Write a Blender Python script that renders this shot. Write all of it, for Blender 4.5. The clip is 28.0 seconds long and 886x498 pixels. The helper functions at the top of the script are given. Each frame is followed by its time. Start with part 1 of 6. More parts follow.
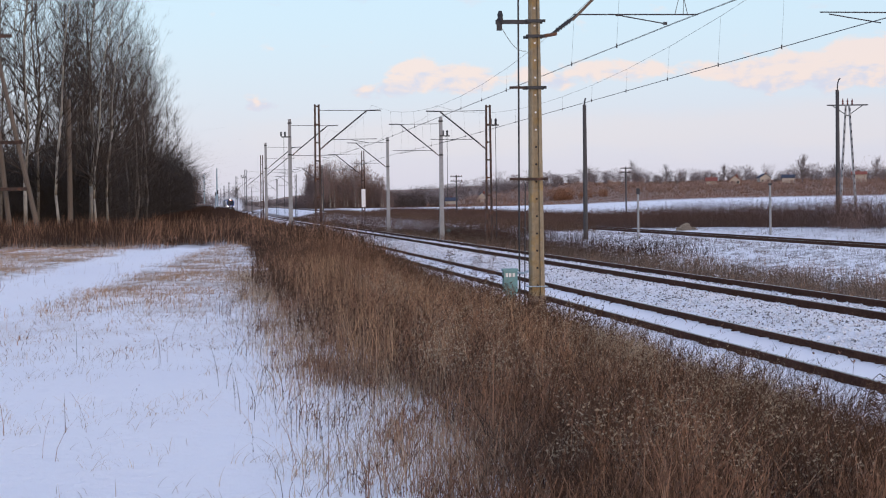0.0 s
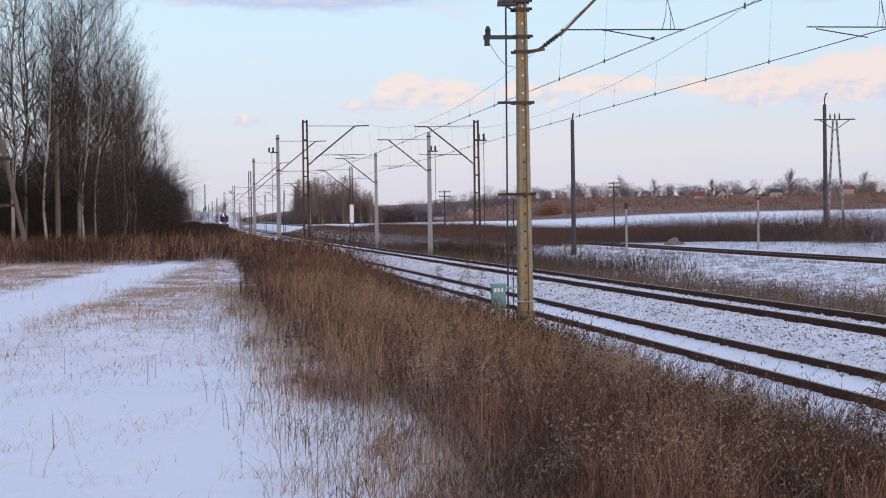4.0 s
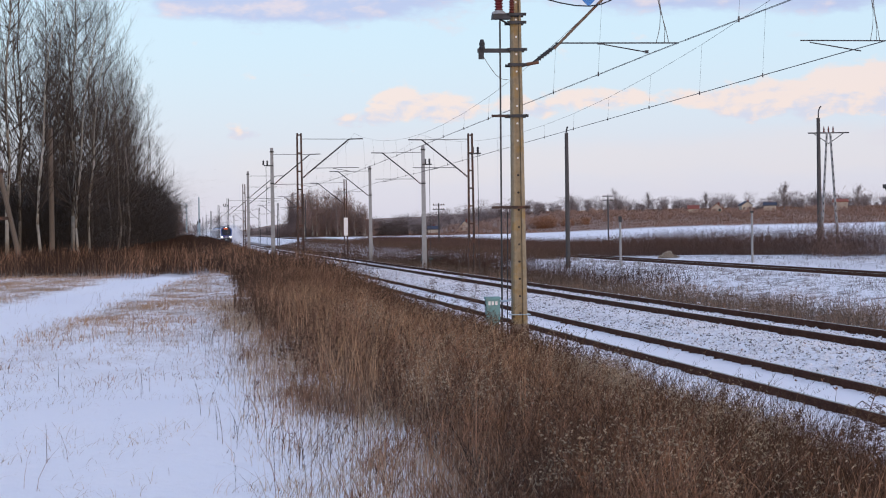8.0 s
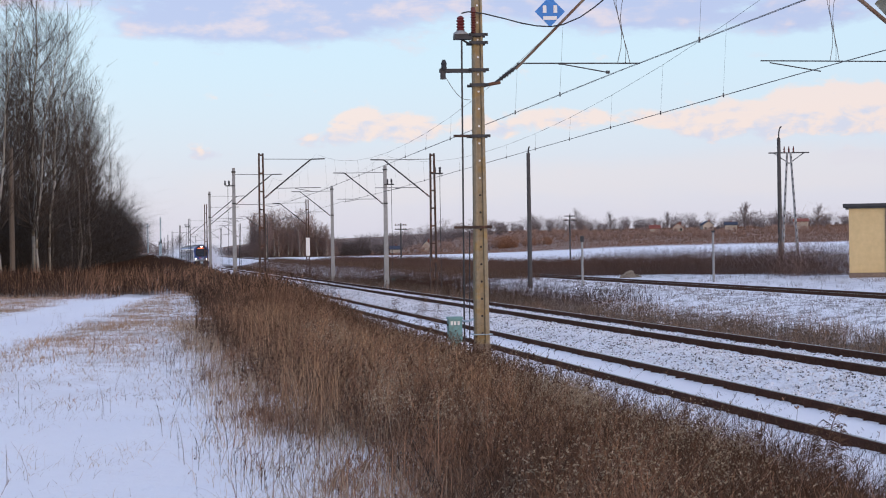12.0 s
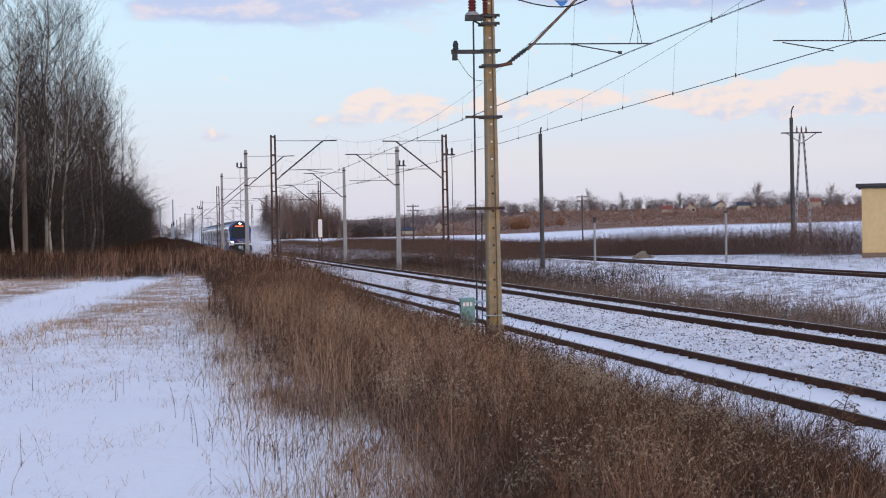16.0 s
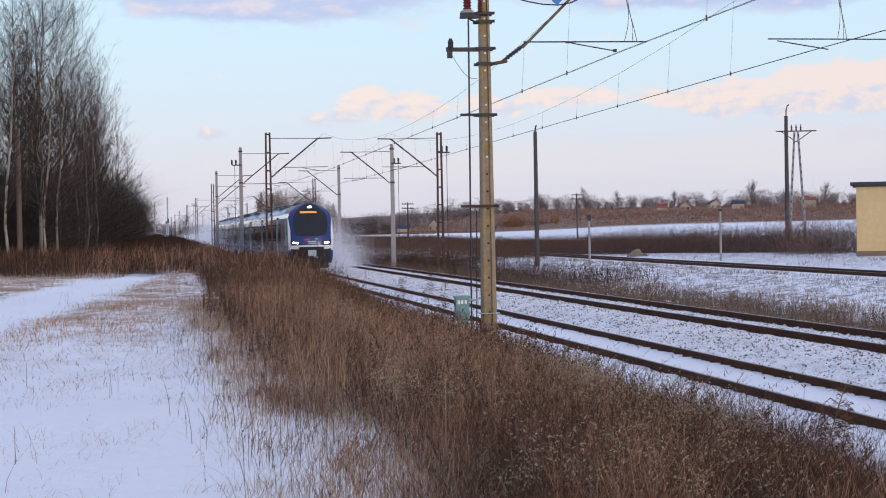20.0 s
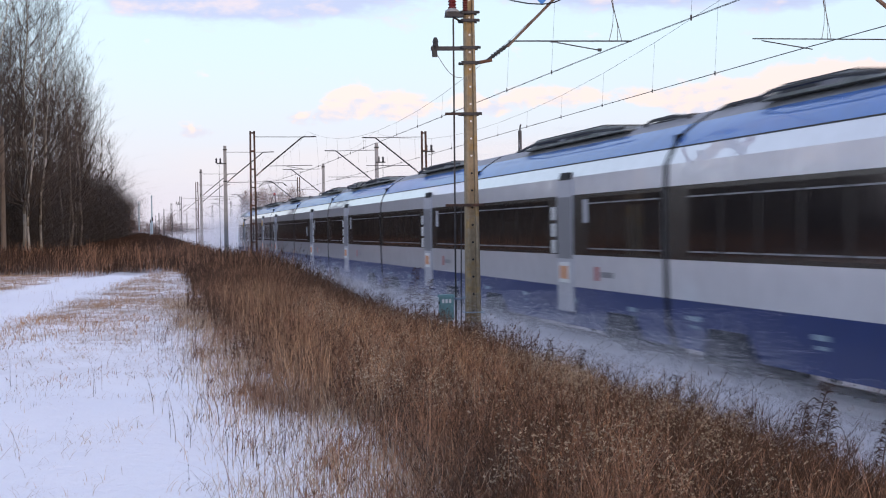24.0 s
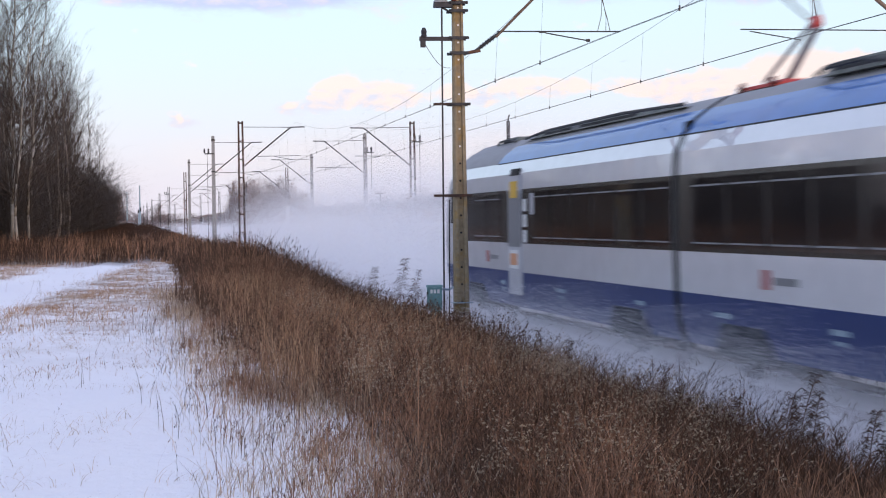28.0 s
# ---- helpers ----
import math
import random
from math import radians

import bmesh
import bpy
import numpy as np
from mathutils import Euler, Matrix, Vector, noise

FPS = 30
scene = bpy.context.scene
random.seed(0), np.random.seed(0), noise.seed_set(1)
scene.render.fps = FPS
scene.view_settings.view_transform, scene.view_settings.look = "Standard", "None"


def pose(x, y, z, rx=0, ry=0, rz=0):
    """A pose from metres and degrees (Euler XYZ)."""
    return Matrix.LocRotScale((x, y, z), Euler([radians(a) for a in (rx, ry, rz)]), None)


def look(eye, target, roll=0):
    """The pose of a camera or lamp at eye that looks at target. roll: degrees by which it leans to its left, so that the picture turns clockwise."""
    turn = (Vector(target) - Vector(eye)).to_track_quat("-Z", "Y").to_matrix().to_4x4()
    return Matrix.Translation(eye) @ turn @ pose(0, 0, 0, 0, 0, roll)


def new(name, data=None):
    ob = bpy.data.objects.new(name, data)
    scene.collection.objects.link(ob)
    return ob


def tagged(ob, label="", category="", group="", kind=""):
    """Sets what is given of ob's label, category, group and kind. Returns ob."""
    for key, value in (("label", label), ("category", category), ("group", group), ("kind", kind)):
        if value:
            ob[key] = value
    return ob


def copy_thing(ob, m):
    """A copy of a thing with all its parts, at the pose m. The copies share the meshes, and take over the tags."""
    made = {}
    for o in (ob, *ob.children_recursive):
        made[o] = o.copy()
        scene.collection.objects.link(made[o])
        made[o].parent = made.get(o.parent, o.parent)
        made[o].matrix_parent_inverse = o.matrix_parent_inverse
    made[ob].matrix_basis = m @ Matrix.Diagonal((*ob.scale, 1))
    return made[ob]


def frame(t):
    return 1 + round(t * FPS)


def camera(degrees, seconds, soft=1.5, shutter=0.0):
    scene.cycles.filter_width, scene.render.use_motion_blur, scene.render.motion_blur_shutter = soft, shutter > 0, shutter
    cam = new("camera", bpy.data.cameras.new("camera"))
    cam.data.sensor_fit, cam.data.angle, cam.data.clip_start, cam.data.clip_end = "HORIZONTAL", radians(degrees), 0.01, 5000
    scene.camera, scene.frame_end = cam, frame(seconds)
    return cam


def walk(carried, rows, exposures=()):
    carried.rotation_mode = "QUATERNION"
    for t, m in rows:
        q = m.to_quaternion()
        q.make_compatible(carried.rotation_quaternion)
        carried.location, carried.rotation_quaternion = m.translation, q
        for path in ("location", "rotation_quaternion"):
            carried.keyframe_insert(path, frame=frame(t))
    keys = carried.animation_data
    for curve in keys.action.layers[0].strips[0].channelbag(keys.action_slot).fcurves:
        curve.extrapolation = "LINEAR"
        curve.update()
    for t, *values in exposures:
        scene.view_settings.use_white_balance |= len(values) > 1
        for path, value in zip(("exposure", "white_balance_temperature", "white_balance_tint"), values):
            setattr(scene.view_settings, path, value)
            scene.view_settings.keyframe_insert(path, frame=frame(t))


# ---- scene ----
EYE = (0.0, 0.0, 2.2)
cam = camera(26.5, 28.0, soft=1.05, shutter=0.5)
PATH = [
    (0, 88.449, 0.701, 1.463), (0.5, 88.153, 0.711, 1.452), (1, 88.010, 0.778, 1.583), (1.5, 88.032, 0.809, 1.585),
    (2, 88.209, 0.884, 1.565), (2.5, 88.451, 0.787, 1.503), (3, 88.676, 0.682, 1.287), (3.5, 88.798, 0.768, 1.192),
    (5.5, 89.248, 0.974, 0.954), (6, 89.302, 0.912, 0.911), (6.5, 89.283, 0.884, 0.870), (7, 89.273, 0.900, 0.904),
    (7.5, 89.308, 0.898, 0.910), (8, 89.305, 0.830, 0.927), (8.5, 89.341, 0.717, 0.962), (9, 89.467, 0.744, 0.769),
    (9.5, 89.583, 0.802, 0.637), (10, 89.672, 0.766, 0.513), (10.5, 89.750, 0.839, 0.404), (11, 89.825, 0.877, 0.273),
    (11.5, 89.872, 0.894, 0.048), (12, 89.896, 0.910, -0.226), (12.5, 89.870, 0.868, -0.299), (14.5, 89.485, 1.085, 0.110),
    (15, 89.426, 1.029, 0.146), (15.5, 89.364, 0.969, 0.184), (16, 89.330, 1.085, 0.148), (16.5, 89.315, 0.994, 0.143),
    (17, 89.301, 0.904, 0.165), (17.5, 89.320, 0.942, 0.143), (18, 89.312, 0.986, 0.089), (18.5, 89.276, 0.919, 0.068),
    (19, 89.272, 0.976, 0.042), (19.5, 89.260, 0.994, 0.014), (20, 89.260, 1.000, -0.013), (20.5, 89.304, 0.882, -0.085),
    (21, 89.372, 0.884, -0.177), (21.5, 89.420, 0.879, -0.273), (23.5, 89.345, 0.847, -0.460), (24, 89.219, 0.889, -0.484),
    (24.5, 89.108, 0.967, -0.514), (25, 89.021, 1.103, -0.561), (25.5, 88.950, 0.985, -0.644), (26, 88.872, 0.852, -0.669),
    (26.5, 88.838, 0.891, -0.735), (27, 88.921, 0.888, -0.735), (27.5, 88.966, 0.880, -0.742), (28, 88.922, 0.859, -0.839),
   
]
# the clip's camera opens up a little once the train fills the picture
walk(cam, [(t, pose(*EYE, a, b, c)) for t, a, b, c in PATH], exposures=[(0, 0.21, 6500, 10), (21.5, 0.23, 6500, 10), (24.5, 0.44, 6680, 13), (28, 0.45, 6680, 13)])

# ---- world, sun, exposure ----
SUN_EL, SUN_AZ = radians(9), radians(152)      # low winter sun behind the camera, to its right
world = bpy.data.worlds.new("world")
scene.world = world
world.use_nodes = True
wn, wl = world.node_tree.nodes, world.node_tree.links
wn.clear()


def wnode(kind, **inputs):
    n = wn.new(kind)
    for k, v in inputs.items():
        n.inputs[k].default_value = v
    return n


def wmath(op, a, b=None, c=None):
    n = wn.new("ShaderNodeMath")
    n.operation = op
    for i, v in enumerate((a, b, c)):
        if v is None:
            continue
        if isinstance(v, (int, float)):
            n.inputs[i].default_value = v
        else:
            wl.new(v, n.inputs[i])
    return n.outputs[0]


def wmix(fac, a, b):
    n = wn.new("ShaderNodeMix")
    n.data_type = "RGBA"
    for i, v in ((0, fac), (6, a), (7, b)):
        if isinstance(v, (int, float)):
            n.inputs[i].default_value = v
        elif isinstance(v, tuple):
            n.inputs[i].default_value = (*v, 1)
        else:
            wl.new(v, n.inputs[i])
    return n.outputs[2]


def wrange(v, a, b, c=0.0, d=1.0):
    n = wn.new("ShaderNodeMapRange")
    n.interpolation_type = "SMOOTHSTEP"
    wl.new(v, n.inputs[0])
    for i, x in enumerate((a, b, c, d)):
        n.inputs[i + 1].default_value = x
    return n.outputs[0]


sky = wn.new("ShaderNodeTexSky")
sky.sky_type, sky.sun_disc = "NISHITA", False
sky.sun_elevation, sky.sun_rotation = SUN_EL, SUN_AZ
sky.air_density, sky.dust_density, sky.ozone_density = 1.0, 0.6, 1.4
bg_sky = wnode("ShaderNodeBackground", Strength=0.13)
wl.new(sky.outputs[0], bg_sky.inputs[0])
# thin high haze and evening clouds, the same all round
coord = wn.new("ShaderNodeTexCoord")
sep = wn.new("ShaderNodeSeparateXYZ")
wl.new(coord.outputs["Generated"], sep.inputs[0])
az = wmath("MULTIPLY", wmath("ARCTAN2", sep.outputs[0], sep.outputs[1]), 57.3)
el = wmath("MULTIPLY", wmath("ARCSINE", sep.outputs[2]), 57.3)


def cloud_noise(sx, sy, off, detail, rough):
    c = wn.new("ShaderNodeCombineXYZ")
    wl.new(wmath("MULTIPLY", az, sx), c.inputs[0])
    wl.new(wmath("MULTIPLY", el, sy), c.inputs[1])
    c.inputs[2].default_value = off
    n = wnode("ShaderNodeTexNoise", Scale=1.0, Detail=detail, Roughness=rough)
    wl.new(c.outputs[0], n.inputs[0])
    return n.outputs[0]


haze = wmix(wrange(el, 0.5, 6.5), (0.665, 0.68, 0.875), (0.63, 0.815, 1.0))
haze = wmix(wrange(el, 5.0, 40.0), haze, (0.53, 0.62, 0.96))


def wsum(vs):
    out = vs[0]
    for v in vs[1:]:
        out = wmath("ADD", out, v)
    return out


def bank(blobs):
    """Cloud banks: soft ovals in azimuth and elevation, in degrees, broken up by noise."""
    out = []
    for a0, e0, w, h, k in blobs:
        p = wmath("POWER", wmath("ABSOLUTE", wmath("DIVIDE", wmath("SUBTRACT", az, a0), w)), 2.0)
        q = wmath("POWER", wmath("ABSOLUTE", wmath("DIVIDE", wmath("SUBTRACT", el, e0), h)), 2.0)
        out.append(wmath("MULTIPLY", wmath("EXPONENT", wmath("MULTIPLY", wmath("ADD", p, q), -1.0)), k))
    return wsum(out)


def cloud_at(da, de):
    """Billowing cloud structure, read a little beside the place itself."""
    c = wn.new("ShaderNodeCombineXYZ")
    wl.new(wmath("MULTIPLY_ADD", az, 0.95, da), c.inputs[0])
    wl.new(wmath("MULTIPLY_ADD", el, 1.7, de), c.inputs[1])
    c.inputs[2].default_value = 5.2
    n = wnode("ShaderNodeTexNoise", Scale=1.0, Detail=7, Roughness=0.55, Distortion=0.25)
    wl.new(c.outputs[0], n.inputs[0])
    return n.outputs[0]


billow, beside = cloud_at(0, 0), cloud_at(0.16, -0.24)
curl = cloud_noise(0.35, 1.1, 2.7, 5, 0.6)
wild = cloud_noise(0.06, 0.16, 3.3, 5, 0.62)               # cloud all round the sky
low = wrange(wmath("ADD", bank([(-2.25, 3.80, 0.85, 0.50, 1.15), (-3.4, 3.30, 1.0, 0.30, 0.7), (-0.75, 3.55, 0.9, 0.42, 1.0), (3.9, 3.80, 2.6, 0.36, 0.75), (1.6, 3.5, 1.2, 0.3, 0.6),
                                (10.4, 3.75, 2.4, 0.62, 1.1), (12.3, 4.15, 1.5, 0.55, 1.0), (8.0, 3.50, 1.2, 0.42, 0.9), (14.2, 3.7, 1.8, 0.65, 1.0), (12.9, 2.45, 1.2, 0.26, 0.85),
                                (-6.9, 2.85, 0.7, 0.22, 0.8), (-30, 4, 9, 1.0, 0.8), (40, 4, 12, 1.2, 0.8)]), wmath("MULTIPLY", billow, 1.7)), 1.12, 1.50)
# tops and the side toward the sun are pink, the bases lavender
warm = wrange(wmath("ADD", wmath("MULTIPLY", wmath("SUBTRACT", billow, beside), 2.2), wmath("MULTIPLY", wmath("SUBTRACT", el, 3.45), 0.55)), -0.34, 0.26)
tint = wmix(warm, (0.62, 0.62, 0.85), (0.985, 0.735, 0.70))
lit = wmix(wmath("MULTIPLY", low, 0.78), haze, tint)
mist = wrange(wmath("ADD", bank([(3, 1.9, 14, 0.9, 0.6), (12, 2.2, 4, 0.7, 0.5)]), wmath("MULTIPLY", curl, 0.8)), 0.55, 1.1)
lit = wmix(wmath("MULTIPLY", mist, 0.8), lit, (0.72, 0.705, 0.85))
high = wrange(wmath("ADD", bank([(-6.8, 6.9, 3.2, 0.70, 1.1), (-3.4, 7.1, 3.2, 0.85, 1.25), (6.6, 6.9, 3.4, 0.65, 1.1), (11.2, 6.55, 2.0, 0.45, 0.8), (4.0, 7.4, 3, 0.5, 1.2), (15, 7.4, 5, 0.7, 0.9),
                                 (-14, 7.8, 5, 0.6, 0.8), (0, 8.2, 12, 0.6, 1.2)]), wmath("ADD", wmath("MULTIPLY", curl, 1.5), wmath("MULTIPLY", billow, 0.9))), 1.45, 2.05)
lit = wmix(wmath("MULTIPLY", high, 0.92), lit, wmix(wrange(wmath("ADD", wmath("MULTIPLY", curl, 0.6), wmath("MULTIPLY", billow, 0.5)), 0.52, 0.72), (0.47, 0.52, 0.84), (0.80, 0.66, 0.77)))
lit = wmix(wmath("MULTIPLY", wmath("MULTIPLY", wrange(wild, 0.5, 0.62), wrange(el, 8.5, 14.0)), 0.8), lit, (0.66, 0.66, 0.80))
bg_haze = wnode("ShaderNodeBackground", Strength=0.92)
wl.new(lit, bg_haze.inputs[0])
mix_sky = wnode("ShaderNodeMixShader", Fac=0.78)
wl.new(bg_sky.outputs[0], mix_sky.inputs[1])
wl.new(bg_haze.outputs[0], mix_sky.inputs[2])
wout = wn.new("ShaderNodeOutputWorld")
wl.new(mix_sky.outputs[0], wout.inputs[0])

sun = new("sun", bpy.data.lights.new("sun", "SUN"))
sun.data.energy, sun.data.angle, sun.data.color = 0.9, radians(10), (1.0, 0.72, 0.50)
sun_dir = Vector((math.sin(SUN_AZ) * math.cos(SUN_EL), math.cos(SUN_AZ) * math.cos(SUN_EL), math.sin(SUN_EL)))
sun.matrix_world = look(tuple(sun_dir * 300), (0, 0, 0))

# ---- materials ----


def material(name, base, rough=0.7, metal=0.0, vary=0.25, grain=8.0, coarse=0.6, bump=0.3, second=None, patch=(0.5, 0.65),
             island=0.0, piece=0.0, spec=0.3, emit=None, emit_strength=0.0, coat=0.0, stretch=(1, 1, 1), bump_dist=0.02):
    """Base colour with grain and coarse stains; second: a patch colour; island or piece: how far islands or objects differ."""
    m = bpy.data.materials.new(name)
    m.use_nodes = True
    n, l = m.node_tree.nodes, m.node_tree.links
    p = n["Principled BSDF"]
    p.inputs["Roughness"].default_value, p.inputs["Metallic"].default_value = rough, metal
    p.inputs["Specular IOR Level"].default_value = spec
    p.inputs["Coat Weight"].default_value = coat
    co = n.new("ShaderNodeTexCoord")
    mp = n.new("ShaderNodeMapping")
    mp.inputs["Scale"].default_value = stretch
    l.new(co.outputs["Object"], mp.inputs[0])

    def noise_tex(scale, detail=4, rough_=0.6):
        t = n.new("ShaderNodeTexNoise")
        t.inputs["Scale"].default_value, t.inputs["Detail"].default_value, t.inputs["Roughness"].default_value = scale, detail, rough_
        l.new(mp.outputs[0], t.inputs[0])
        return t.outputs[0]

    def mix(kind, fac, a, b):
        x = n.new("ShaderNodeMix")
        x.data_type, x.blend_type = "RGBA", kind
        for i, v in ((0, fac), (6, a), (7, b)):
            if isinstance(v, (int, float)):
                x.inputs[i].default_value = v
            elif isinstance(v, tuple):
                x.inputs[i].default_value = (*v, 1)
            else:
                l.new(v, x.inputs[i])
        return x.outputs[2]

    def ramp(v, a, b, c=0.0, d=1.0):
        r = n.new("ShaderNodeMapRange")
        l.new(v, r.inputs[0])
        for i, x in enumerate((a, b, c, d)):
            r.inputs[i + 1].default_value = x
        return r.outputs[0]

    fine, wide = noise_tex(grain), noise_tex(coarse, 3)
    col = tuple(base)
    if second:
        col = mix("MIX", ramp(noise_tex(coarse * 2.3, 5, 0.65), *patch), col, tuple(second))

    def shade(v, amount):
        c = n.new("ShaderNodeCombineColor")
        for i in range(3):
            l.new(ramp(v, 0.25, 0.75, 1 - amount, 1 + amount), c.inputs[i])
        return c.outputs[0]

    if vary:
        col = mix("MULTIPLY", 1.0, col, shade(fine, vary))
        col = mix("MULTIPLY", 1.0, col, shade(wide, vary * 0.7))
    if island:
        g = n.new("ShaderNodeNewGeometry")
        col = mix("MULTIPLY", 1.0, col, shade(ramp(g.outputs["Random Per Island"], 0, 1, 0.25, 0.75), island))
    if piece:
        g = n.new("ShaderNodeObjectInfo")
        col = mix("MULTIPLY", 1.0, col, shade(ramp(g.outputs["Random"], 0, 1, 0.25, 0.75), piece))
    if isinstance(col, tuple):
        p.inputs["Base Color"].default_value = (*col, 1)
    else:
        l.new(col, p.inputs["Base Color"])
    if bump:
        b = n.new("ShaderNodeBump")
        b.inputs["Strength"].default_value, b.inputs["Distance"].default_value = bump, bump_dist
        l.new(fine, b.inputs["Height"])
        l.new(b.outputs[0], p.inputs["Normal"])
    if emit:
        p.inputs["Emission Color"].default_value, p.inputs["Emission Strength"].default_value = (*emit, 1), emit_strength
    return m


M_CONCRETE = material("weathered_concrete", (0.30, 0.24, 0.16), 0.85, vary=0.22, grain=9, coarse=1.1, second=(0.36, 0.23, 0.08), patch=(0.50, 0.70))
M_CONCRETE_GREY = material("grey_concrete", (0.31, 0.31, 0.31), 0.85, vary=0.2, grain=7, coarse=0.8)
M_RUST = material("rusty_steel", (0.062, 0.040, 0.033), 0.75, vary=0.35, grain=12, coarse=1.5, second=(0.14, 0.06, 0.035), patch=(0.5, 0.7))
M_DARK_STEEL = material("dark_steel", (0.05, 0.05, 0.055), 0.6, 0.3, vary=0.3, grain=14)
M_STRUT = material("strut_paint", (0.20, 0.14, 0.10), 0.65, vary=0.3, grain=10, second=(0.13, 0.055, 0.03), patch=(0.48, 0.66))
M_RAIL = material("rail_rust", (0.080, 0.037, 0.024), 0.9, spec=0.1, vary=0.3, grain=9, coarse=0.7)
M_RAIL_TOP = material("rail_head", (0.30, 0.27, 0.25), 0.35, 0.8, vary=0.15, grain=20)
M_SNOWY = material("snowy_stone", (0.84, 0.83, 0.85), 0.8, vary=0.08, island=0.08, bump=0)
M_STONE = material("ballast_stone", (0.42, 0.40, 0.40), 0.9, vary=0.2, island=0.85, bump=0)
M_HEAP = material("tan_stone", (0.27, 0.21, 0.15), 0.9, vary=0.25, piece=0.3)
M_SLEEPER = material("sleeper_concrete", (0.30, 0.29, 0.28), 0.9, vary=0.2, piece=0.15)
M_WIRE = material("copper_wire", (0.10, 0.10, 0.105), 0.55, 0.4, vary=0.1, bump=0)
M_WOOD_POLE = material("grey_pole_wood", (0.15, 0.118, 0.095), 0.9, vary=0.25, grain=12, stretch=(6, 6, 0.6))
M_DARK_POLE = material("dark_pole", (0.075, 0.07, 0.07), 0.85, vary=0.3, grain=10)
M_PORCELAIN = material("brown_porcelain", (0.13, 0.035, 0.025), 0.25, vary=0.15, bump=0, spec=0.5)
M_RED_INS = material("red_arrester", (0.16, 0.03, 0.03), 0.5, vary=0.2)
M_TEAL = material("teal_box_paint", (0.17, 0.33, 0.34), 0.55, vary=0.22, grain=10, second=(0.22, 0.36, 0.35), patch=(0.5, 0.7))
M_SIGN_BLUE = material("sign_blue", (0.02, 0.20, 0.58), 0.45, vary=0.08, bump=0)
M_SIGN_WHITE = material("sign_white", (0.80, 0.80, 0.80), 0.5, vary=0.05, bump=0)
M_HUT = material("ochre_render", (0.62, 0.47, 0.25), 0.9, vary=0.08, grain=3, coarse=0.4, bump=0.1)
M_HUT_BASE = material("hut_plinth", (0.20, 0.15, 0.12), 0.9, vary=0.25)
M_HUT_ROOF = material("tar_roof", (0.055, 0.055, 0.06), 0.85, vary=0.25)
M_BARK = material("grey_bark", (0.17, 0.145, 0.12), 0.9, vary=0.3, grain=5, coarse=0.8, piece=0.3, stretch=(1, 1, 0.5))
M_BARK_BIRCH = material("pale_bark", (0.31, 0.28, 0.24), 0.9, vary=0.3, grain=5, coarse=0.8, second=(0.13, 0.105, 0.085), patch=(0.46, 0.62), piece=0.25, stretch=(1, 1, 0.5))
M_TWIG = material("bare_twigs", (0.066, 0.050, 0.041), 0.9, vary=0.1, island=0.35, bump=0)
M_TWIG_RED = material("reddish_twigs", (0.25, 0.150, 0.112), 0.9, vary=0.1, island=0.35, bump=0)
M_BUSH = material("brown_bush_twigs", (0.075, 0.056, 0.048), 0.95, vary=0.1, island=0.35, bump=0)
M_CONCRETE_STAINED = material("stained_concrete", (0.10, 0.085, 0.08), 0.9, vary=0.35, grain=6, coarse=0.9)
M_STRAW_TAN = material("tan_grass", (0.42, 0.270, 0.165), 0.9, vary=0.2, grain=1.5, coarse=0.3, island=0.45, bump=0)
M_COPSE = material("copse_twigs", (0.24, 0.165, 0.140), 0.95, vary=0.1, island=0.3, bump=0)
M_ORCHARD = material("orchard_twigs", (0.34, 0.225, 0.180), 0.95, vary=0.1, island=0.3, bump=0)
M_WILLOW = material("willow_twigs", (0.30, 0.150, 0.085), 0.95, vary=0.1, island=0.3, bump=0)
# distance haze is put into this paler, greyer twig colour
M_TWIG_HAZED = material("far_twigs", (0.20, 0.165, 0.165), 0.95, vary=0.1, island=0.3, bump=0)
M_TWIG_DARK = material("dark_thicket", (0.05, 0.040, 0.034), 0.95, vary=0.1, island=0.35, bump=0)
M_GRASS = material("dry_stems", (0.300, 0.172, 0.106), 0.9, vary=0.25, grain=0.9, coarse=0.25, island=0.65, bump=0)
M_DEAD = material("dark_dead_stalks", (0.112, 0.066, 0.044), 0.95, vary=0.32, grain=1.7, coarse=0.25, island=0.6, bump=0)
M_DOOR = material("door_grey", (0.50, 0.50, 0.54), 0.45, vary=0.08, bump=0, spec=0.4)
M_RUSSET = material("russet_grass", (0.295, 0.162, 0.100), 0.9, vary=0.2, grain=0.9, coarse=0.25, island=0.5, bump=0)
M_GRASS_PALE = material("straw_grass", (0.44, 0.335, 0.235), 0.9, vary=0.18, grain=0.9, coarse=0.25, island=0.4, bump=0)
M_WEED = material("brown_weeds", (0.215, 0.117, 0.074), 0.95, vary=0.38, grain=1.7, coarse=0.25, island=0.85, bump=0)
M_FLUFF = material("seed_fluff", (0.44, 0.36, 0.27), 0.95, vary=0.15, island=0.35, bump=0)
M_DITCH = material("ditch_growth", (0.165, 0.122, 0.095), 0.95, vary=0.3, grain=0.8, coarse=0.2, island=0.5, bump=0)
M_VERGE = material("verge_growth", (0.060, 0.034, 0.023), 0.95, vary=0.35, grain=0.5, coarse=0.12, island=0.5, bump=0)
# low stalks coloured very dark to give the shade deep among the stems
M_THATCH_SHADE = material("dark_thatch", (0.050, 0.034, 0.026), 0.95, vary=0.3, grain=1.7, coarse=0.25, island=0.5, bump=0)
M_BELT = material("rusty_reed_belt", (0.215, 0.112, 0.072), 0.95, vary=0.3, grain=0.05, coarse=0.012, island=0.4, bump=0)
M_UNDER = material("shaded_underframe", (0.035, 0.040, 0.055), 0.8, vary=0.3)
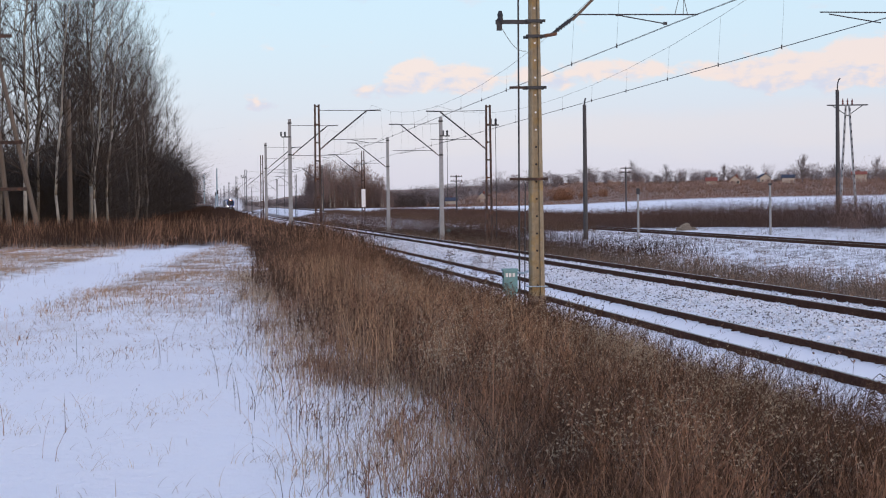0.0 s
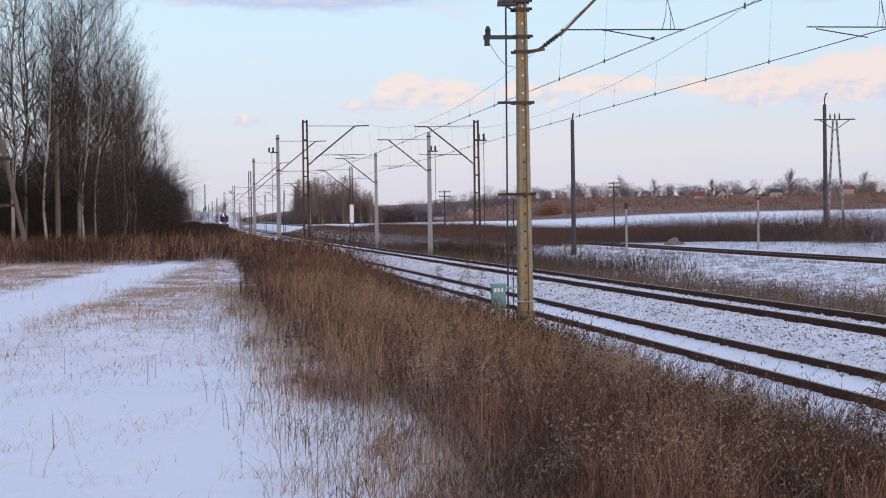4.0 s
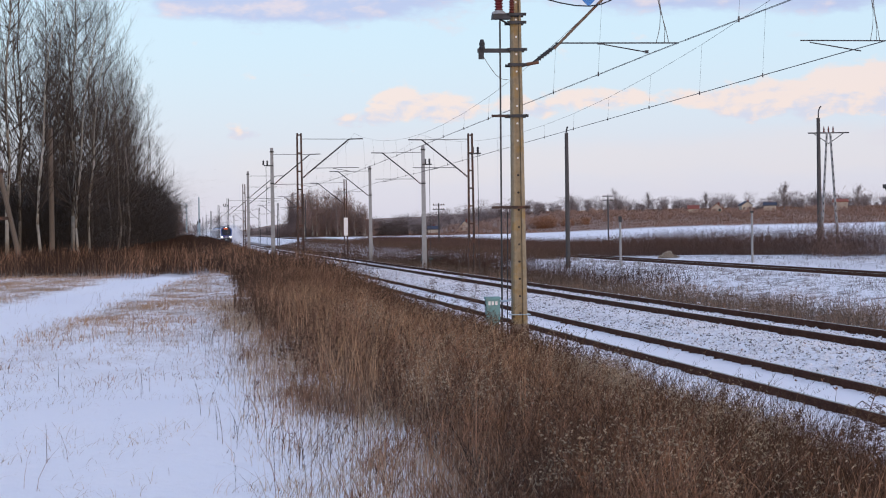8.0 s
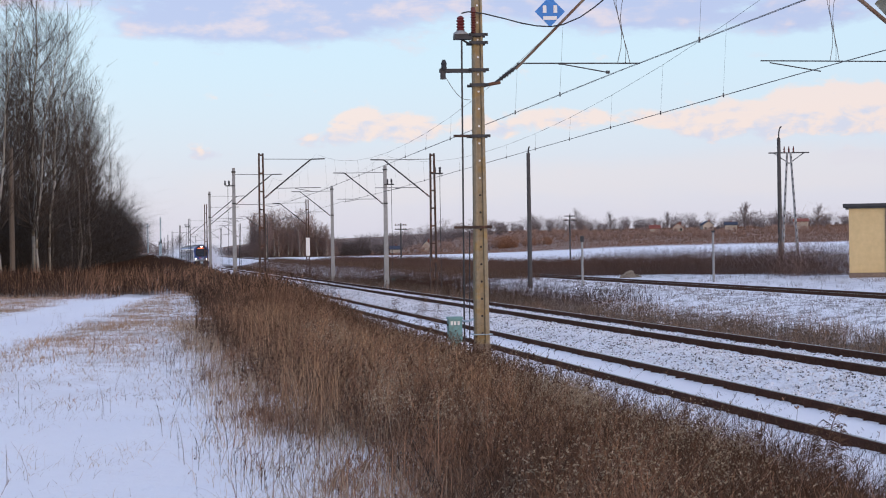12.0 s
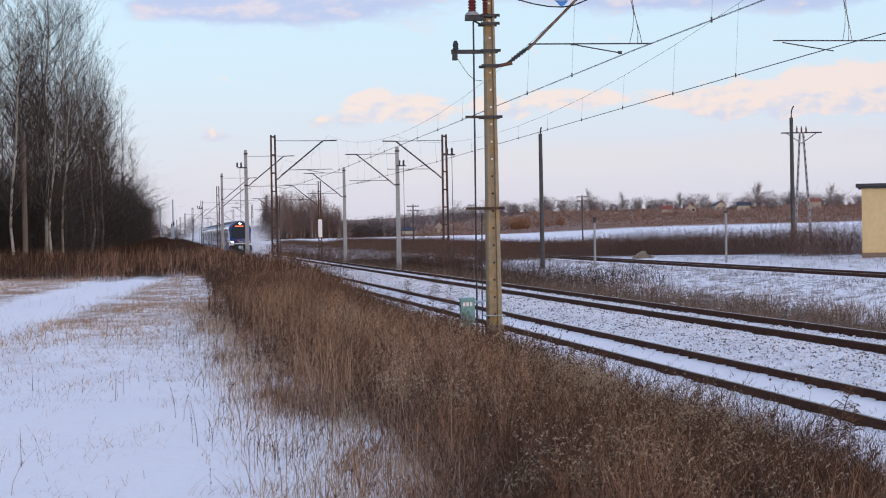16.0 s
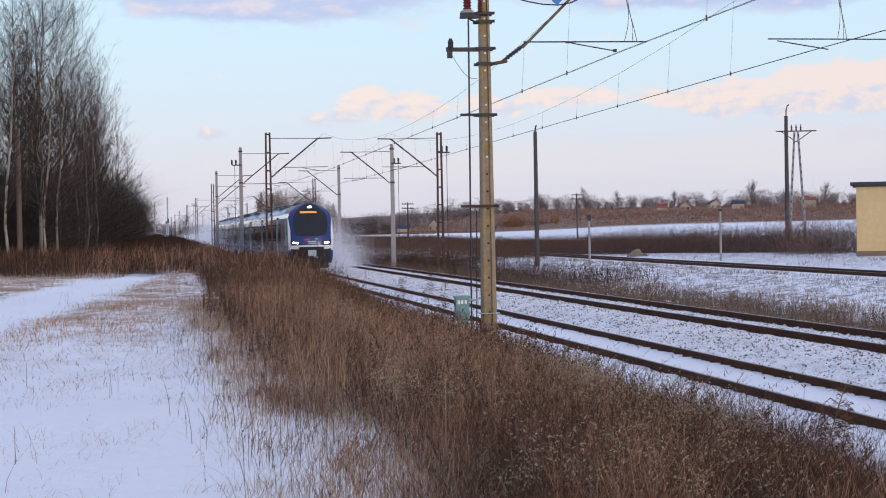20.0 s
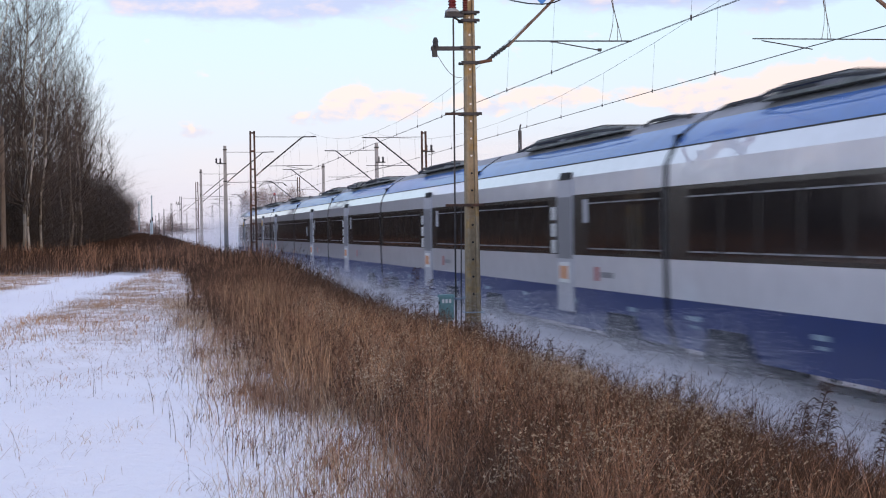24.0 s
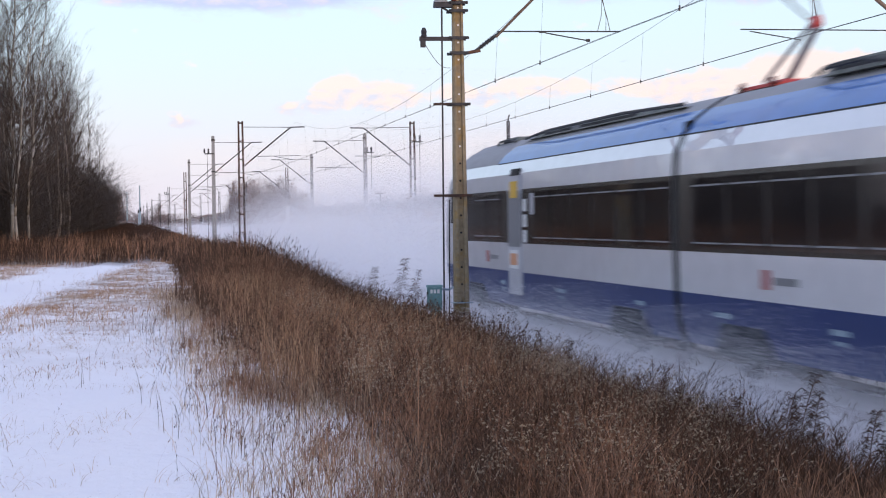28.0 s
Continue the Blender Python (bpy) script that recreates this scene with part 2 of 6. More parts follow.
M_REED = material("rusty_reeds", (0.120, 0.070, 0.052), 0.95, vary=0.25, grain=0.3, coarse=0.05, island=0.4, bump=0)


def powder_material():
    """Fine snow in the air: light passes through the grains as well as off them."""
    m = bpy.data.materials.new("snow_powder")
    m.use_nodes = True
    n, l = m.node_tree.nodes, m.node_tree.links
    n.clear()
    a, b, mx, out = (n.new("ShaderNode" + k) for k in ("BsdfDiffuse", "BsdfTranslucent", "MixShader", "OutputMaterial"))
    a.inputs[0].default_value = b.inputs[0].default_value = (0.95, 0.95, 0.97, 1)
    l.new(a.outputs[0], mx.inputs[1])
    l.new(b.outputs[0], mx.inputs[2])
    l.new(mx.outputs[0], out.inputs[0])
    return m


M_POWDER = powder_material()
M_WHITE = material("train_white", (0.74, 0.73, 0.77), 0.4, vary=0.07, grain=3, coarse=0.5, bump=0, spec=0.5, coat=1.0)
M_BLUE = material("train_blue", (0.014, 0.038, 0.165), 0.35, vary=0.08, grain=3, coarse=0.5, bump=0, spec=0.4, coat=0.12)
M_ROOF_BLUE = material("train_roof_blue", (0.018, 0.135, 0.43), 0.45, vary=0.12, grain=2, bump=0, spec=0.35, coat=0.45)
M_TGREY = material("train_grey", (0.22, 0.22, 0.24), 0.45, vary=0.1, bump=0, spec=0.4)
M_ROOF = material("train_roof_grey", (0.30, 0.30, 0.31), 0.6, vary=0.12, grain=4)
M_GLASS = material("tinted_glass", (0.012, 0.012, 0.014), 0.08, vary=0, bump=0, spec=0.5)
M_BAND = material("window_band", (0.016, 0.015, 0.016), 0.25, vary=0.1, bump=0, spec=0.5)
M_ROOF_KIT = material("roof_grille", (0.13, 0.14, 0.12), 0.7, vary=0.35, grain=6, coarse=1.5, second=(0.24, 0.25, 0.23), patch=(0.5, 0.62))
M_BLACK = material("underframe_black", (0.022, 0.022, 0.024), 0.7, vary=0.3)
M_LOGO = material("faded_red_mark", (0.42, 0.15, 0.15), 0.5, vary=0.1, bump=0)
M_ORANGE = material("orange_panel", (0.72, 0.36, 0.20), 0.5, vary=0.08, bump=0)
M_YELLOW = material("yellow_panel", (0.75, 0.45, 0.05), 0.5, vary=0.08, bump=0)
M_RED = material("red_paint", (0.48, 0.05, 0.05), 0.5, vary=0.1, bump=0)
M_LAMP = material("headlight_glow", (0.9, 0.9, 0.85), 0.3, vary=0, bump=0, emit=(1.0, 0.95, 0.85), emit_strength=14)
M_LED = material("destination_display", (0.3, 0.05, 0.02), 0.5, vary=0, bump=0, emit=(1.0, 0.17, 0.05), emit_strength=1.7)
M_HOUSE = material("house_render", (0.50, 0.44, 0.38), 0.9, vary=0.1, piece=0.2)
M_TILE_RED = material("red_roof_tiles", (0.23, 0.07, 0.05), 0.85, vary=0.2, piece=0.2)
M_TILE_DARK = material("slate_roof", (0.05, 0.06, 0.09), 0.8, vary=0.2)
M_PALE_METAL = material("pale_blue_metal", (0.32, 0.42, 0.50), 0.5, 0.3, vary=0.1)
M_WINDOW = material("dark_window", (0.03, 0.035, 0.045), 0.15, vary=0, bump=0, spec=0.5)

# ---- plan: the railway runs straight; u is the distance to the right of the camera across it, s the distance along it ----
DX, DY = -0.1517, 0.9884
CU, CU2, CU3 = 9.7, 13.75, 31.0      # centre lines of the three tracks
GAUGE = 1.435


def plan(u, s, z=0.0):
    return Vector((u * DY + s * DX, -u * DX + s * DY, z))


def to_us(x, y):
    return x * DY - y * DX, x * DX + y * DY


TURN = math.degrees(math.atan2(-DX, DY))       # heading of the railway


RAIL_DROP = 0.35                     # rail heads of the near track below the line datum


def line_z(s):
    """Datum along the line, to which masts, wires and the train's body are set: a gentle fall away from the camera."""
    return -0.0032 * (min(s, 350) - 30) - 0.0008 * max(0.0, s - 350)


def rail_z(s):
    """Height of the rail heads of the near track."""
    return line_z(s) - RAIL_DROP


def side_z(s):
    """Height of the rail heads of the side track, which falls less."""
    return -0.108 - 0.00126 * (np.minimum(s, 500) - 30) - 0.0008 * np.maximum(0.0, np.asarray(s) - 500.0)


def sstep(a, b, x):
    t = np.clip((x - a) / (b - a), 0, 1)
    return t * t * (3 - 2 * t)


def ripple(x, y, seed, size):
    """Cheap smooth undulation of about -1 to 1."""
    r = np.random.RandomState(seed)
    out = 0.0
    for k in range(7):
        a, f, ph = r.uniform(0, 6.28), (0.6 + 0.35 * k) / size, r.uniform(0, 6.28)
        out = out + np.sin((x * math.cos(a) + y * math.sin(a)) * f * 6.28 + ph) / 7 * 1.8
    return out


def ground_z(u, s):
    u, s = np.asarray(u, float), np.asarray(s, float)
    zr = -0.0032 * (np.minimum(s, 350) - 30) - 0.0008 * np.maximum(0, s - 350)
    field = 0.55 + 0.05 * ripple(u, s, 3, 9.0) + 0.03 * ripple(u, s, 4, 1.6)
    wheel = np.exp(-((u + 6.35 - 0.08 * s - 0.75) / 0.5) ** 2) + np.exp(-((u + 6.35 - 0.08 * s + 0.75) / 0.5) ** 2)
    field = field - 0.05 * wheel * (s > 20) * (s < 80)
    foot = zr - RAIL_DROP - 0.50 + 0.05 * ripple(u, s, 5, 2.2)
    bed = zr - RAIL_DROP - 0.135 + 0.018 * ripple(u, s, 6, 0.7)
    z = field + (foot - field) * sstep(3.2, 6.9, u)
    z = z + (bed - foot) * sstep(7.0, 8.2, u) * (u > 6.5)
    z = z + 0.06 * np.exp(-((u - (CU + CU2) / 2) / 0.7) ** 2)
    z = z + 0.235 * sstep(10.9, 12.6, u)
    z = z - 0.575 * sstep(15.2, 17.0, u)
    z = z + (side_z(s) - 0.15 - z) * sstep(19.5, 27.5, u) + 0.08 * ripple(u, s, 7, 3.5) * sstep(17, 19, u) * (1 - sstep(27, 28.5, u))
    low = sstep(125, 190, s)                       # the land beyond the side track lies lower farther on
    z = z - 0.50 * sstep(33.0, 36.0, u) * low + 0.18 * sstep(33.5, 38, u) * (1 - low) + (0.03 + 0.12 * low) * ripple(u, s, 8, 14) * sstep(34, 40, u)
    far = np.maximum(s, 0)
    z = z + 14.0 * sstep(650, 1400, far + 0.25 * np.maximum(u, 0)) * sstep(125, 225, u) + 2.5 * sstep(1600, 3000, far)
    return z


# ---- small mesh tools ----


class Geo:
    """Gathers corners and faces of one part."""

    def __init__(self):
        self.v, self.f = [], []

    def add(self, verts, faces):
        k = len(self.v)
        self.v += [tuple(p) for p in verts]
        self.f += [tuple(i + k for i in q) for q in faces]
        return self

    def box(self, c, size, m=None, taper=1.0):
        x, y, z = (a / 2 for a in size)
        vs = []
        for sz, k in ((-1, 1.0), (1, taper)):
            for sx, sy in ((-1, -1), (1, -1), (1, 1), (-1, 1)):
                p = Vector((c[0] + sx * x * k, c[1] + sy * y * k, c[2] + sz * z))
                vs.append(m @ p if m else p)
        return self.add(vs, [(3, 2, 1, 0), (4, 5, 6, 7), (0, 1, 5, 4), (1, 2, 6, 5), (2, 3, 7, 6), (3, 0, 4, 7)])

    def bar(self, a, b, r0, r1=None, n=6):
        a, b = Vector(a), Vector(b)
        r1 = r0 if r1 is None else r1
        q = (b - a).to_track_quat("Z", "Y")
        vs = []
        for p, r in ((a, r0), (b, r1)):
            for i in range(n):
                t = 2 * math.pi * (i + 0.5) / n
                vs.append(p + q @ Vector((r * math.cos(t), r * math.sin(t), 0)))
        fs = [(i, (i + 1) % n, n + (i + 1) % n, n + i) for i in range(n)]
        return self.add(vs, fs + [tuple(range(n))[::-1], tuple(range(n, 2 * n))])

    def tube(self, pts, r, n=5):
        pts = [Vector(p) for p in pts]
        vs, fs = [], []
        for i, p in enumerate(pts):
            d = pts[min(i + 1, len(pts) - 1)] - pts[max(i - 1, 0)]
            q = d.to_track_quat("Z", "Y")
            for k in range(n):
                t = 2 * math.pi * (k + 0.5) / n
                vs.append(p + q @ Vector((r * math.cos(t), r * math.sin(t), 0)))
        for i in range(len(pts) - 1):
            for k in range(n):
                j = (k + 1) % n
                fs.append((i * n + k, i * n + j, (i + 1) * n + j, (i + 1) * n + k))
        return self.add(vs, fs + [tuple(range(n))[::-1], tuple(range((len(pts) - 1) * n, len(pts) * n))])

    def lathe(self, profile, c=(0, 0, 0), n=12, m=None):
        vs, fs = [], []
        for r, z in profile:
            for i in range(n):
                t = 2 * math.pi * i / n
                p = Vector((c[0] + r * math.cos(t), c[1] + r * math.sin(t), c[2] + z))
                vs.append(m @ p if m else p)
        for k in range(len(profile) - 1):
            for i in range(n):
                j = (i + 1) % n
                fs.append((k * n + i, k * n + j, (k + 1) * n + j, (k + 1) * n + i))
        fs += [tuple(range(n))[::-1], tuple(range((len(profile) - 1) * n, len(profile) * n))]
        return self.add(vs, fs)

    def mesh(self, name, mat, smooth=False):
        me = bpy.data.meshes.new(name)
        me.from_pydata(self.v, [], self.f)
        me.update()
        if smooth:
            for p in me.polygons:
                p.use_smooth = True
        me.materials.append(mat)
        return me


def part(name, geo, mat, parent, label="", smooth=False):
    ob = new(name, geo if isinstance(geo, bpy.types.Mesh) else geo.mesh(name, mat, smooth))
    ob.parent = parent
    if label:
        ob["label"] = label
    return ob


def raw_mesh(name, verts, faces, mat):
    """A mesh from arrays: verts (n, 3), faces (m, k) all with the same number of corners."""
    me = bpy.data.meshes.new(name)
    k = faces.shape[1]
    me.vertices.add(len(verts))
    me.vertices.foreach_set("co", np.asarray(verts, np.float32).ravel())
    me.loops.add(faces.size)
    me.loops.foreach_set("vertex_index", faces.astype(np.int32).ravel())
    me.polygons.add(len(faces))
    me.polygons.foreach_set("loop_start", np.arange(0, faces.size, k, dtype=np.int32))
    me.polygons.foreach_set("loop_total", np.full(len(faces), k, np.int32))
    me.update(calc_edges=True)
    me.materials.append(mat)
    return me


def thing(name, m, label, category, group="", kind=""):
    ob = new(name)
    ob.matrix_basis = m
    return tagged(ob, label, category, group, kind)


def on_plan(u, s, z, turn=0.0):
    p = plan(u, s)
    return pose(p.x, p.y, z, 0, 0, TURN + turn)


# ---- the ground, one sheet to the horizon ----


def lines(*spans):
    out = []
    for a, b, n in spans:
        out += list(np.linspace(a, b, n, endpoint=False))
    return np.array(out + [spans[-1][1]])


US = lines((-2600, -300, 12), (-300, -40, 16), (-40, -8, 32), (-8, 20, 128), (20, 40, 40), (40, 120, 24), (120, 600, 24), (600, 3200, 14))
SS = lines((-400, -20, 10), (-20, 6, 20), (6, 60, 150), (60, 130, 90), (130, 400, 90), (400, 1600, 60), (1600, 4600, 14))
gu, gs = np.meshgrid(US, SS)
gz = ground_z(gu, gs)
gv = np.stack([gu * DY + gs * DX, -gu * DX + gs * DY, gz], -1).reshape(-1, 3)
nu = len(US)
ii, jj = np.meshgrid(np.arange(len(SS) - 1), np.arange(nu - 1), indexing="ij")
k0 = (ii * nu + jj).ravel()
gf = np.stack([k0, k0 + 1, k0 + nu + 1, k0 + nu], 1)


def ground_material():
    m = bpy.data.materials.new("snow_and_soil")
    m.use_nodes = True
    n, l = m.node_tree.nodes, m.node_tree.links
    p = n["Principled BSDF"]
    p.inputs["Roughness"].default_value = 0.75
    p.inputs["Specular IOR Level"].default_value = 0.2
    geo = n.new("ShaderNodeNewGeometry")

    def dotp(v):
        d = n.new("ShaderNodeVectorMath")
        d.operation = "DOT_PRODUCT"
        l.new(geo.outputs["Position"], d.inputs[0])
        d.inputs[1].default_value = v
        return d.outputs["Value"]

    u, s = dotp((DY, -DX, 0)), dotp((DX, DY, 0))

    def math_(op, a, b):
        x = n.new("ShaderNodeMath")
        x.operation = op
        x.use_clamp = op in ("ADD", "MULTIPLY", "MAXIMUM")
        for i, v in enumerate((a, b)):
            if isinstance(v, (int, float)):
                x.inputs[i].default_value = v
            else:
                l.new(v, x.inputs[i])
        return x.outputs[0]

    def ramp(v, a, b, c=0.0, d=1.0):
        r = n.new("ShaderNodeMapRange")
        l.new(v, r.inputs[0])
        for i, x in enumerate((a, b, c, d)):
            r.inputs[i + 1].default_value = x
        return r.outputs[0]

    def noise_tex(scale, detail, stretch=(1, 1, 1)):
        mp = n.new("ShaderNodeMapping")
        mp.inputs["Rotation"].default_value = (0, 0, radians(-TURN))
        mp.inputs["Scale"].default_value = stretch
        l.new(geo.outputs["Position"], mp.inputs[0])
        t = n.new("ShaderNodeTexNoise")
        t.inputs["Scale"].default_value, t.inputs["Detail"].default_value, t.inputs["Roughness"].default_value = scale, detail, 0.62
        l.new(mp.outputs[0], t.inputs[0])
        return t.outputs[0]

    def mix(fac, a, b):
        x = n.new("ShaderNodeMix")
        x.data_type = "RGBA"
        for i, v in ((0, fac), (6, a), (7, b)):
            if isinstance(v, (int, float)):
                x.inputs[i].default_value = v
            elif isinstance(v, tuple):
                x.inputs[i].default_value = (*v, 1)
            else:
                l.new(v, x.inputs[i])
        return x.outputs[2]

    def band(a, b, soft):
        """1 between a and b across the railway."""
        return math_("MULTIPLY", ramp(u, a - soft, a + soft), ramp(u, b + soft, b - soft))

    fine, mid, wide = noise_tex(9, 6), noise_tex(1.1, 5), noise_tex(0.12, 4)
    streak = noise_tex(1.0, 5, (1.0, 0.35, 1))
    snow = mix(ramp(wide, 0.3, 0.7), (0.90, 0.89, 0.915), (0.95, 0.945, 0.955))
    # where the litter of dry stems shows through the snow
    # litter tones lowered to stand in for shade among the stems
    litter = mix(ramp(fine, 0.3, 0.7), (0.055, 0.038, 0.028), (0.13, 0.09, 0.062))
    cover = math_("MULTIPLY", band(2.2, 7.0, 1.1), ramp(mid, 0.36, 0.52))
    cover = math_("MAXIMUM", cover, math_("MULTIPLY", band(15.9, 21.0, 0.8), ramp(mid, 0.34, 0.50)))
    cover = math_("MAXIMUM", cover, math_("MULTIPLY", band(20.0, 28.2, 1.0), ramp(noise_tex(2.4, 6, (1.0, 0.6, 1)), 0.50, 0.62, 0, 0.7)))
    cover = math_("MAXIMUM", cover, math_("MULTIPLY", math_("MULTIPLY", band(34.5, 52, 1.5), ramp(s, 118, 145, 0.35, 1.0)), ramp(noise_tex(2.2, 6), 0.42, 0.56)))
    along = math_("SUBTRACT", u, ramp(s, 0, 100, -6.35, 1.65))
    path_gap = ramp(math_("ABSOLUTE", along, 0.0), 1.1, 1.7)
    sfield = math_("MULTIPLY", math_("MULTIPLY", math_("MULTIPLY", band(-40, 1.6, 1.0), path_gap), ramp(s, 20, 42)), math_("ADD", ramp(noise_tex(0.55, 6), 0.44, 0.58, 0, 0.6), ramp(noise_tex(2.6, 6), 0.49, 0.61, 0, 0.6)))
    cover = math_("MAXIMUM", cover, math_("MULTIPLY", ramp(s, 66, 74), ramp(u, 2.0, 0.0)))
    # ballast stones between the tracks
    stone = mix(ramp(fine, 0.35, 0.65), (0.10, 0.085, 0.08), (0.26, 0.24, 0.23))
    gap = math_("MULTIPLY", math_("MAXIMUM", band(10.75, 12.65, 0.25), band(14.8, 16.0, 0.3)), ramp(noise_tex(6.5, 5), 0.52, 0.62, 0, 0.28))
    col = mix(cover, snow, litter)
    col = mix(sfield, col, mix(ramp(fine, 0.3, 0.7), (0.20, 0.145, 0.10), (0.40, 0.31, 0.21)))
    col = mix(gap, col, stone)
    col = mix(ramp(s, 775, 815), col, mix(ramp(wide, 0.35, 0.65), (0.20, 0.130, 0.100), (0.30, 0.205, 0.155)))      # far brown meadows
    l.new(col, p.inputs["Base Color"])
    bump = n.new("ShaderNodeBump")
    bump.inputs["Strength"].default_value, bump.inputs["Distance"].default_value = 0.7, 0.12
    l.new(math_("ADD", math_("MULTIPLY", fine, 0.5), mid), bump.inputs["Height"])
    l.new(bump.outputs[0], p.inputs["Normal"])
    return m


ground = new("ground", raw_mesh("ground", gv, gf, ground_material()))
for p_ in ground.data.polygons:
    p_.use_smooth = True
tagged(ground, "snow covered ground with patches of dry brown grass", "ground", kind="structure")

# ---- rails and sleepers ----
RAIL_SECTION = [(-0.075, -0.172), (0.075, -0.172), (0.075, -0.160), (0.010, -0.135), (0.010, -0.045), (0.036, -0.034), (0.036, -0.006),
                (0.030, 0.0), (-0.030, 0.0), (-0.036, -0.006), (-0.036, -0.034), (-0.010, -0.045), (-0.010, -0.135), (-0.075, -0.160)]
RAIL_S = [-60, 0, 30, 60, 100, 150, 220, 350, 500, 800, 1300]


def rail(track, u, height):
    body, head = Geo(), Geo()
    k = len(RAIL_SECTION)
    for geo, sec in ((body, RAIL_SECTION), (head, [(-0.030, 0.0005), (0.030, 0.0005), (0.028, 0.003), (-0.028, 0.003)])):
        k = len(sec)
        vs = [plan(u + a, s, height(s) + b) for s in RAIL_S for a, b in sec]
        fs = [(i * k + j, i * k + (j + 1) % k, (i + 1) * k + (j + 1) % k, (i + 1) * k + j) for i in range(len(RAIL_S) - 1) for j in range(k)]
        geo.add(vs, fs)
    r = part("rail", body, M_RAIL, track)
    part("rail_head", head, M_RAIL_TOP, r, "worn bright rail head")


SLEEPER = Geo().box((0, 0, -0.12), (2.5, 0.24, 0.22), taper=0.96).mesh("sleeper", M_SLEEPER)
CLIP = Geo().box((0, 0, 0), (0.21, 0.09, 0.05), taper=0.6).mesh("rail_clip", M_RAIL)
for cu, height, label in ((CU, rail_z, "rusty steel rails of a snow filled railway track"),
                          (CU2, lambda s: rail_z(s) + 0.255, "rusty steel rails of a snow dusted railway track"),
                          (CU3, side_z, "rusty rails of a single side track on a low bank")):
    track = tagged(new("railway_track"), label, "railway track", "railway tracks", "structure")
    for sd in (-1, 1):
        rail(track, cu + sd * (GAUGE / 2 + 0.036), height)
    if cu != CU3:
        for i in range(300 if cu == CU2 else 220):
            s = 14 + 0.62 * i
            ob = part("sleeper", SLEEPER, M_SLEEPER, track)
            ob.matrix_basis = on_plan(cu, s, height(s) - 0.165 - 0.008 * ((i * 7) % 5))
            for sd in (-1, 1):
                if i < 75:
                    ob = part("rail_clip", CLIP, M_RAIL, track)
                    ob.matrix_basis = on_plan(cu + sd * (GAUGE / 2 + 0.036), s, height(s) - 0.142)

# ---- ballast stones showing through the snow ----


def ballast(name, seed, n, bands, s0, s1, label, mat=None, grow=1.0, flat=0.25):
    r = np.random.RandomState(seed)
    k = r.randint(0, len(bands), n)
    lo, hi = np.array(bands)[k].T
    u = r.uniform(0, 1, n) * (hi - lo) + lo
    s = s0 + (s1 - s0) * r.uniform(0, 1, n) ** 1.6
    keep = ripple(u, s, seed + 3, 2.5) + r.normal(0, 0.5, n) > -0.25
    u, s = u[keep], s[keep]
    n = len(u)
    size = r.uniform(0.014, 0.032, n) * (1 + s / 140) * grow
    c = np.stack([u * DY + s * DX, -u * DX + s * DY, ground_z(u, s) + size * flat], 1)
    oct_ = np.array([(1, 0, 0), (-1, 0, 0), (0, 1, 0), (0, -1, 0), (0, 0, 0.8), (0, 0, -0.8)], float)
    a = r.uniform(0, 6.283, n)
    rot = np.stack([np.stack([np.cos(a), -np.sin(a)], 1), np.stack([np.sin(a), np.cos(a)], 1)], 1)
    v = np.repeat(oct_[None], n, 0) * r.uniform(0.6, 1.3, (n, 6, 1)) * size[:, None, None]
    v[:, :, :2] = np.einsum("nij,nkj->nki", rot, v[:, :, :2])
    v = v + c[:, None]
    f = np.array([(0, 2, 4), (2, 1, 4), (1, 3, 4), (3, 0, 4), (2, 0, 5), (1, 2, 5), (3, 1, 5), (0, 3, 5)])
    faces = (np.arange(n)[:, None, None] * 6 + f[None]).reshape(-1, 3)
    return tagged(new(name, raw_mesh(name, v.reshape(-1, 3), faces, mat or M_STONE)), label, "ballast", kind="stuff")


ballast("ballast_stones", 51, 34000, [(10.6, 12.75), (10.6, 12.75), (10.6, 12.75), (14.75, 15.9), (13.1, 14.4)], 13, 150, "grey ballast stones half covered with snow", grow=0.85)
ballast("snowy_ballast", 52, 64000, [(10.55, 12.8), (10.55, 12.8), (14.75, 15.9), (13.1, 14.4)], 13, 120, "ballast stones capped with snow", M_SNOWY, 1.0, 0.2)

# ---- the train ----
LENGTH, SPEED, FRONT = 150.4, 27.9, -1.5
PROFILE = [(0.22, 1.28), (0.50, 1.37), (0.95, 1.40), (1.57, 1.41), (2.15, 1.41), (2.72, 1.40), (3.07, 1.38), (3.34, 1.255), (3.50, 1.16), (3.62, 1.02),
           (3.74, 0.86), (3.92, 0.56), (4.00, 0.25), (4.02, 0.02)]


def half_width(z):
    return float(np.interp(z, [a for a, _ in PROFILE], [b for _, b in PROFILE]))


def rake(z):
    return 0.16 * (1.35 - z) if z < 1.35 else 0.10 * (z - 1.35) + 0.13 * (z - 1.35) ** 2


def nose(z, f):
    """How far behind the tip the front skin lies at height z, f from -1 to 1 across."""
    return rake(z) + 0.48 * abs(f) ** 3


def levels(z0, z1):
    zs = [z0] + [z for z, _ in PROFILE if z0 + 0.01 < z < z1 - 0.01] + [z1]
    return zs


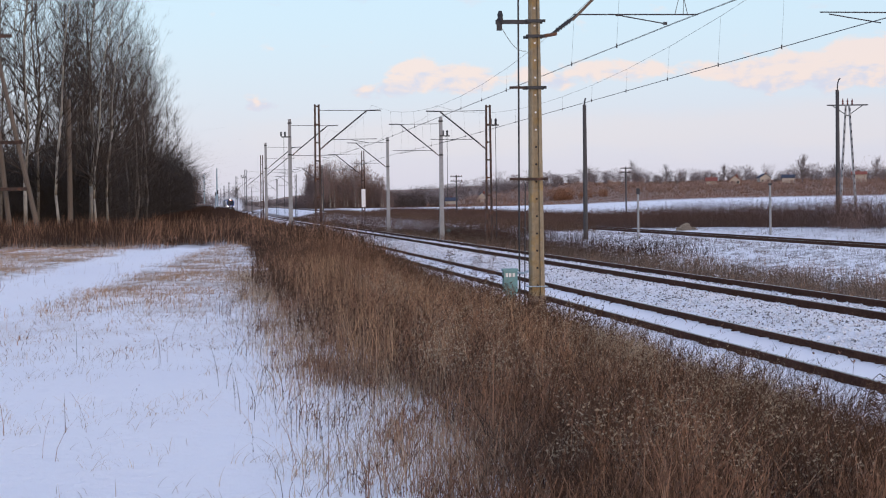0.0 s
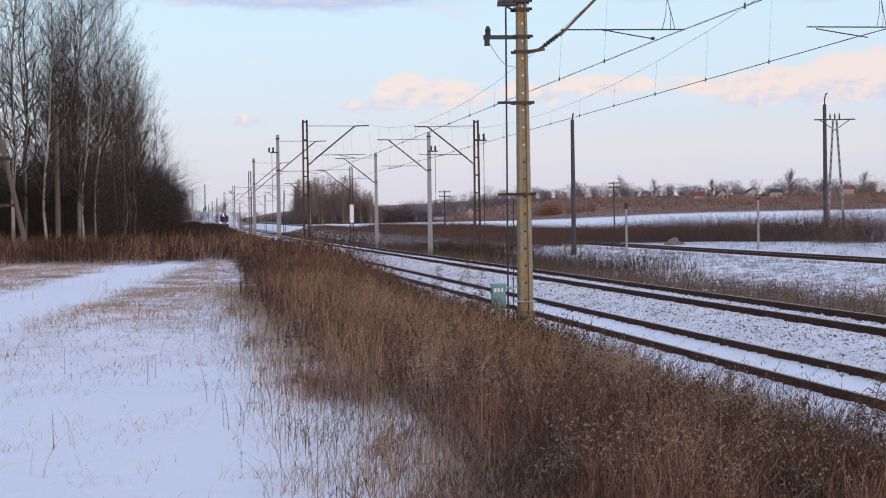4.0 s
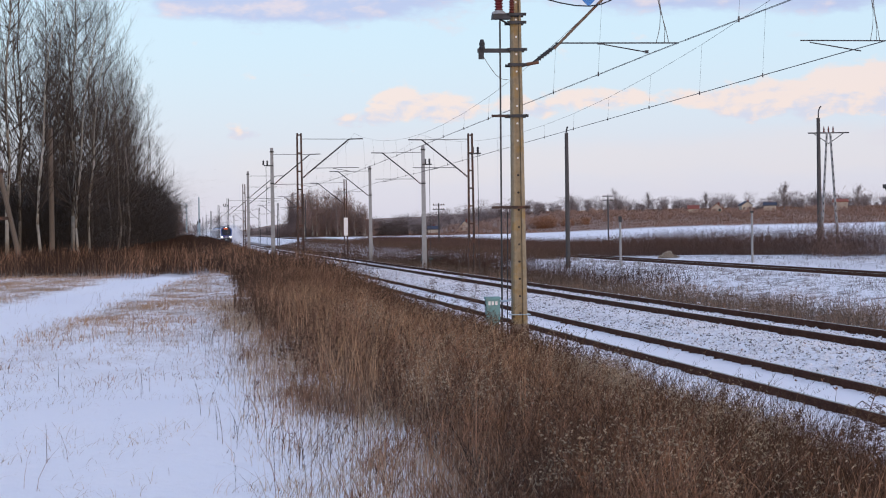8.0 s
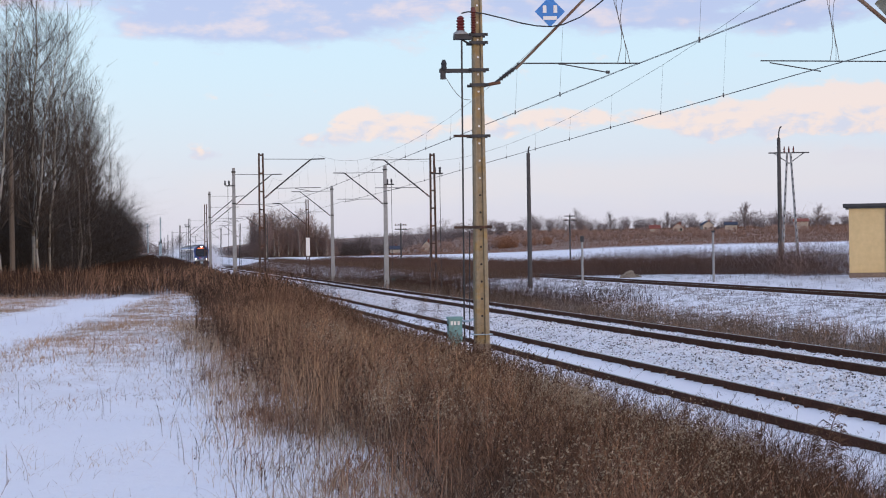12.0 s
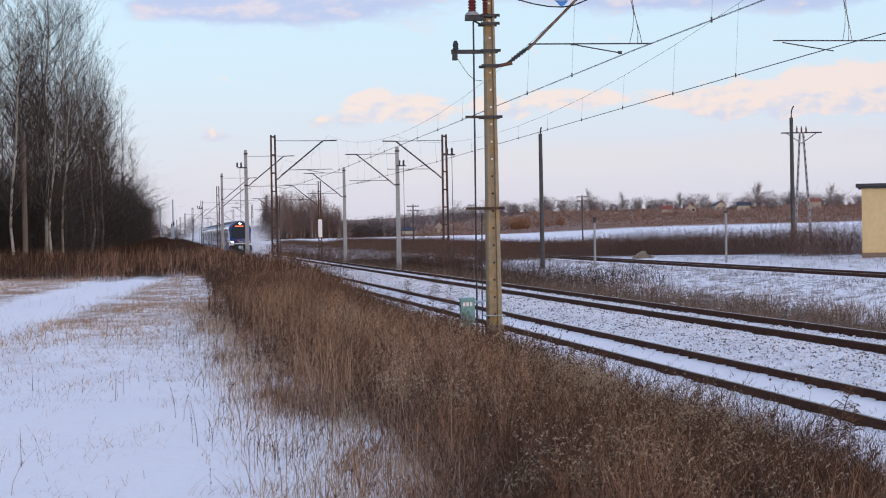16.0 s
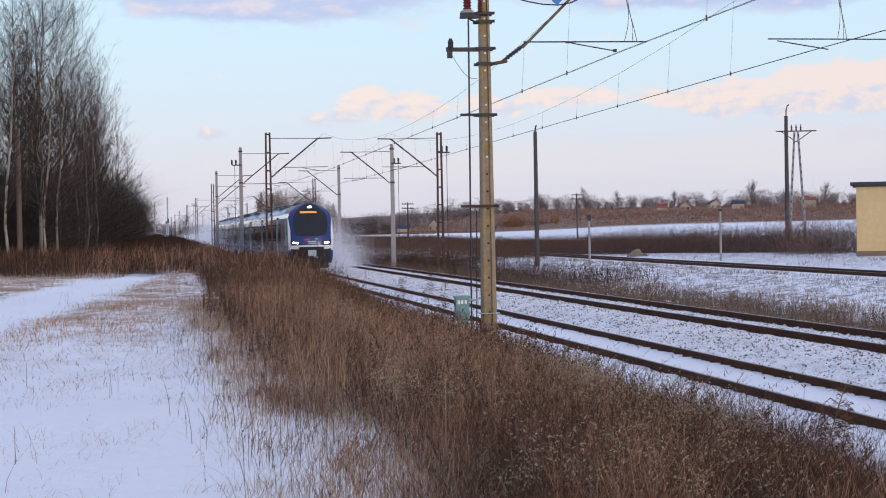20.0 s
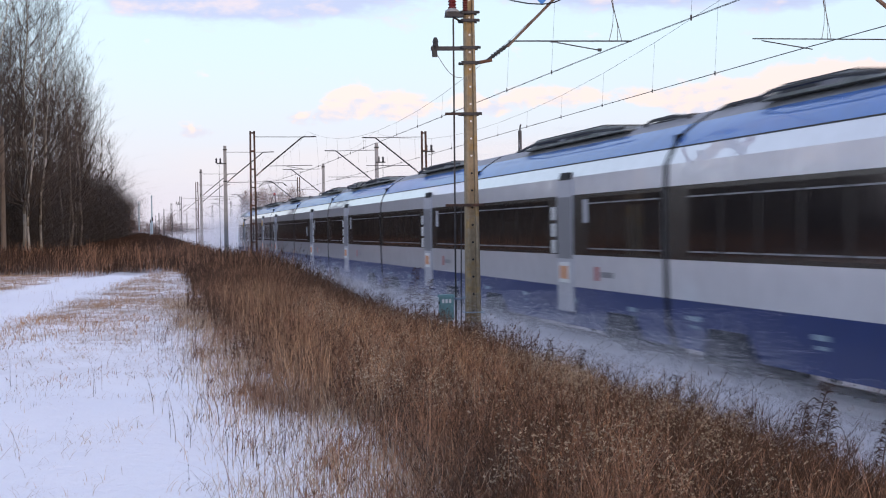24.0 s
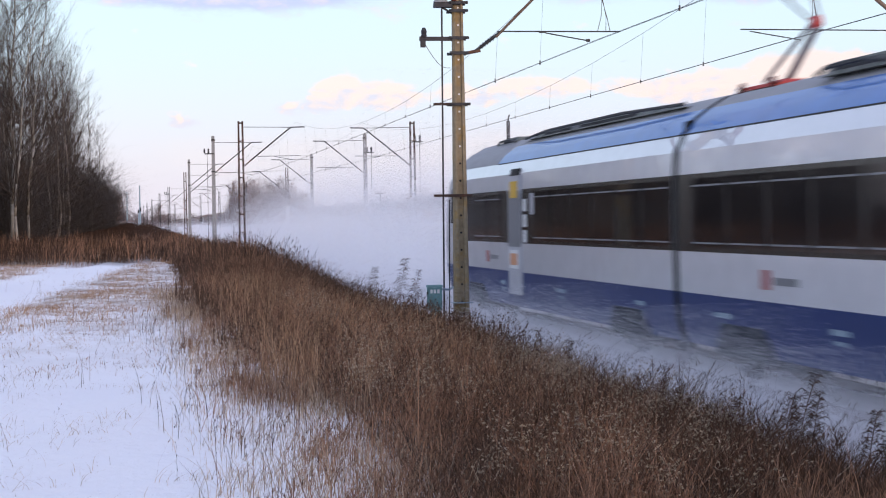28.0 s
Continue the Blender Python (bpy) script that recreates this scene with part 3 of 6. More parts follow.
def skin(z0, z1, a, b, out=0.0, sides=(-1, 1)):
    """Both side strips of a coach between two heights; a and b give the ends at a height."""
    g = Geo()
    zs = levels(z0, z1)
    for sd in sides:
        vs, fs = [], []
        for z in zs:
            vs += [(sd * (half_width(z) + out), a(z), z), (sd * (half_width(z) + out), b(z), z)]
        for i in range(len(zs) - 1):
            q = (2 * i, 2 * i + 1, 2 * i + 3, 2 * i + 2)
            fs.append(q if sd > 0 else q[::-1])
        g.add(vs, fs)
    return g


def face(z0, z1, f0, f1, out=0.0, flip=1, base=0.0, n=8, lift=None):
    """A patch of the front skin; f0 and f1 may follow the height, lift raises it across the front."""
    g = Geo()
    zs = list(np.linspace(z0, z1, max(3, int((z1 - z0) / 0.12) + 1)))
    vs, fs = [], []
    for z in zs:
        for k in range(n + 1):
            fa, fb = (f0(z), f1(z)) if callable(f0) else (f0, f1)
            f = fa + (fb - fa) * k / n
            zz = z + (lift(f, z) if lift else 0.0)
            vs.append((f * half_width(zz), base + flip * (nose(zz, f) - out), zz))
    for i in range(len(zs) - 1):
        for k in range(n):
            q = (i * (n + 1) + k, i * (n + 1) + k + 1, (i + 1) * (n + 1) + k + 1, (i + 1) * (n + 1) + k)
            fs.append(q if flip > 0 else q[::-1])
    return g.add(vs, fs)


PANE = Geo().box((0.006, 0, 0), (0.012, 1.52, 1.02)).mesh("window_pane", M_GLASS)
HOPPER = Geo().box((0.012, 0, 0.40), (0.010, 1.46, 0.024)).mesh("window_bar", M_TGREY)
DOOR = Geo().box((0.02, 0, 0), (0.04, 1.30, 2.55)).mesh("door", M_DOOR)
DOOR_GLASS = Geo().box((0.043, 0, 0.35), (0.012, 1.24, 1.20)).mesh("door_window", M_TGREY)
DOOR_LAMP = Geo().box((0.03, 0, 0), (0.10, 0.9, 0.14), taper=0.8).mesh("door_lamp_housing", M_BLACK)
NOTICE = Geo().box((0.026, 0, 0), (0.004, 0.34, 0.44)).mesh("window_notice", M_DOOR)
STICKER = Geo().box((0.026, 0, 0), (0.004, 0.34, 0.26)).mesh("white_notice", M_SIGN_WHITE)
PANEL_F = Geo().box((0.043, 0, 0), (0.02, 0.84, 0.40)).mesh("panel_frame", M_SIGN_WHITE)
PANEL_O = Geo().box((0.050, 0, 0), (0.02, 0.68, 0.25)).mesh("orange_door_panel", M_ORANGE)
PANEL_Y = Geo().box((0.045, 0, 0), (0.02, 0.7, 0.36)).mesh("yellow_door_panel", M_YELLOW)
WHEEL = Geo().lathe([(0.06, -0.07), (0.43, -0.065), (0.46, -0.05), (0.43, 0.0), (0.42, 0.065), (0.2, 0.05), (0.08, 0.09)], n=16,
                    m=Matrix.Rotation(radians(90), 4, "Y")).mesh("wheel", M_BLACK, True)


# roof equipment along the train: start, end, height of its top, width
ROOF_KIT = [(0.9, 3.4, 4.06, 1.3), (4.4, 5.6, 4.00, 1.0), (7.6, 12.6, 3.96, 1.5), (13.0, 17.6, 4.05, 1.7), (17.7, 20.3, 3.98, 1.1), (21.8, 24.5, 3.96, 1.2), (25.2, 34.4, 4.07, 1.7),
            (35.4, 37.0, 3.96, 0.9), (42.6, 50.3, 4.04, 1.8), (50.5, 52.6, 3.95, 1.1), (57.7, 66.6, 4.05, 1.7), (67.3, 70.5, 4.07, 1.8), (70.6, 72.4, 3.96, 1.3),
            (75.4, 80.7, 4.07, 1.7), (80.9, 85.6, 3.98, 1.4), (90.1, 92.2, 3.96, 1.2), (96.2, 103.0, 4.04, 1.8), (104.8, 106.6, 3.99, 0.9), (108.4, 110.6, 3.96, 1.2),
            (112.4, 121.6, 4.04, 1.7), (122.2, 124.4, 4.05, 1.6), (130.6, 142.7, 3.98, 1.5), (144.6, 146.6, 4.04, 1.2)]


def roof_unit(coach, ya, yb, top, w, rnd):
    """A roof container: sloped ends, a louvred side, a lid with ribs, pale and dark panels, and a pipe beside it."""
    z0, h, ln = 3.86, top - 3.86, yb - ya
    e = min(0.3 * ln, 2.2) if ln > 4 else 0.12 * ln
    sec = [(ya, 0.12), (ya + e * 0.55, 0.72), (ya + e, 1.0), (yb - e * 0.3, 1.0), (yb, 0.35 if ln > 4 else 0.8)]
    vs = [(x * w / 2 * (1 - 0.18 * (z > 0)), y, z0 + (h * f if z else 0)) for y, f in sec for x, z in ((-1, 0), (-1, 1), (1, 1), (1, 0))]
    fs = [(4 * k + j, 4 * k + (j + 1) % 4, 4 * k + 4 + (j + 1) % 4, 4 * k + 4 + j) for k in range(len(sec) - 1) for j in range(4)]
    unit = part("roof_unit", Geo().add(vs, fs + [(3, 2, 1, 0), (16, 17, 18, 19)]), M_ROOF_KIT, coach, "olive grey roof equipment container")
    for sd in (-1, 1):
        part("louvre", Geo().box((sd * w * 0.46, (ya + e + yb - e * 0.3) / 2, z0 + h * 0.5), (0.04, (ln - 1.3 * e) * 0.8, h * 0.5)), M_DARK_STEEL, unit, "dark louvre panel")
    if ln > 2.5:
        yp = rnd.uniform(ya + e, yb - e - 0.8)
        part("pale_panel", Geo().box((0, yp, z0 + h * 0.45), (w * 0.965, rnd.uniform(0.5, 0.9), h * 0.62)), M_ROOF, unit, "pale side panel")
        part("lid", Geo().box((0, (ya + e + yb - e * 0.3) / 2, top + 0.012), (w * 0.78, ln - 1.3 * e - 0.1, 0.03)), M_DARK_STEEL, unit)
    part("roof_pipe", Geo().tube([(-w * 0.54, ya - 0.2, 3.90), (-w * 0.56, ya + ln * 0.3, 3.97), (-w * 0.56, ya + ln * 0.8, 3.96), (-w * 0.5, yb + 0.2, 3.90)], 0.03, 5), M_DARK_STEEL, unit)


def make_train():
    train = thing("passenger_train", on_plan(CU, 600, 0), "white and blue electric multiple unit train kicking up powder snow", "train")
    ends = [0.0, 20.6, 38.5, 56.2, 74.6, 93.0, 111.3, 129.0, LENGTH]
    doors = [9.3, 27.7, 45.4, 67.1, 82.4, 106.4, 118.6, 141.0]
    marks = [6.9, 25.2, 42.8, 63.5, 79.6, 110.2, 124.9, 144.2]       # red mark with lettering
    for i in range(8):
        y0, y1 = ends[i], ends[i + 1]
        first, last = i == 0, i == 7

        def a(z, y0=y0, first=first):
            return FRONT + nose(z, 1) if first else y0 + 0.15

        def b(z, y1=y1, last=last):
            return LENGTH - nose(z, 1) if last else y1 - 0.15

        wall = skin(0.95, 3.07, a, b)
        coach = part("coach", wall, M_WHITE, train, "white coach wall", True)
        part("cant_rail", skin(3.07, 3.34, a, b), M_WHITE, coach, "white sloping panel below the roof edge", True)
        part("skirt", skin(0.18, 0.95, a, b), M_BLUE, coach, "dark blue lower skirt", True)
        ra = (lambda z, a=a: a(z) + (5.6 if first else 0.0))
        rb = (lambda z, b=b: b(z) - (5.6 if last else 0.0))
        part("roof_edge", skin(3.34, 3.74, ra, rb), M_ROOF_BLUE, coach, "glossy blue roof edge", True)
        part("roof", skin(3.74, 4.02, a, b), M_ROOF, coach, "grey coach roof", True)
        if first:
            part("cab_roof", skin(3.34, 3.74, a, ra), M_ROOF, coach, "grey cab roof", True)
        if last:
            part("cab_roof", skin(3.34, 3.74, rb, b), M_ROOF, coach, "grey cab roof", True)
        for yy, sgn in ((y0 + 0.15, -1), (y1 - 0.15, 1)):
            if (first and sgn < 0) or (last and sgn > 0):
                continue
            pts = [(half_width(z), yy, z) for z, _ in PROFILE] + [(-half_width(z), yy, z) for z, _ in PROFILE[::-1]]
            part("end_wall", Geo().add(pts, [tuple(range(len(pts)))]), M_BLACK, coach)
        part("floor_pan", Geo().box((0, (a(0.3) + b(0.3)) / 2, 0.27), (2.5, b(0.3) - a(0.3) - 0.2, 0.08)), M_BLACK, coach)
        if not last:
            bw = Geo()
            for k in range(5):
                bw.box((0, y1 - 0.13 + 0.065 * k, 1.95), (2.70 if k % 2 else 2.62, 0.055, 3.2), taper=0.9)
            part("gangway_bellows", bw, M_BLACK, coach, "black gangway bellows")
            part("gangway_cover", skin(0.35, 4.0, lambda z: y1 - 0.16, lambda z: y1 + 0.16, -0.03), M_BLACK, coach, "black rubber gangway cover")
        # doors, one each side
        dy, away = doors[i], (-1 if i in (4, 6, 7) else 1)       # notices stand on one side of each door
        wa = (6.0 if first else y0 + 0.16)
        wb = (LENGTH - 3.3 if last else y1 - 0.16)
        for sd in (1, -1):
            turn = 0 if sd > 0 else 180
            part("window_band", skin(1.57, 2.72, lambda z: wa, lambda z: wb, 0.006, (sd,)), M_BAND, coach, "dark glazed window band", True)
            d = part("door", DOOR, M_TGREY, coach, "grey sliding door")
            d.matrix_basis = pose(sd * 1.395, dy, 1.74, 0, 0, turn)
            o = part("door_window", DOOR_GLASS, M_TGREY, coach, "grey door window")
            o.matrix_basis = pose(sd * 1.395, dy, 1.74, 0, 0, turn)
            o = part("door_lamp_housing", DOOR_LAMP, M_BLACK, coach)
            o.matrix_basis = pose(sd * 1.345, dy, 3.10, 0, 0, turn)
            o = part("panel_frame", PANEL_F, M_SIGN_WHITE, coach, "white panel frame")
            o.matrix_basis = pose(sd * 1.40, dy, 1.22, 0, 0, turn)
            o = part("orange_door_panel", PANEL_O, M_ORANGE, coach)
            o.matrix_basis = pose(sd * 1.40, dy, 1.22, 0, 0, turn)
            if i >= 6:
                o = part("yellow_door_panel", PANEL_Y, M_YELLOW, coach)
                o.matrix_basis = pose(sd * 1.40, dy, 2.72, 0, 0, turn)
            for k in range(3):
                o = part("white_notice", STICKER, M_SIGN_WHITE, coach)
                o.matrix_basis = pose(sd * 1.40, dy + away * 1.02, 1.72 + 0.33 * k, 0, 0, turn)
            for off, zn in ((-1.75, 2.40),) + (((1.7, 2.38),) if i == 5 else ()) + (((2.5, 2.12),) if i == 4 else ()):
                o = part("window_notice", NOTICE, M_DOOR, coach, "white notice behind the window")
                o.matrix_basis = pose(sd * 1.40, dy + off, zn, 0, 0, turn)
            part("trim_line", skin(3.328, 3.352, ra, rb, 0.004, (sd,)), M_BLACK, coach, "thin black trim line")
            y = wa + 0.9
            while y < wb - 0.7:
                if abs(y - dy) > 1.75:
                    w = part("window_pane", PANE, M_GLASS, coach)
                    w.matrix_basis = pose(sd * 1.412, y, 2.14, 0, 0, turn)
                    h = part("window_bar", HOPPER, M_TGREY, coach)
                    h.matrix_basis = pose(sd * 1.412, y, 2.14, 0, 0, turn)
                    h = part("window_bar", HOPPER, M_TGREY, coach)
                    h.matrix_basis = pose(sd * 1.412, y, 1.30, 0, 0, turn)
                y += 1.66
            for k in range(4):
                yv = y0 + 2.2 + (y1 - y0 - 4.4) * k / 3 + (0.8 if first else 0)
                part("skirt_hatch", Geo().box((sd * 1.385, yv, 0.68), (0.012, 0.55 + 0.2 * (k % 2), 0.07)).box((sd * 1.372, yv, 0.55), (0.012, 0.4, 0.05)), M_PALE_METAL, coach, "pale hatch marking")
            # faint lettering below the windows, as bars
            yb = marks[i]
            part("logo_block", Geo().box((sd * 1.409, yb, 1.24), (0.006, 0.34, 0.26)), M_LOGO, coach, "small faded red square mark")
            part("lettering_bar", Geo().box((sd * 1.409, yb - 0.75, 1.23), (0.006, 0.9, 0.10)), M_TGREY, coach)
        # roof equipment
        for ya, yb, top, w in ROOF_KIT:
            if y0 <= (ya + yb) / 2 < y1:
                roof_unit(coach, ya, yb, top, w, random.Random(int(ya * 10)))
        # bogies: shared at the joints, own ones at the two ends
        for yb in [3.4 if first else y0 + 3.0, LENGTH - 4.6 if last else y1 - 3.0]:
            bg = part("bogie", Geo().box((0, yb, 0.20), (2.3, 3.3, 0.22)).box((1.12, yb, 0.20), (0.16, 3.5, 0.30)).box((-1.12, yb, 0.20), (0.16, 3.5, 0.30))
                      .box((1.22, yb, 0.10), (0.14, 0.7, 0.34), taper=0.8).box((-1.22, yb, 0.10), (0.14, 0.7, 0.34), taper=0.8),
                      M_BLACK, train, "black bogie")
            # solid dark boxes on the skirt stand in for shaded bogie cut-outs
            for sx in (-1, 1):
                part("bogie_opening", Geo().box((sx * 1.335, yb, 0.36), (0.11, 2.3, 0.42), taper=0.8), M_UNDER, bg, "dark box in place of a shaded skirt opening")
            for dy_ in (-1.25, 1.25):
                for sx in (-0.75, 0.75):
                    wv = part("wheel", WHEEL, M_BLACK, bg)
                    wv.matrix_basis = pose(sx, yb + dy_, 0.465 - RAIL_DROP)
        # the two cab fronts
        if first or last:
            flip, base = (1, FRONT) if first else (-1, LENGTH)
            mask = lambda z: 0.90 + 0.10 * float(sstep(2.2, 3.3, z))
            front = part("cab_front", face(1.02, 1.32, -1, 1, 0, flip, base, 20), M_WHITE, train, "white band across the cab front", True)
            for sd in (-1, 1):
                part("corner_panel", face(1.32, 3.30, (lambda z, sd=sd: sd * mask(z)), (lambda z, sd=sd: sd * 1.001), 0, flip, base, 4), M_WHITE, front, "white corner panel", True)
            part("blue_mask", face(1.32, 3.98, lambda z: -mask(z), mask, 0, flip, base, 24), M_BLUE, front, "blue cab mask round the windscreen", True)
            part("nose_skirt", face(0.28, 1.02, -1, 1, 0, flip, base, 20), M_BLUE, front, "blue nose skirt", True)
            part("snow_plough", face(-0.10, 0.30, -0.86, 0.86, 0.0, flip, base, 12), M_BLACK, front, "black plough blade", True)
            wide = lambda z: 0.70 + 0.06 * float(sstep(1.95, 2.4, z)) - 0.06 * float(sstep(3.3, 3.8, z))
            dip = lambda f, z: 0.22 * f * f * (1 - float(sstep(2.0, 2.8, z)))
            part("windscreen", face(1.96, 3.90, lambda z: -wide(z), wide, 0.02, flip, base, 18, dip), M_GLASS, front, "dark curved windscreen", True)
            part("windscreen_rim", face(1.90, 1.97, -0.66, 0.66, 0.024, flip, base, 18, lambda f, z: 0.22 * f * f), M_BLACK, front)
            part("coupler_recess", face(0.10, 1.24, -0.56, 0.56, 0.03, flip, base, 12), M_BLACK, front, "black coupler recess", True)
            for sd in (-1, 1):
                part("dark_apron", face(0.20, 1.02, sd * 0.57, sd * 0.90, 0.02, flip, base, 6, lambda f, z: 0.12 * abs(f)), M_BLACK, front, "black apron beside the coupler", True)
            part("chin_line", face(1.285, 1.335, -0.86, 0.86, 0.035, flip, base, 18), M_SIGN_WHITE, front, "thin white chin line")
            part("nose_lettering", face(1.53, 1.60, -0.16, 0.22, 0.02, flip, base, 4), M_PALE_METAL, front)
            part("nose_lettering", face(1.44, 1.48, -0.12, 0.20, 0.02, flip, base, 4), M_PALE_METAL, front)
            part("nose_mark", face(1.64, 1.75, -0.30, -0.06, 0.02, flip, base, 4), M_RED, front)
            part("nose_badge", face(1.70, 1.75, 0.18, 0.28, 0.02, flip, base, 4), M_PALE_METAL, front)
            cp = part("coupler", Geo().box((0, base - flip * 0.22, 0.86), (0.40, 0.5, 0.30), taper=0.9).bar((0.12, base, 0.86), (0.12, base - flip * 0.56, 0.86), 0.10, n=10)
                      .bar((-0.12, base, 0.86), (-0.12, base - flip * 0.60, 0.90), 0.06, n=8).box((0, base - flip * 0.49, 0.86), (0.52, 0.05, 0.36)),
                      M_PALE_METAL, front, "pale grey automatic coupler")
            part("coupler_hose", Geo().tube([(0.05, base - flip * 0.5, 0.70), (0.16, base - flip * 0.52, 0.60), (0.30, base - flip * 0.48, 0.56), (0.36, base - flip * 0.3, 0.62)], 0.025), M_PALE_METAL, cp)
            part("destination_display", face(3.36, 3.47, -0.50, 0.34, 0.035, flip, base, 8), M_LED if first else M_BAND, front,
                 "red orange destination display" if first else "")
            part("top_headlight", face(3.68, 3.79, -0.15, 0.11, 0.045, flip, base, 4), M_LAMP if first else M_BAND, front)
            tilt = lambda f, z: 0.22 * (abs(f) - 0.5)
            for sd in (-1, 1):
                part("headlight", face(1.41, 1.51, sd * 0.58, sd * 0.80, 0.035, flip, base, 6, tilt), M_LAMP if first else M_RED, front,
                     "lit white headlight" if first else "red tail light")
                part("headlight_surround", face(1.36, 1.55, sd * 0.50, sd * 0.90, 0.02, flip, base, 8, tilt), M_BLACK, front)
                cg = Geo()
                o1 = 0.005
                near, far_ = base + flip * 0.95, base + flip * 2.0
                vs = [(sd * (half_width(2.02) + o1), base + flip * 1.15, 2.02), (sd * (half_width(2.0) + o1), far_, 1.98), (sd * (half_width(2.72) + o1), far_, 2.72),
                      (sd * (half_width(2.9) + o1), far_, 2.88), (sd * (half_width(2.9) + o1), base + flip * 1.45, 2.88), (sd * (half_width(2.72) + o1), base + flip * 1.32, 2.72)]
                turned = (sd > 0) == (flip > 0)
                cg.add(vs, [(0, 1, 2, 5) if turned else (5, 2, 1, 0), (5, 2, 3, 4) if turned else (4, 3, 2, 5)])
                part("cab_side_window", cg, M_GLASS, front, "dark cab side window")
                part("cab_door_window", Geo().box((sd * (half_width(2.2) + 0.003), base + flip * 4.2, 2.20), (0.012, 0.85, 0.95)), M_GLASS, front, "dark cab door window")
                part("cab_stripe", Geo().box((sd * 1.408, base + flip * 2.4, 1.40), (0.008, 0.9, 0.14)), M_PALE_METAL, front)
            part("wiper", Geo().bar((0.1, base + flip * (nose(2.0, 0) - 0.04), 2.02), (0.55, base + flip * (nose(2.9, 0.4) - 0.05), 2.85), 0.012), M_BLACK, front)
    # raised pantograph on the second coach from the tail
    py, pw = 127.9, 5.66
    pan = part("pantograph", Geo().box((0, py, 4.00), (0.8, 1.3, 0.05)).box((0, py - 0.1, 4.05), (0.4, 0.7, 0.08), taper=0.7)
               .bar((0.06, py - 1.25, 4.82), (-0.06, py - 1.25, 4.82), 0.09, n=8), M_RED, train, "raised red and grey pantograph")
    part("lower_arm", Geo().bar((0.18, py + 0.45, 4.10), (0.05, py - 1.25, 4.82), 0.055).bar((-0.18, py + 0.45, 4.10), (-0.05, py - 1.25, 4.82), 0.03), M_TGREY, pan, "grey lower arm")
    part("upper_arm", Geo().bar((0.05, py - 1.25, 4.82), (0.40, py + 0.1, pw), 0.026).bar((-0.05, py - 1.25, 4.82), (-0.40, py + 0.1, pw), 0.026), M_TGREY, pan)
    g = Geo()
    for dy_ in (-0.18, 0.18):
        g.tube([(-0.95, py + 0.1 + dy_, pw - 0.22), (-0.72, py + 0.1 + dy_, pw), (0.72, py + 0.1 + dy_, pw), (0.95, py + 0.1 + dy_, pw - 0.22)], 0.025)
    part("collector_head", g, M_DARK_STEEL, pan)
    for k in range(4):
        part("roof_insulator", Geo().lathe([(0.05, 0), (0.09, 0.03), (0.05, 0.06), (0.09, 0.09), (0.05, 0.12), (0.04, 0.17)],
                                           ((-0.45, 0.45)[k % 2], py + (-0.7, 0.7)[k // 2], 3.92)), M_PORCELAIN, pan)
    return train


train = make_train()


def train_rows():
    rows = []
    for k in range(29):
        s = 76.9 + (SPEED if k < 21.5 else 27.4) * (21.5 - k)
        z0, z1 = line_z(s), line_z(s + LENGTH)
        rows.append((float(k), on_plan(CU, s, z0) @ pose(0, 0, 0.003, math.degrees(math.atan2(z1 - z0, LENGTH)))))
    return rows


# ---- powder snow thrown up by the train ----


def powder_mesh(name, n, length, u_mid, u_spread, z_scale, size, seed):
    r = np.random.RandomState(seed)
    y = r.uniform(-0.15, 1.15, n) * length
    lump = 0.65 + 0.35 * np.sin(y / length * 6.28 * 2 + r.uniform(0, 6)) * np.cos(y * 1.7)
    z = np.abs(np.clip(r.normal(0, 1, n), -2.1, 2.1)) * z_scale * lump
    x = u_mid + r.normal(0, 1, n) * u_spread * (0.7 + 0.3 * z / z_scale)
    c = np.stack([x, y, np.maximum(z, 0.02) - 0.1], 1)
    d = r.normal(0, 1, (n, 3, 3)) * size * r.uniform(0.4, 1.2, (n, 1, 1))
    return raw_mesh(name, (c[:, None, :] + d).reshape(-1, 3), np.arange(3 * n).reshape(-1, 3), M_POWDER)


def make_powder():
    cloud = thing("powder_snow_cloud", on_plan(CU, 600, 0), "white cloud of powder snow whirled up by the train", "snow cloud", kind="stuff")
    near = powder_mesh("powder_skirt", 145000, 9.0, -2.2, 0.75, 0.64, 0.0060, 1)
    lee = powder_mesh("powder_lee", 330000, 9.0, 2.9, 0.9, 2.5, 0.0075, 2)
    thin = powder_mesh("powder_thin", 260000, 9.0, 2.8, 0.9, 2.2, 0.007, 6)
    wake = powder_mesh("powder_wake", 640000, 12.0, 0.9, 2.3, 3.1, 0.0088, 3)
    drift = powder_mesh("powder_drift", 90000, 24.0, 2.2, 3.2, 1.7, 0.018, 4)
    bow = powder_mesh("powder_bow", 60000, 9.0, 1.9, 0.8, 0.55, 0.0075, 5)

    def put(me, y, x=0.0, k=1.0):
        o = part("powder_puff", me, M_POWDER, cloud)
        o.matrix_basis = pose(x, y, 0.08 - RAIL_DROP) @ Matrix.Diagonal((1, 1, k, 1))

    put(bow, 1.5, 0.0, 0.75)
    for i in range(16):
        put(near, 6 + 9 * i, 0.0, 1.0 if i else 0.6)
        put(near, 10.5 + 9 * i, 0.35, 0.45)
        put(lee if i else thin, 3 + 9 * i, 0.0, 0.7 + 0.3 * min(1, i / 4))
    for i in range(9):
        put(wake, LENGTH + 0.5 + 12 * i, 0.15 * i, 1.05 - 0.03 * i)
    for i in range(12):
        put(drift, LENGTH + 90 + 24 * i, 0.2 * i, 0.9)
    return cloud


powder = make_powder()

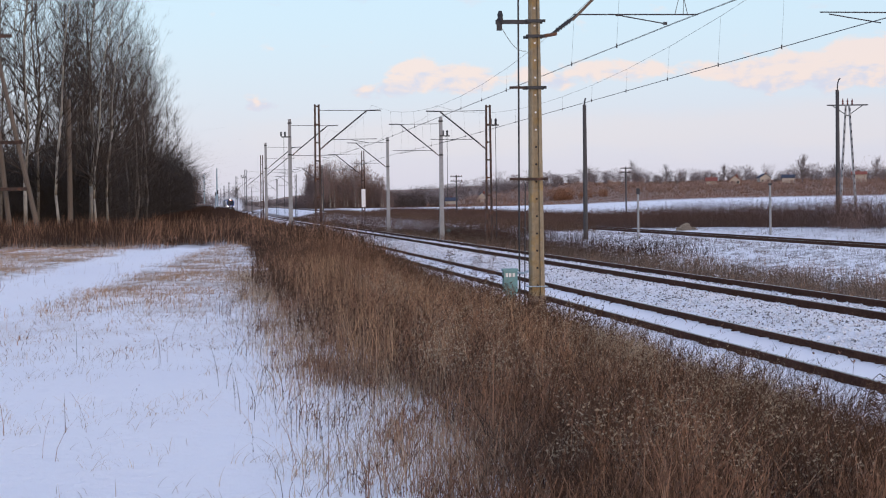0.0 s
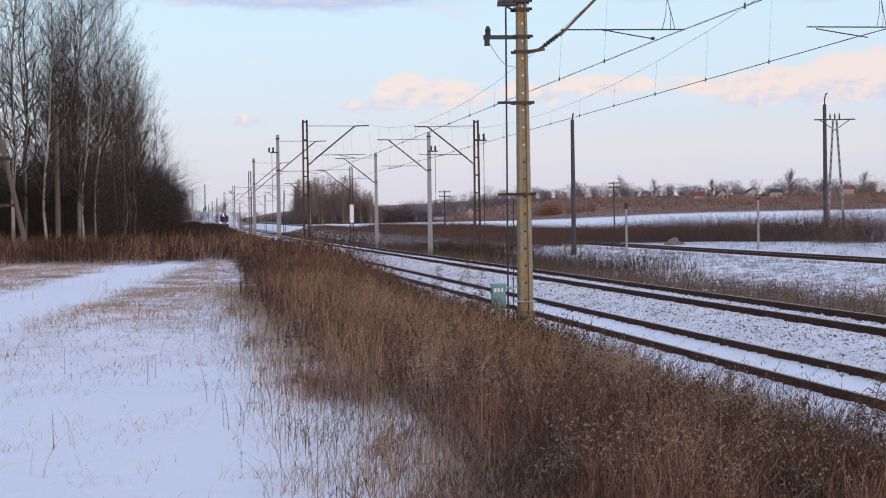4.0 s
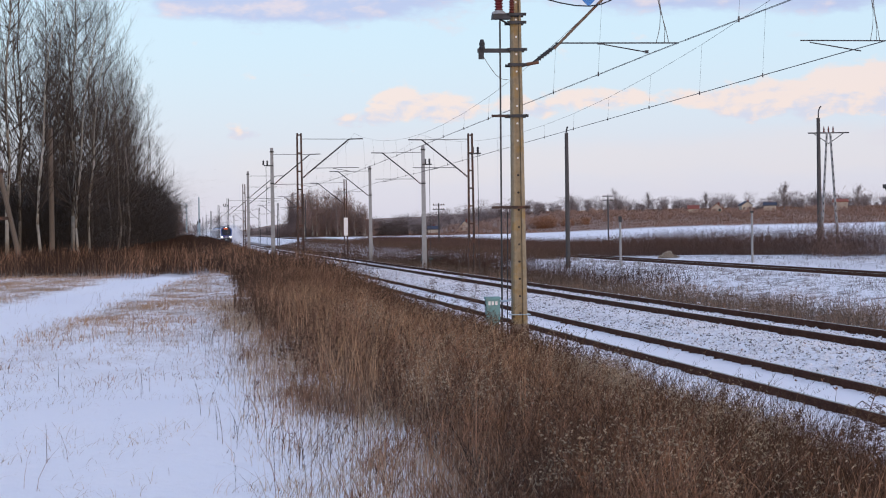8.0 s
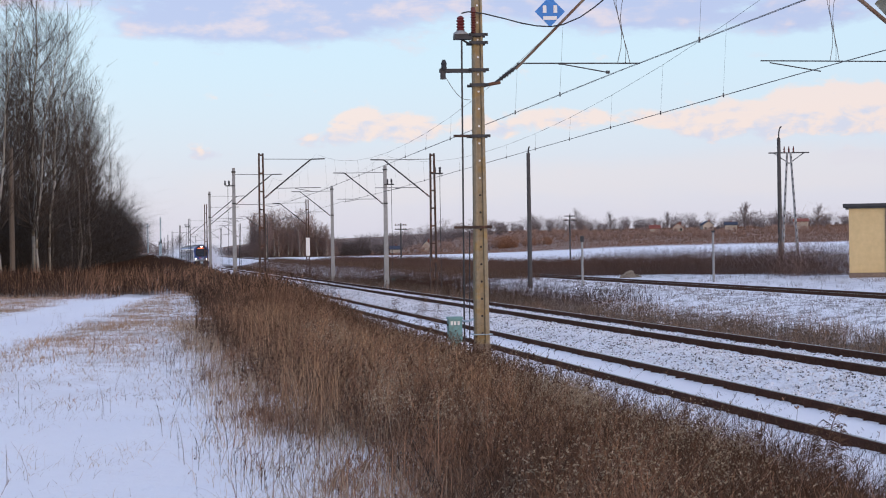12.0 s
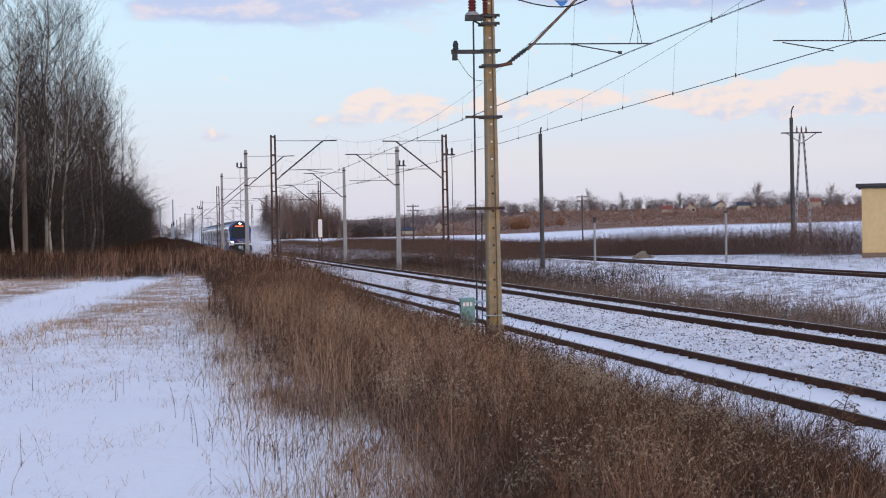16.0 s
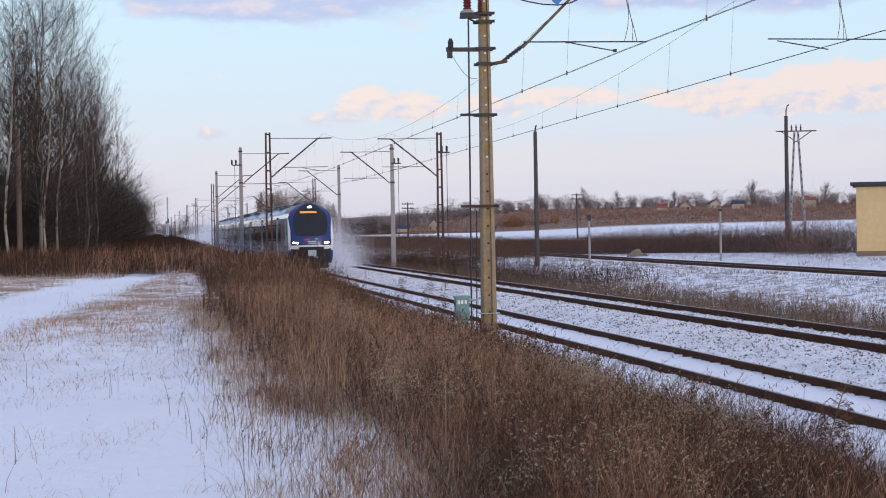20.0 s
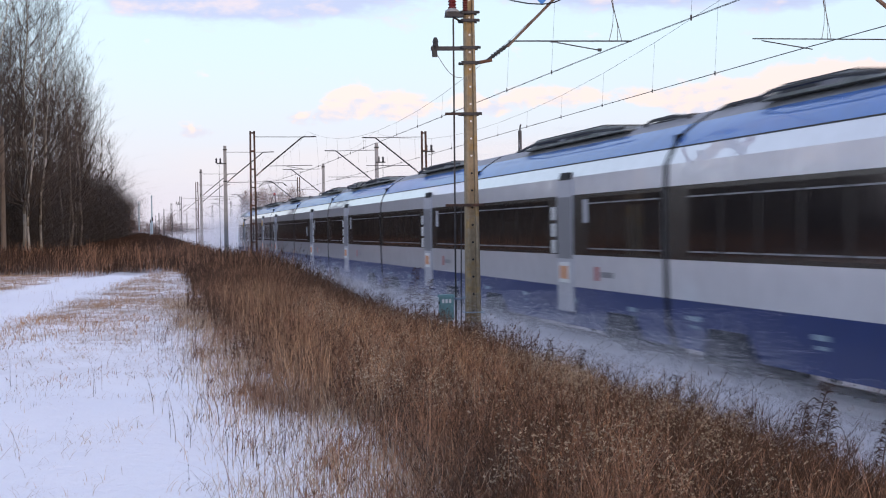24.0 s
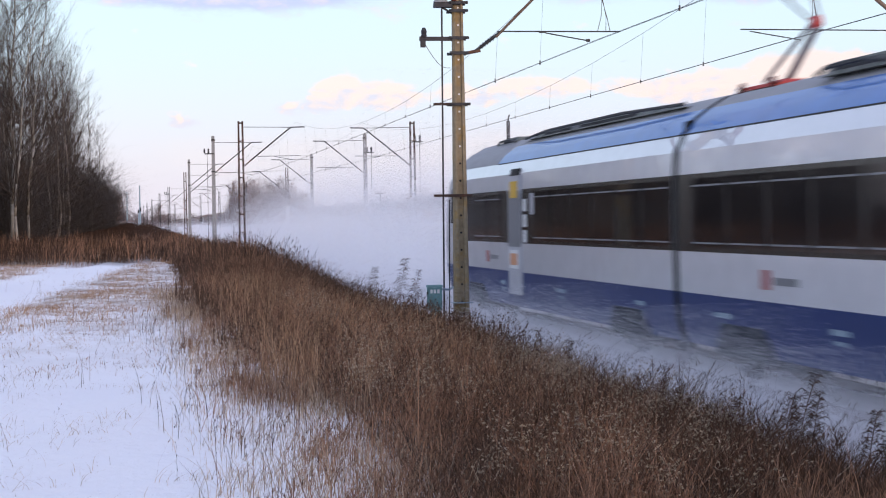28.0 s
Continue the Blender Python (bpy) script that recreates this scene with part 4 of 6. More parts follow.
# ---- overhead line masts ----
LEFT_U, RIGHT_U = 6.6, 16.85


def lattice_column(g, w0, w1, h, step=0.55, ch=0.05):
    """Two channel legs joined by battens."""
    for sd in (-1, 1):
        g.add([(sd * (w0 / 2) + dx, dy, 0) for dx, dy in ((-ch, -0.11), (ch, -0.11), (ch, 0.11), (-ch, 0.11))]
              + [(sd * (w1 / 2) + dx, dy, h) for dx, dy in ((-ch, -0.09), (ch, -0.09), (ch, 0.09), (-ch, 0.09))],
              [(3, 2, 1, 0), (4, 5, 6, 7), (0, 1, 5, 4), (1, 2, 6, 5), (2, 3, 7, 6), (3, 0, 4, 7)])


def cantilever(mast, side, h, tip_u, mat, contact, reach=0.35):
    """Raking strut, tie rod and registration arm reaching over the track; side 1 reaches to greater u."""
    low, tip = h - 2.75, Vector((side * tip_u, 0, h - 0.35))
    tip = Vector((side * 0.55, 0, low + 0.33)).lerp(tip, 0.92)
    strut = Geo().bar((side * 0.18, 0, low), (side * 0.55, 0, low + 0.33), 0.025).bar((side * 0.55, 0, low + 0.33), tip, 0.045, n=8)
    strut.bar(tip, tip + Vector((side * 0.8, 0, 0.02)), 0.035)
    st = part("bracket_strut", strut, mat, mast)
    ins = Geo()
    a, b = Vector((side * 0.24, 0, low + 0.06)), Vector((side * 0.62, 0, low + 0.39))
    for k in range(5):
        p, q = a.lerp(b, k / 5), a.lerp(b, (k + 0.35) / 5)
        ins.bar(p, q, 0.075, 0.05, 8)
    part("insulator", ins, M_PORCELAIN, st)
    part("tie_rod", Geo().bar((side * 0.10, 0, tip.z + 0.03), tip, 0.018), M_DARK_STEEL, mast)
    arm = Geo()
    z = contact + 0.22
    x0 = side * (0.55 + (z - low - 0.33) / (h - 0.35 - low - 0.33) * (tip_u - 0.55))
    arm.bar((x0, 0, z), (side * (tip_u + reach), 0, z + 0.02), 0.013 if reach > 1 else 0.018)
    if reach > 1:
        arm.bar((side * (tip_u + reach - 0.2), 0, z - 0.02), (side * (tip_u + reach - 1.3), 0, contact + 0.02), 0.012)
    else:
        arm.bar((side * (tip_u - 1.15), 0, z - 0.02), (side * (tip_u - 0.15), 0, contact + 0.02), 0.016)
    part("registration_arm", arm, M_DARK_STEEL, st)
    if reach > 1:
        for k in range(3):
            x = side * (tip_u + reach - 1.5 - 0.09 * k)
            part("dropper_loop", Geo().tube([(x + 0.07 * math.sin(j * 0.9 + k), 0.05 * k, z + 2.1 * j / 7) for j in range(8)], 0.007, 4), M_WIRE, st)


def contact_z(s):
    return line_z(s) + 5.70


def add_mast(u, s, style, side, h=8.4, extra=""):
    gz_ = float(ground_z(u, s)) - 0.15
    base = line_z(s) - gz_
    kinds = {"concrete": ("grey concrete overhead line mast beside the track", M_CONCRETE_GREY),
             "lattice": ("rusty steel lattice overhead line mast beside the track", M_RUST),
             "dark": ("dark steel overhead line mast beside the track", M_DARK_STEEL)}
    mast = thing("catenary_mast", on_plan(u, s, gz_), kinds[style][0], "catenary mast", "overhead line masts")
    top = h + base
    if style == "concrete":
        part("column", Geo().add([(x * 0.17, y * 0.14, 0) for x, y in ((-1, -1), (1, -1), (1, 1), (-1, 1))]
                                 + [(x * 0.11, y * 0.10, top) for x, y in ((-1, -1), (1, -1), (1, 1), (-1, 1))],
                                 [(3, 2, 1, 0), (4, 5, 6, 7), (0, 1, 5, 4), (1, 2, 6, 5), (2, 3, 7, 6), (3, 0, 4, 7)]), M_CONCRETE_GREY, mast)
        for z in (top - 0.3, top - 2.7):
            part("clamp", Geo().box((0, 0, z), (0.30, 0.28, 0.10)), M_DARK_STEEL, mast)
    else:
        g = Geo()
        lattice_column(g, 0.33, 0.22, top - 0.15)
        col = part("column", g, M_RUST if style == "lattice" else M_DARK_STEEL, mast)
        k, z = 0, 0.4
        while z < top - 0.2:
            w = 0.36 - 0.11 * z / top
            b = Geo().box((0, -0.10, z), (w, 0.015, 0.09))
            part("batten", b, M_RUST if style == "lattice" else M_DARK_STEEL, col)
            z += 1.05
    cantilever(mast, side, top, abs((CU if side > 0 else CU2) - u), M_STRUT if extra == "long" else M_DARK_STEEL, contact_z(s) - gz_, 1.15 if extra == "long" else 0.35)
    if extra == "long":
        c = Vector((side * 1.48, -0.09, top - 2.75 + 1.47))
        part("diamond_sign", Geo().add([c + Vector(q) for q in ((-0.31, 0, 0), (0, 0, -0.31), (0.31, 0, 0), (0, 0, 0.31), (-0.31, 0.012, 0), (0, 0.012, -0.31), (0.31, 0.012, 0), (0, 0.012, 0.31))],
                                       [(0, 1, 2, 3), (7, 6, 5, 4), (0, 4, 5, 1), (1, 5, 6, 2), (2, 6, 7, 3), (3, 7, 4, 0)]), M_ROOF_KIT, mast, "weathered grey diamond plate")
    if extra == "plate":
        part("white_plate", Geo().box((0, -0.20, 3.8), (0.42, 0.03, 1.9)), M_SIGN_WHITE, mast, "white warning plate")
    if extra == "switch":
        x = -side * 0.45
        g = Geo().box((x * 0.6, 0, top - 1.35), (0.7, 0.3, 0.08))
        sw = part("switch_bracket", g, M_DARK_STEEL, mast)
        for k in (-0.25, 0.05):
            part("insulator", Geo().lathe([(0.05, 0), (0.08, 0.06), (0.05, 0.10), (0.08, 0.16), (0.05, 0.20), (0.08, 0.26), (0.04, 0.36)],
                                          (x * 0.9 + k, 0, top - 1.31)), M_DARK_STEEL, sw)
        part("down_cable", Geo().bar((x, 0.05, 0.4), (x, 0.05, top - 1.4), 0.018), M_DARK_STEEL, mast)
    return mast


LEFT_MASTS = [(109, "lattice", 8.1, ""), (143.5, "concrete", 8.7, "switch"), (199, "concrete", 8.8, ""), (213, "lattice", 8.0, ""), (295, "dark", 8.0, "switch"),
              (376, "dark", 8.2, ""), (489, "dark", 8.3, ""), (600, "dark", 8.3, ""), (720, "dark", 8.3, "")]
RIGHT_MASTS = [(37.4, "concrete", 8.4, "long"), (110.6, "lattice", 8.1, "switch"), (133, "concrete", 8.3, "switch"), (172, "concrete", 8.3, ""), (199, "lattice", 8.0, "plate"), (268, "dark", 8.0, ""),
               (345, "dark", 8.0, ""), (433, "dark", 8.2, ""), (540, "dark", 8.3, ""), (660, "dark", 8.3, "")]
for s, style, h, extra in LEFT_MASTS:
    add_mast(LEFT_U, s, style, 1, h, extra)
for s, style, h, extra in RIGHT_MASTS:
    add_mast(RIGHT_U, s, style, -1, h, extra)

# ---- overhead wires ----


def overhead_line(cu, supports, label):
    line = tagged(new("overhead_wire"), label, "overhead wire", "overhead wires")
    zig = 0.22
    contact, carrier, path = Geo(), Geo(), []
    pts = [plan(cu + zig * (-1) ** i, s, contact_z(s)) for i, s in enumerate(supports)]
    contact.tube(pts, 0.0058)
    for i in range(len(supports) - 1):
        a, b = supports[i], supports[i + 1]
        n = max(6, int((b - a) / 5.5))
        row = []
        for k in range(n + 1):
            f = k / n
            s = a + (b - a) * f
            drop = 4 * f * (1 - f) * min(1.75, 0.42 * ((b - a) / 32) ** 1.6 + 0.25)
            lo = plan(cu + zig * ((-1) ** i * (1 - f) + (-1) ** (i + 1) * f), s, contact_z(s))
            hi = plan(cu + 0.1 * ((-1) ** i * (1 - f) + (-1) ** (i + 1) * f), s, line_z(s) + 7.90 - drop)
            row.append(hi)
            if 0 < k < n and b < 330:
                part("dropper", Geo().bar(lo, hi, 0.003, n=3).box(lo, (0.03, 0.03, 0.10)), M_WIRE, line)
        path += row[1:] if path else row
    carrier.tube(path, 0.0048)
    part("contact_wire", contact, M_WIRE, line)
    part("contact_wire", Geo().tube([p + Vector((0.045, 0, 0.002)) for p in pts], 0.005), M_WIRE, line)
    part("carrier_wire", carrier, M_WIRE, line)


overhead_line(CU, [-30, 37.1, 109, 143.5, 199, 213, 295, 376, 489, 600, 720], "grooved contact wire hung from a carrier wire over the near track")
overhead_line(CU2, [-30, 37.4, 110.6, 133, 172, 199, 268, 345, 433, 540, 660], "grooved contact wire hung from a carrier wire over the second track")


# ---- the old concrete mast in front, with its fittings ----


def near_mast():
    s = 37.1
    g0 = float(ground_z(LEFT_U, s)) - 0.2
    base = line_z(s) - g0
    mast = thing("concrete_catenary_mast", on_plan(LEFT_U, s, g0), "weathered tan concrete mast with bolt holes and rusty brackets", "catenary mast", "overhead line masts")
    top = 8.9 + base
    w0, w1, d0, d1 = 0.155, 0.084, 0.15, 0.09

    def ring(z, k=1.0):
        f = z / top
        w, d = (w0 + (w1 - w0) * f) * k, (d0 + (d1 - d0) * f) * k
        c = 0.035
        return [(-w + c, -d, z), (-0.055, -d, z), (-0.045, -d + 0.05, z), (0.045, -d + 0.05, z), (0.055, -d, z), (w - c, -d, z), (w, -d + c, z), (w, d - c, z), (w - c, d, z), (-w + c, d, z), (-w, d - c, z), (-w, -d + c, z)]

    col = Geo()
    zs = [top * k / 10 for k in range(11)]
    vs = [p for z in zs for p in ring(z)]
    n = 12
    fs = [(i * n + j, i * n + (j + 1) % n, (i + 1) * n + (j + 1) % n, (i + 1) * n + j) for i in range(10) for j in range(n)] + [tuple(range(10 * n, 11 * n))]
    col.add(vs, fs)
    column = part("column", col, M_CONCRETE, mast)
    zf = 0.22 - g0
    foot = [(x, y, z) for z, k in ((0.0, 1.16), (zf * 0.8, 1.10), (zf, 1.03)) for x, y in ((-w0 * k, -d0 * k), (w0 * k, -d0 * k), (w0 * k, d0 * k), (-w0 * k, d0 * k))]
    part("tarred_foot", Geo().add(foot, [(4 * i + j, 4 * i + (j + 1) % 4, 4 * i + 4 + (j + 1) % 4, 4 * i + 4 + j) for i in range(2) for j in range(4)] + [(8, 9, 10, 11)]), M_HUT_BASE, mast, "dark stained foot")
    for k in range(24):
        z = 0.75 + 0.345 * k
        f = z / top
        d = d0 + (d1 - d0) * f - 0.05
        part("bolt_hole", Geo().bar((0, -d - 0.012, z), (0, -d + 0.01, z), 0.022, n=8), M_BLACK if z < 4.5 else M_SIGN_WHITE, column)

    def clamp(z, wide=0.5, name="clamp"):
        c = Geo().box((0, -0.165, z), (wide, 0.035, 0.055)).box((0, 0.165, z), (wide, 0.035, 0.055))
        for sd in (-1, 1):
            c.bar((sd * wide * 0.42, -0.24, z), (sd * wide * 0.42, 0.24, z), 0.018)
        return part(name, c, M_DARK_STEEL if z > 5 else M_RUST, mast, "dark rusty clamp")

    zc = lambda h: base + h                          # height above the rail
    clamp(zc(2.58), 0.44)
    clamp(zc(4.40), 0.42)
    clamp(zc(5.42), 0.38)
    clamp(zc(5.72), 0.40)
    clamp(zc(6.26), 0.38)
    clamp(zc(6.42), 0.38)
    for z, ln in ((zc(2.58), 0.30), (zc(4.40), 0.28)):
        part("side_arm", Geo().box((-0.30 - ln / 2 + 0.15, -0.15, z), (ln + 0.2, 0.05, 0.05)), M_RUST, mast)
    # earth wire arm with its insulator
    arm = part("earth_wire_arm", Geo().box((-0.46, -0.12, zc(5.70)), (0.66, 0.07, 0.08)).box((-0.72, -0.12, zc(5.64)), (0.10, 0.07, 0.22)), M_DARK_STEEL, mast, "black side arm")
    part("insulator", Geo().lathe([(0.05, 0), (0.06, 0.05), (0.05, 0.07), (0.06, 0.12), (0.03, 0.2)], (-0.70, -0.12, zc(5.72))), M_DARK_STEEL, arm)
    # surge arrester on its shelf
    shelf = part("arrester_shelf", Geo().box((-0.30, -0.05, zc(6.38)), (0.36, 0.24, 0.10), taper=0.95).box((-0.08, -0.05, zc(6.41)), (0.26, 0.16, 0.06)).bar((-0.12, -0.05, zc(6.22)), (-0.34, -0.05, zc(6.34)), 0.02), M_DARK_STEEL, mast, "dark shelf")
    part("surge_arrester", Geo().lathe([(0.06, 0.05), (0.09, 0.07), (0.06, 0.10), (0.09, 0.13), (0.06, 0.16), (0.09, 0.19), (0.06, 0.22), (0.09, 0.25), (0.06, 0.28), (0.08, 0.31), (0.03, 0.35)],
                                       (-0.34, -0.05, zc(6.45))), M_RED_INS, shelf, "dark red ribbed arrester")
    part("arrester_foot", Geo().lathe([(0.15, 0), (0.14, 0.03), (0.07, 0.08)], (-0.34, -0.05, zc(6.43)), 12), M_CONCRETE_GREY, shelf, "pale grey arrester foot")
    g = Geo()
    prof = []
    for k in range(9):
        prof += [(0.035, 0.05 * k), (0.06, 0.05 * k + 0.02)]
    part("post_insulator", g.lathe(prof + [(0.04, 0.52)], (-0.10, -0.17, zc(6.44))), M_PORCELAIN, shelf, "brown ribbed insulator")
    # raking strut
    h0, tip = zc(5.42), Vector((3.2, 0, zc(8.13)))
    a = Vector((0.20, 0, h0))
    st = part("bracket_strut", Geo().bar((0.14, 0, h0), (0.46, 0, h0 + 0.06), 0.035).bar((0.78, 0, h0 + 0.33), tip, 0.029, n=8).bar(tip, tip + Vector((0.7, 0, 0)), 0.04), M_STRUT, mast, "rust flecked raking strut")
    ins = Geo()
    p0, p1 = Vector((0.36, 0, h0 + 0.05)), Vector((0.92, 0, h0 + 0.46))
    ins.bar(p0, p1, 0.03)
    for k in range(5):
        ins.bar(p0.lerp(p1, 0.2 + k * 0.1), p0.lerp(p1, 0.24 + k * 0.1), 0.055, 0.04, 8)
    part("insulator", ins, M_DARK_STEEL, st)
    part("tie_rod", Geo().bar((0.12, 0, zc(8.7)), tip, 0.02), M_DARK_STEEL, mast)
    cz = contact_z(s) - g0
    arm = Geo().bar((0.80, 0, cz + 0.16), (3.35, 0, cz + 0.16), 0.014).bar((1.80, 0, cz + 0.13), (2.65, 0, cz - 0.02), 0.012)
    arm.box((2.68, 0, cz - 0.02), (0.07, 0.05, 0.06)).box((1.74, 0, cz + 0.15), (0.14, 0.05, 0.04))
    part("registration_arm", arm, M_DARK_STEEL, st)
    for k, x in enumerate((2.88, 2.98, 3.08)):
        lp = [(x + 0.10 * math.sin(j * 0.9 + k), 0.05 * k, cz + 0.16 + (zc(8.0) - cz - 0.16) * j / 7) for j in range(8)]
        part("dropper_loop", Geo().tube(lp, 0.008, 4), M_WIRE, st)
    # blue diamond plate on the strut, with white bars
    c = Vector((1.48, -0.09, zc(6.89)))
    sg = part("diamond_sign", Geo().add([c + Vector(p) for p in ((-0.31, 0, 0), (0, 0, -0.31), (0.31, 0, 0), (0, 0, 0.31), (-0.31, 0.012, 0), (0, 0.012, -0.31), (0.31, 0.012, 0), (0, 0.012, 0.31))],
                                        [(0, 1, 2, 3), (7, 6, 5, 4), (0, 4, 5, 1), (1, 5, 6, 2), (2, 6, 7, 3), (3, 7, 4, 0)]), M_SIGN_BLUE, mast, "blue diamond sign with white bars")
    for x, z, w, h in ((-0.11, 0.05, 0.075, 0.15), (0.11, 0.05, 0.075, 0.15), (0.0, -0.13, 0.28, 0.075)):
        part("white_bar", Geo().box(c + Vector((x, -0.006, z)), (w, 0.008, h)), M_SIGN_WHITE, sg)
    # down cable, loops and jumper
    part("down_cable", Geo().bar((-0.37, -0.10, 0.9), (-0.33, -0.10, zc(6.30)), 0.018).bar((-0.26, -0.05, 0.9), (-0.22, -0.05, zc(2.5)), 0.012), M_DARK_STEEL, mast, "dark down cable")
    lp = [(-0.70 + 0.52 * k / 8, -0.14, zc(5.62) - 0.50 * math.sin(min(1.0, k / 7) * 1.57)) for k in range(9)]
    part("earth_loop", Geo().tube(lp, 0.007, 4), M_WIRE, mast)
    jp = [(x, -0.16 + 0.05 * x, zc(z)) for x, z in ((-0.34, 6.84), (-0.2, 6.87), (0.1, 6.84), (0.54, 6.74), (0.9, 6.65), (1.2, 6.60), (1.5, 6.59), (1.74, 6.63), (2.1, 6.78), (2.4, 6.98), (2.8, 7.3))]
    part("jumper_cable", Geo().tube(jp, 0.014, 5), M_DARK_STEEL, mast, "slack dark jumper cable")
    for k in range(2):
        tt = [(-0.02 + 0.11 * k + 0.05 * math.sin(j * 0.7), -0.24, 0.55 + 0.11 * j) for j in range(5)]
        part("cable_loop", Geo().tube([(-0.10 + 0.16 * k, -0.23, 0.2)] + tt + [(0.10 + 0.05 * k, -0.23, 0.85), (0.14 + 0.03 * k, -0.23, 0.3)], 0.014, 5), M_BLACK, mast)
    part("wire_band", Geo().box((0, 0, 1.42), (0.40, 0.36, 0.018)), M_PALE_METAL, mast)
    # the green-blue cabinet at its foot
    u, sb = 5.86, 35.9
    gb = float(ground_z(u, sb)) - 0.05
    box = thing("trackside_cabinet", on_plan(u, sb, gb), "weathered teal metal cabinet on a post", "cabinet")
    zt = 0.80 - gb                                   # top of the cabinet
    body = part("body", Geo().box((0, 0, zt - 0.24), (0.27, 0.20, 0.44), taper=0.98), M_TEAL, box)
    part("pedestal", Geo().box((0.01, 0, (zt - 0.46) / 2), (0.21, 0.16, zt - 0.46), taper=0.9), M_TEAL, box, "narrower teal pedestal")
    part("lid", Geo().box((0, 0, zt), (0.31, 0.24, 0.045), taper=0.9), M_TEAL, box)
    for k in range(2):
        part("hinge", Geo().box((-0.145, -0.06, zt - 0.13 - 0.22 * k), (0.03, 0.05, 0.05)), M_DARK_STEEL, body)
    for x in (-0.075, -0.01, 0.06):
        part("faint_label", Geo().box((x, -0.104, zt - 0.10), (0.045, 0.006, 0.075)), M_SIGN_WHITE, body)
    part("conduit", Geo().tube([(0.14, 0, zt - 0.06), (0.30, 0.2, zt - 0.08), (0.52, 0.9, zt - 0.07)], 0.022, 6), M_PALE_METAL, box, "grey conduit to the mast")


near_mast()
# ---- poles and posts beside the line ----


def ground_at(x, y):
    u, s = to_us(x, y)
    return float(ground_z(u, s))


def post(name, x, y, h, r0, r1, mat, label, category, hook=0.0, top=None):
    g0 = ground_at(x, y) - 0.2
    ob = thing(name, pose(x, y, g0), label, category)
    shaft = Geo().bar((0, 0, 0), (0, 0, h), r0, r1, 10)
    part("shaft", shaft, mat, ob)
    if hook:
        part("top_hook", Geo().tube([(0, 0, h - 0.1), (0.02, 0, h + hook * 0.6), (0.14 * hook, 0, h + hook), (0.3 * hook, 0, h + hook * 1.15)], 0.05, 6), M_DARK_STEEL, ob)
    if top:
        part("top_cap", Geo().box((0, 0, h - top / 2), (r1 * 3, r1 * 3, top)), M_DARK_STEEL, ob)
    return ob


post("utility_pole", 27.5, 150, 10.95, 0.19, 0.14, M_DARK_POLE, "tall dark wooden pole with a hooked top", "utility pole", hook=0.8)
post("utility_pole", 6.1, 122, 8.9, 0.16, 0.12, M_DARK_POLE, "slim dark pole with a short hook", "utility pole", hook=0.35)
post("concrete_post", 8.8, 113, 3.25, 0.075, 0.065, M_CONCRETE_GREY, "short grey concrete post beside the side track", "post", top=0.35)
post("concrete_post", 17.2, 116.5, 3.4, 0.075, 0.065, M_CONCRETE_GREY, "short grey concrete post beside the side track", "post", top=0.12)
post("utility_pole", -25.4, 113, 8.1, 0.17, 0.13, M_WOOD_POLE, "grey wooden pole with a dark hook on top", "utility pole", hook=0.9)


def crossarm_pole(x, y, h, label):
    ob = post("utility_pole", x, y, h, 0.14, 0.11, M_DARK_POLE, label, "utility pole")
    for z in (h - 0.3, h - 1.0):
        a = part("crossarm", Geo().box((0, -0.12, z), (1.9, 0.1, 0.12)), M_DARK_POLE, ob)
        for k in (-0.8, -0.4, 0.4, 0.8):
            part("insulator", Geo().lathe([(0.05, 0), (0.07, 0.06), (0.03, 0.16)], (k, -0.12, z + 0.06), 6), M_PORCELAIN, a)


crossarm_pole(22.9, 320, 8.4, "distant wooden pole with two crossarms")
crossarm_pole(-5.5, 300, 7.2, "distant wooden pole with two crossarms")


def a_frame(x, y, h, spread, arm, label, mat, steps=True):
    """Two leaning concrete legs that meet under a crossarm."""
    g0 = ground_at(x, y) - 0.2
    ob = thing("a_frame_pylon", pose(x, y, g0), label, "pylon")
    for sd in (-1, 1):
        leg = part("leg", Geo().bar((sd * spread / 2, 0, 0), (sd * 0.16, 0, h - 0.5), 0.15, 0.10, 6), mat, ob)
        if steps:
            for k in range(16):
                f = 0.05 + k * 0.058
                w = sd * (spread / 2 + (0.16 - spread / 2) * f)
                part("leg_slot", Geo().box((w, -0.135, h * f), (0.10, 0.05, 0.26)), M_DARK_STEEL, leg)
    part("crossarm", Geo().box((0, 0, h - 0.55), (arm, 0.12, 0.12)).bar((-arm * 0.38, 0, h - 0.55), (0, 0, h - 1.6), 0.04).bar((arm * 0.38, 0, h - 0.55), (0, 0, h - 1.6), 0.04), M_DARK_STEEL, ob)
    for k in (-0.45, 0.0, 0.45):
        part("insulator", Geo().lathe([(0.05, 0), (0.10, 0.1), (0.06, 0.2), (0.10, 0.3), (0.06, 0.4), (0.03, 0.6)], (k, 0, h - 0.5), 8), M_PORCELAIN, ob)


a_frame(34.9, 185, 12.4, 1.75, 4.0, "pale concrete A-frame power pylon with a crossarm", M_CONCRETE_GREY)


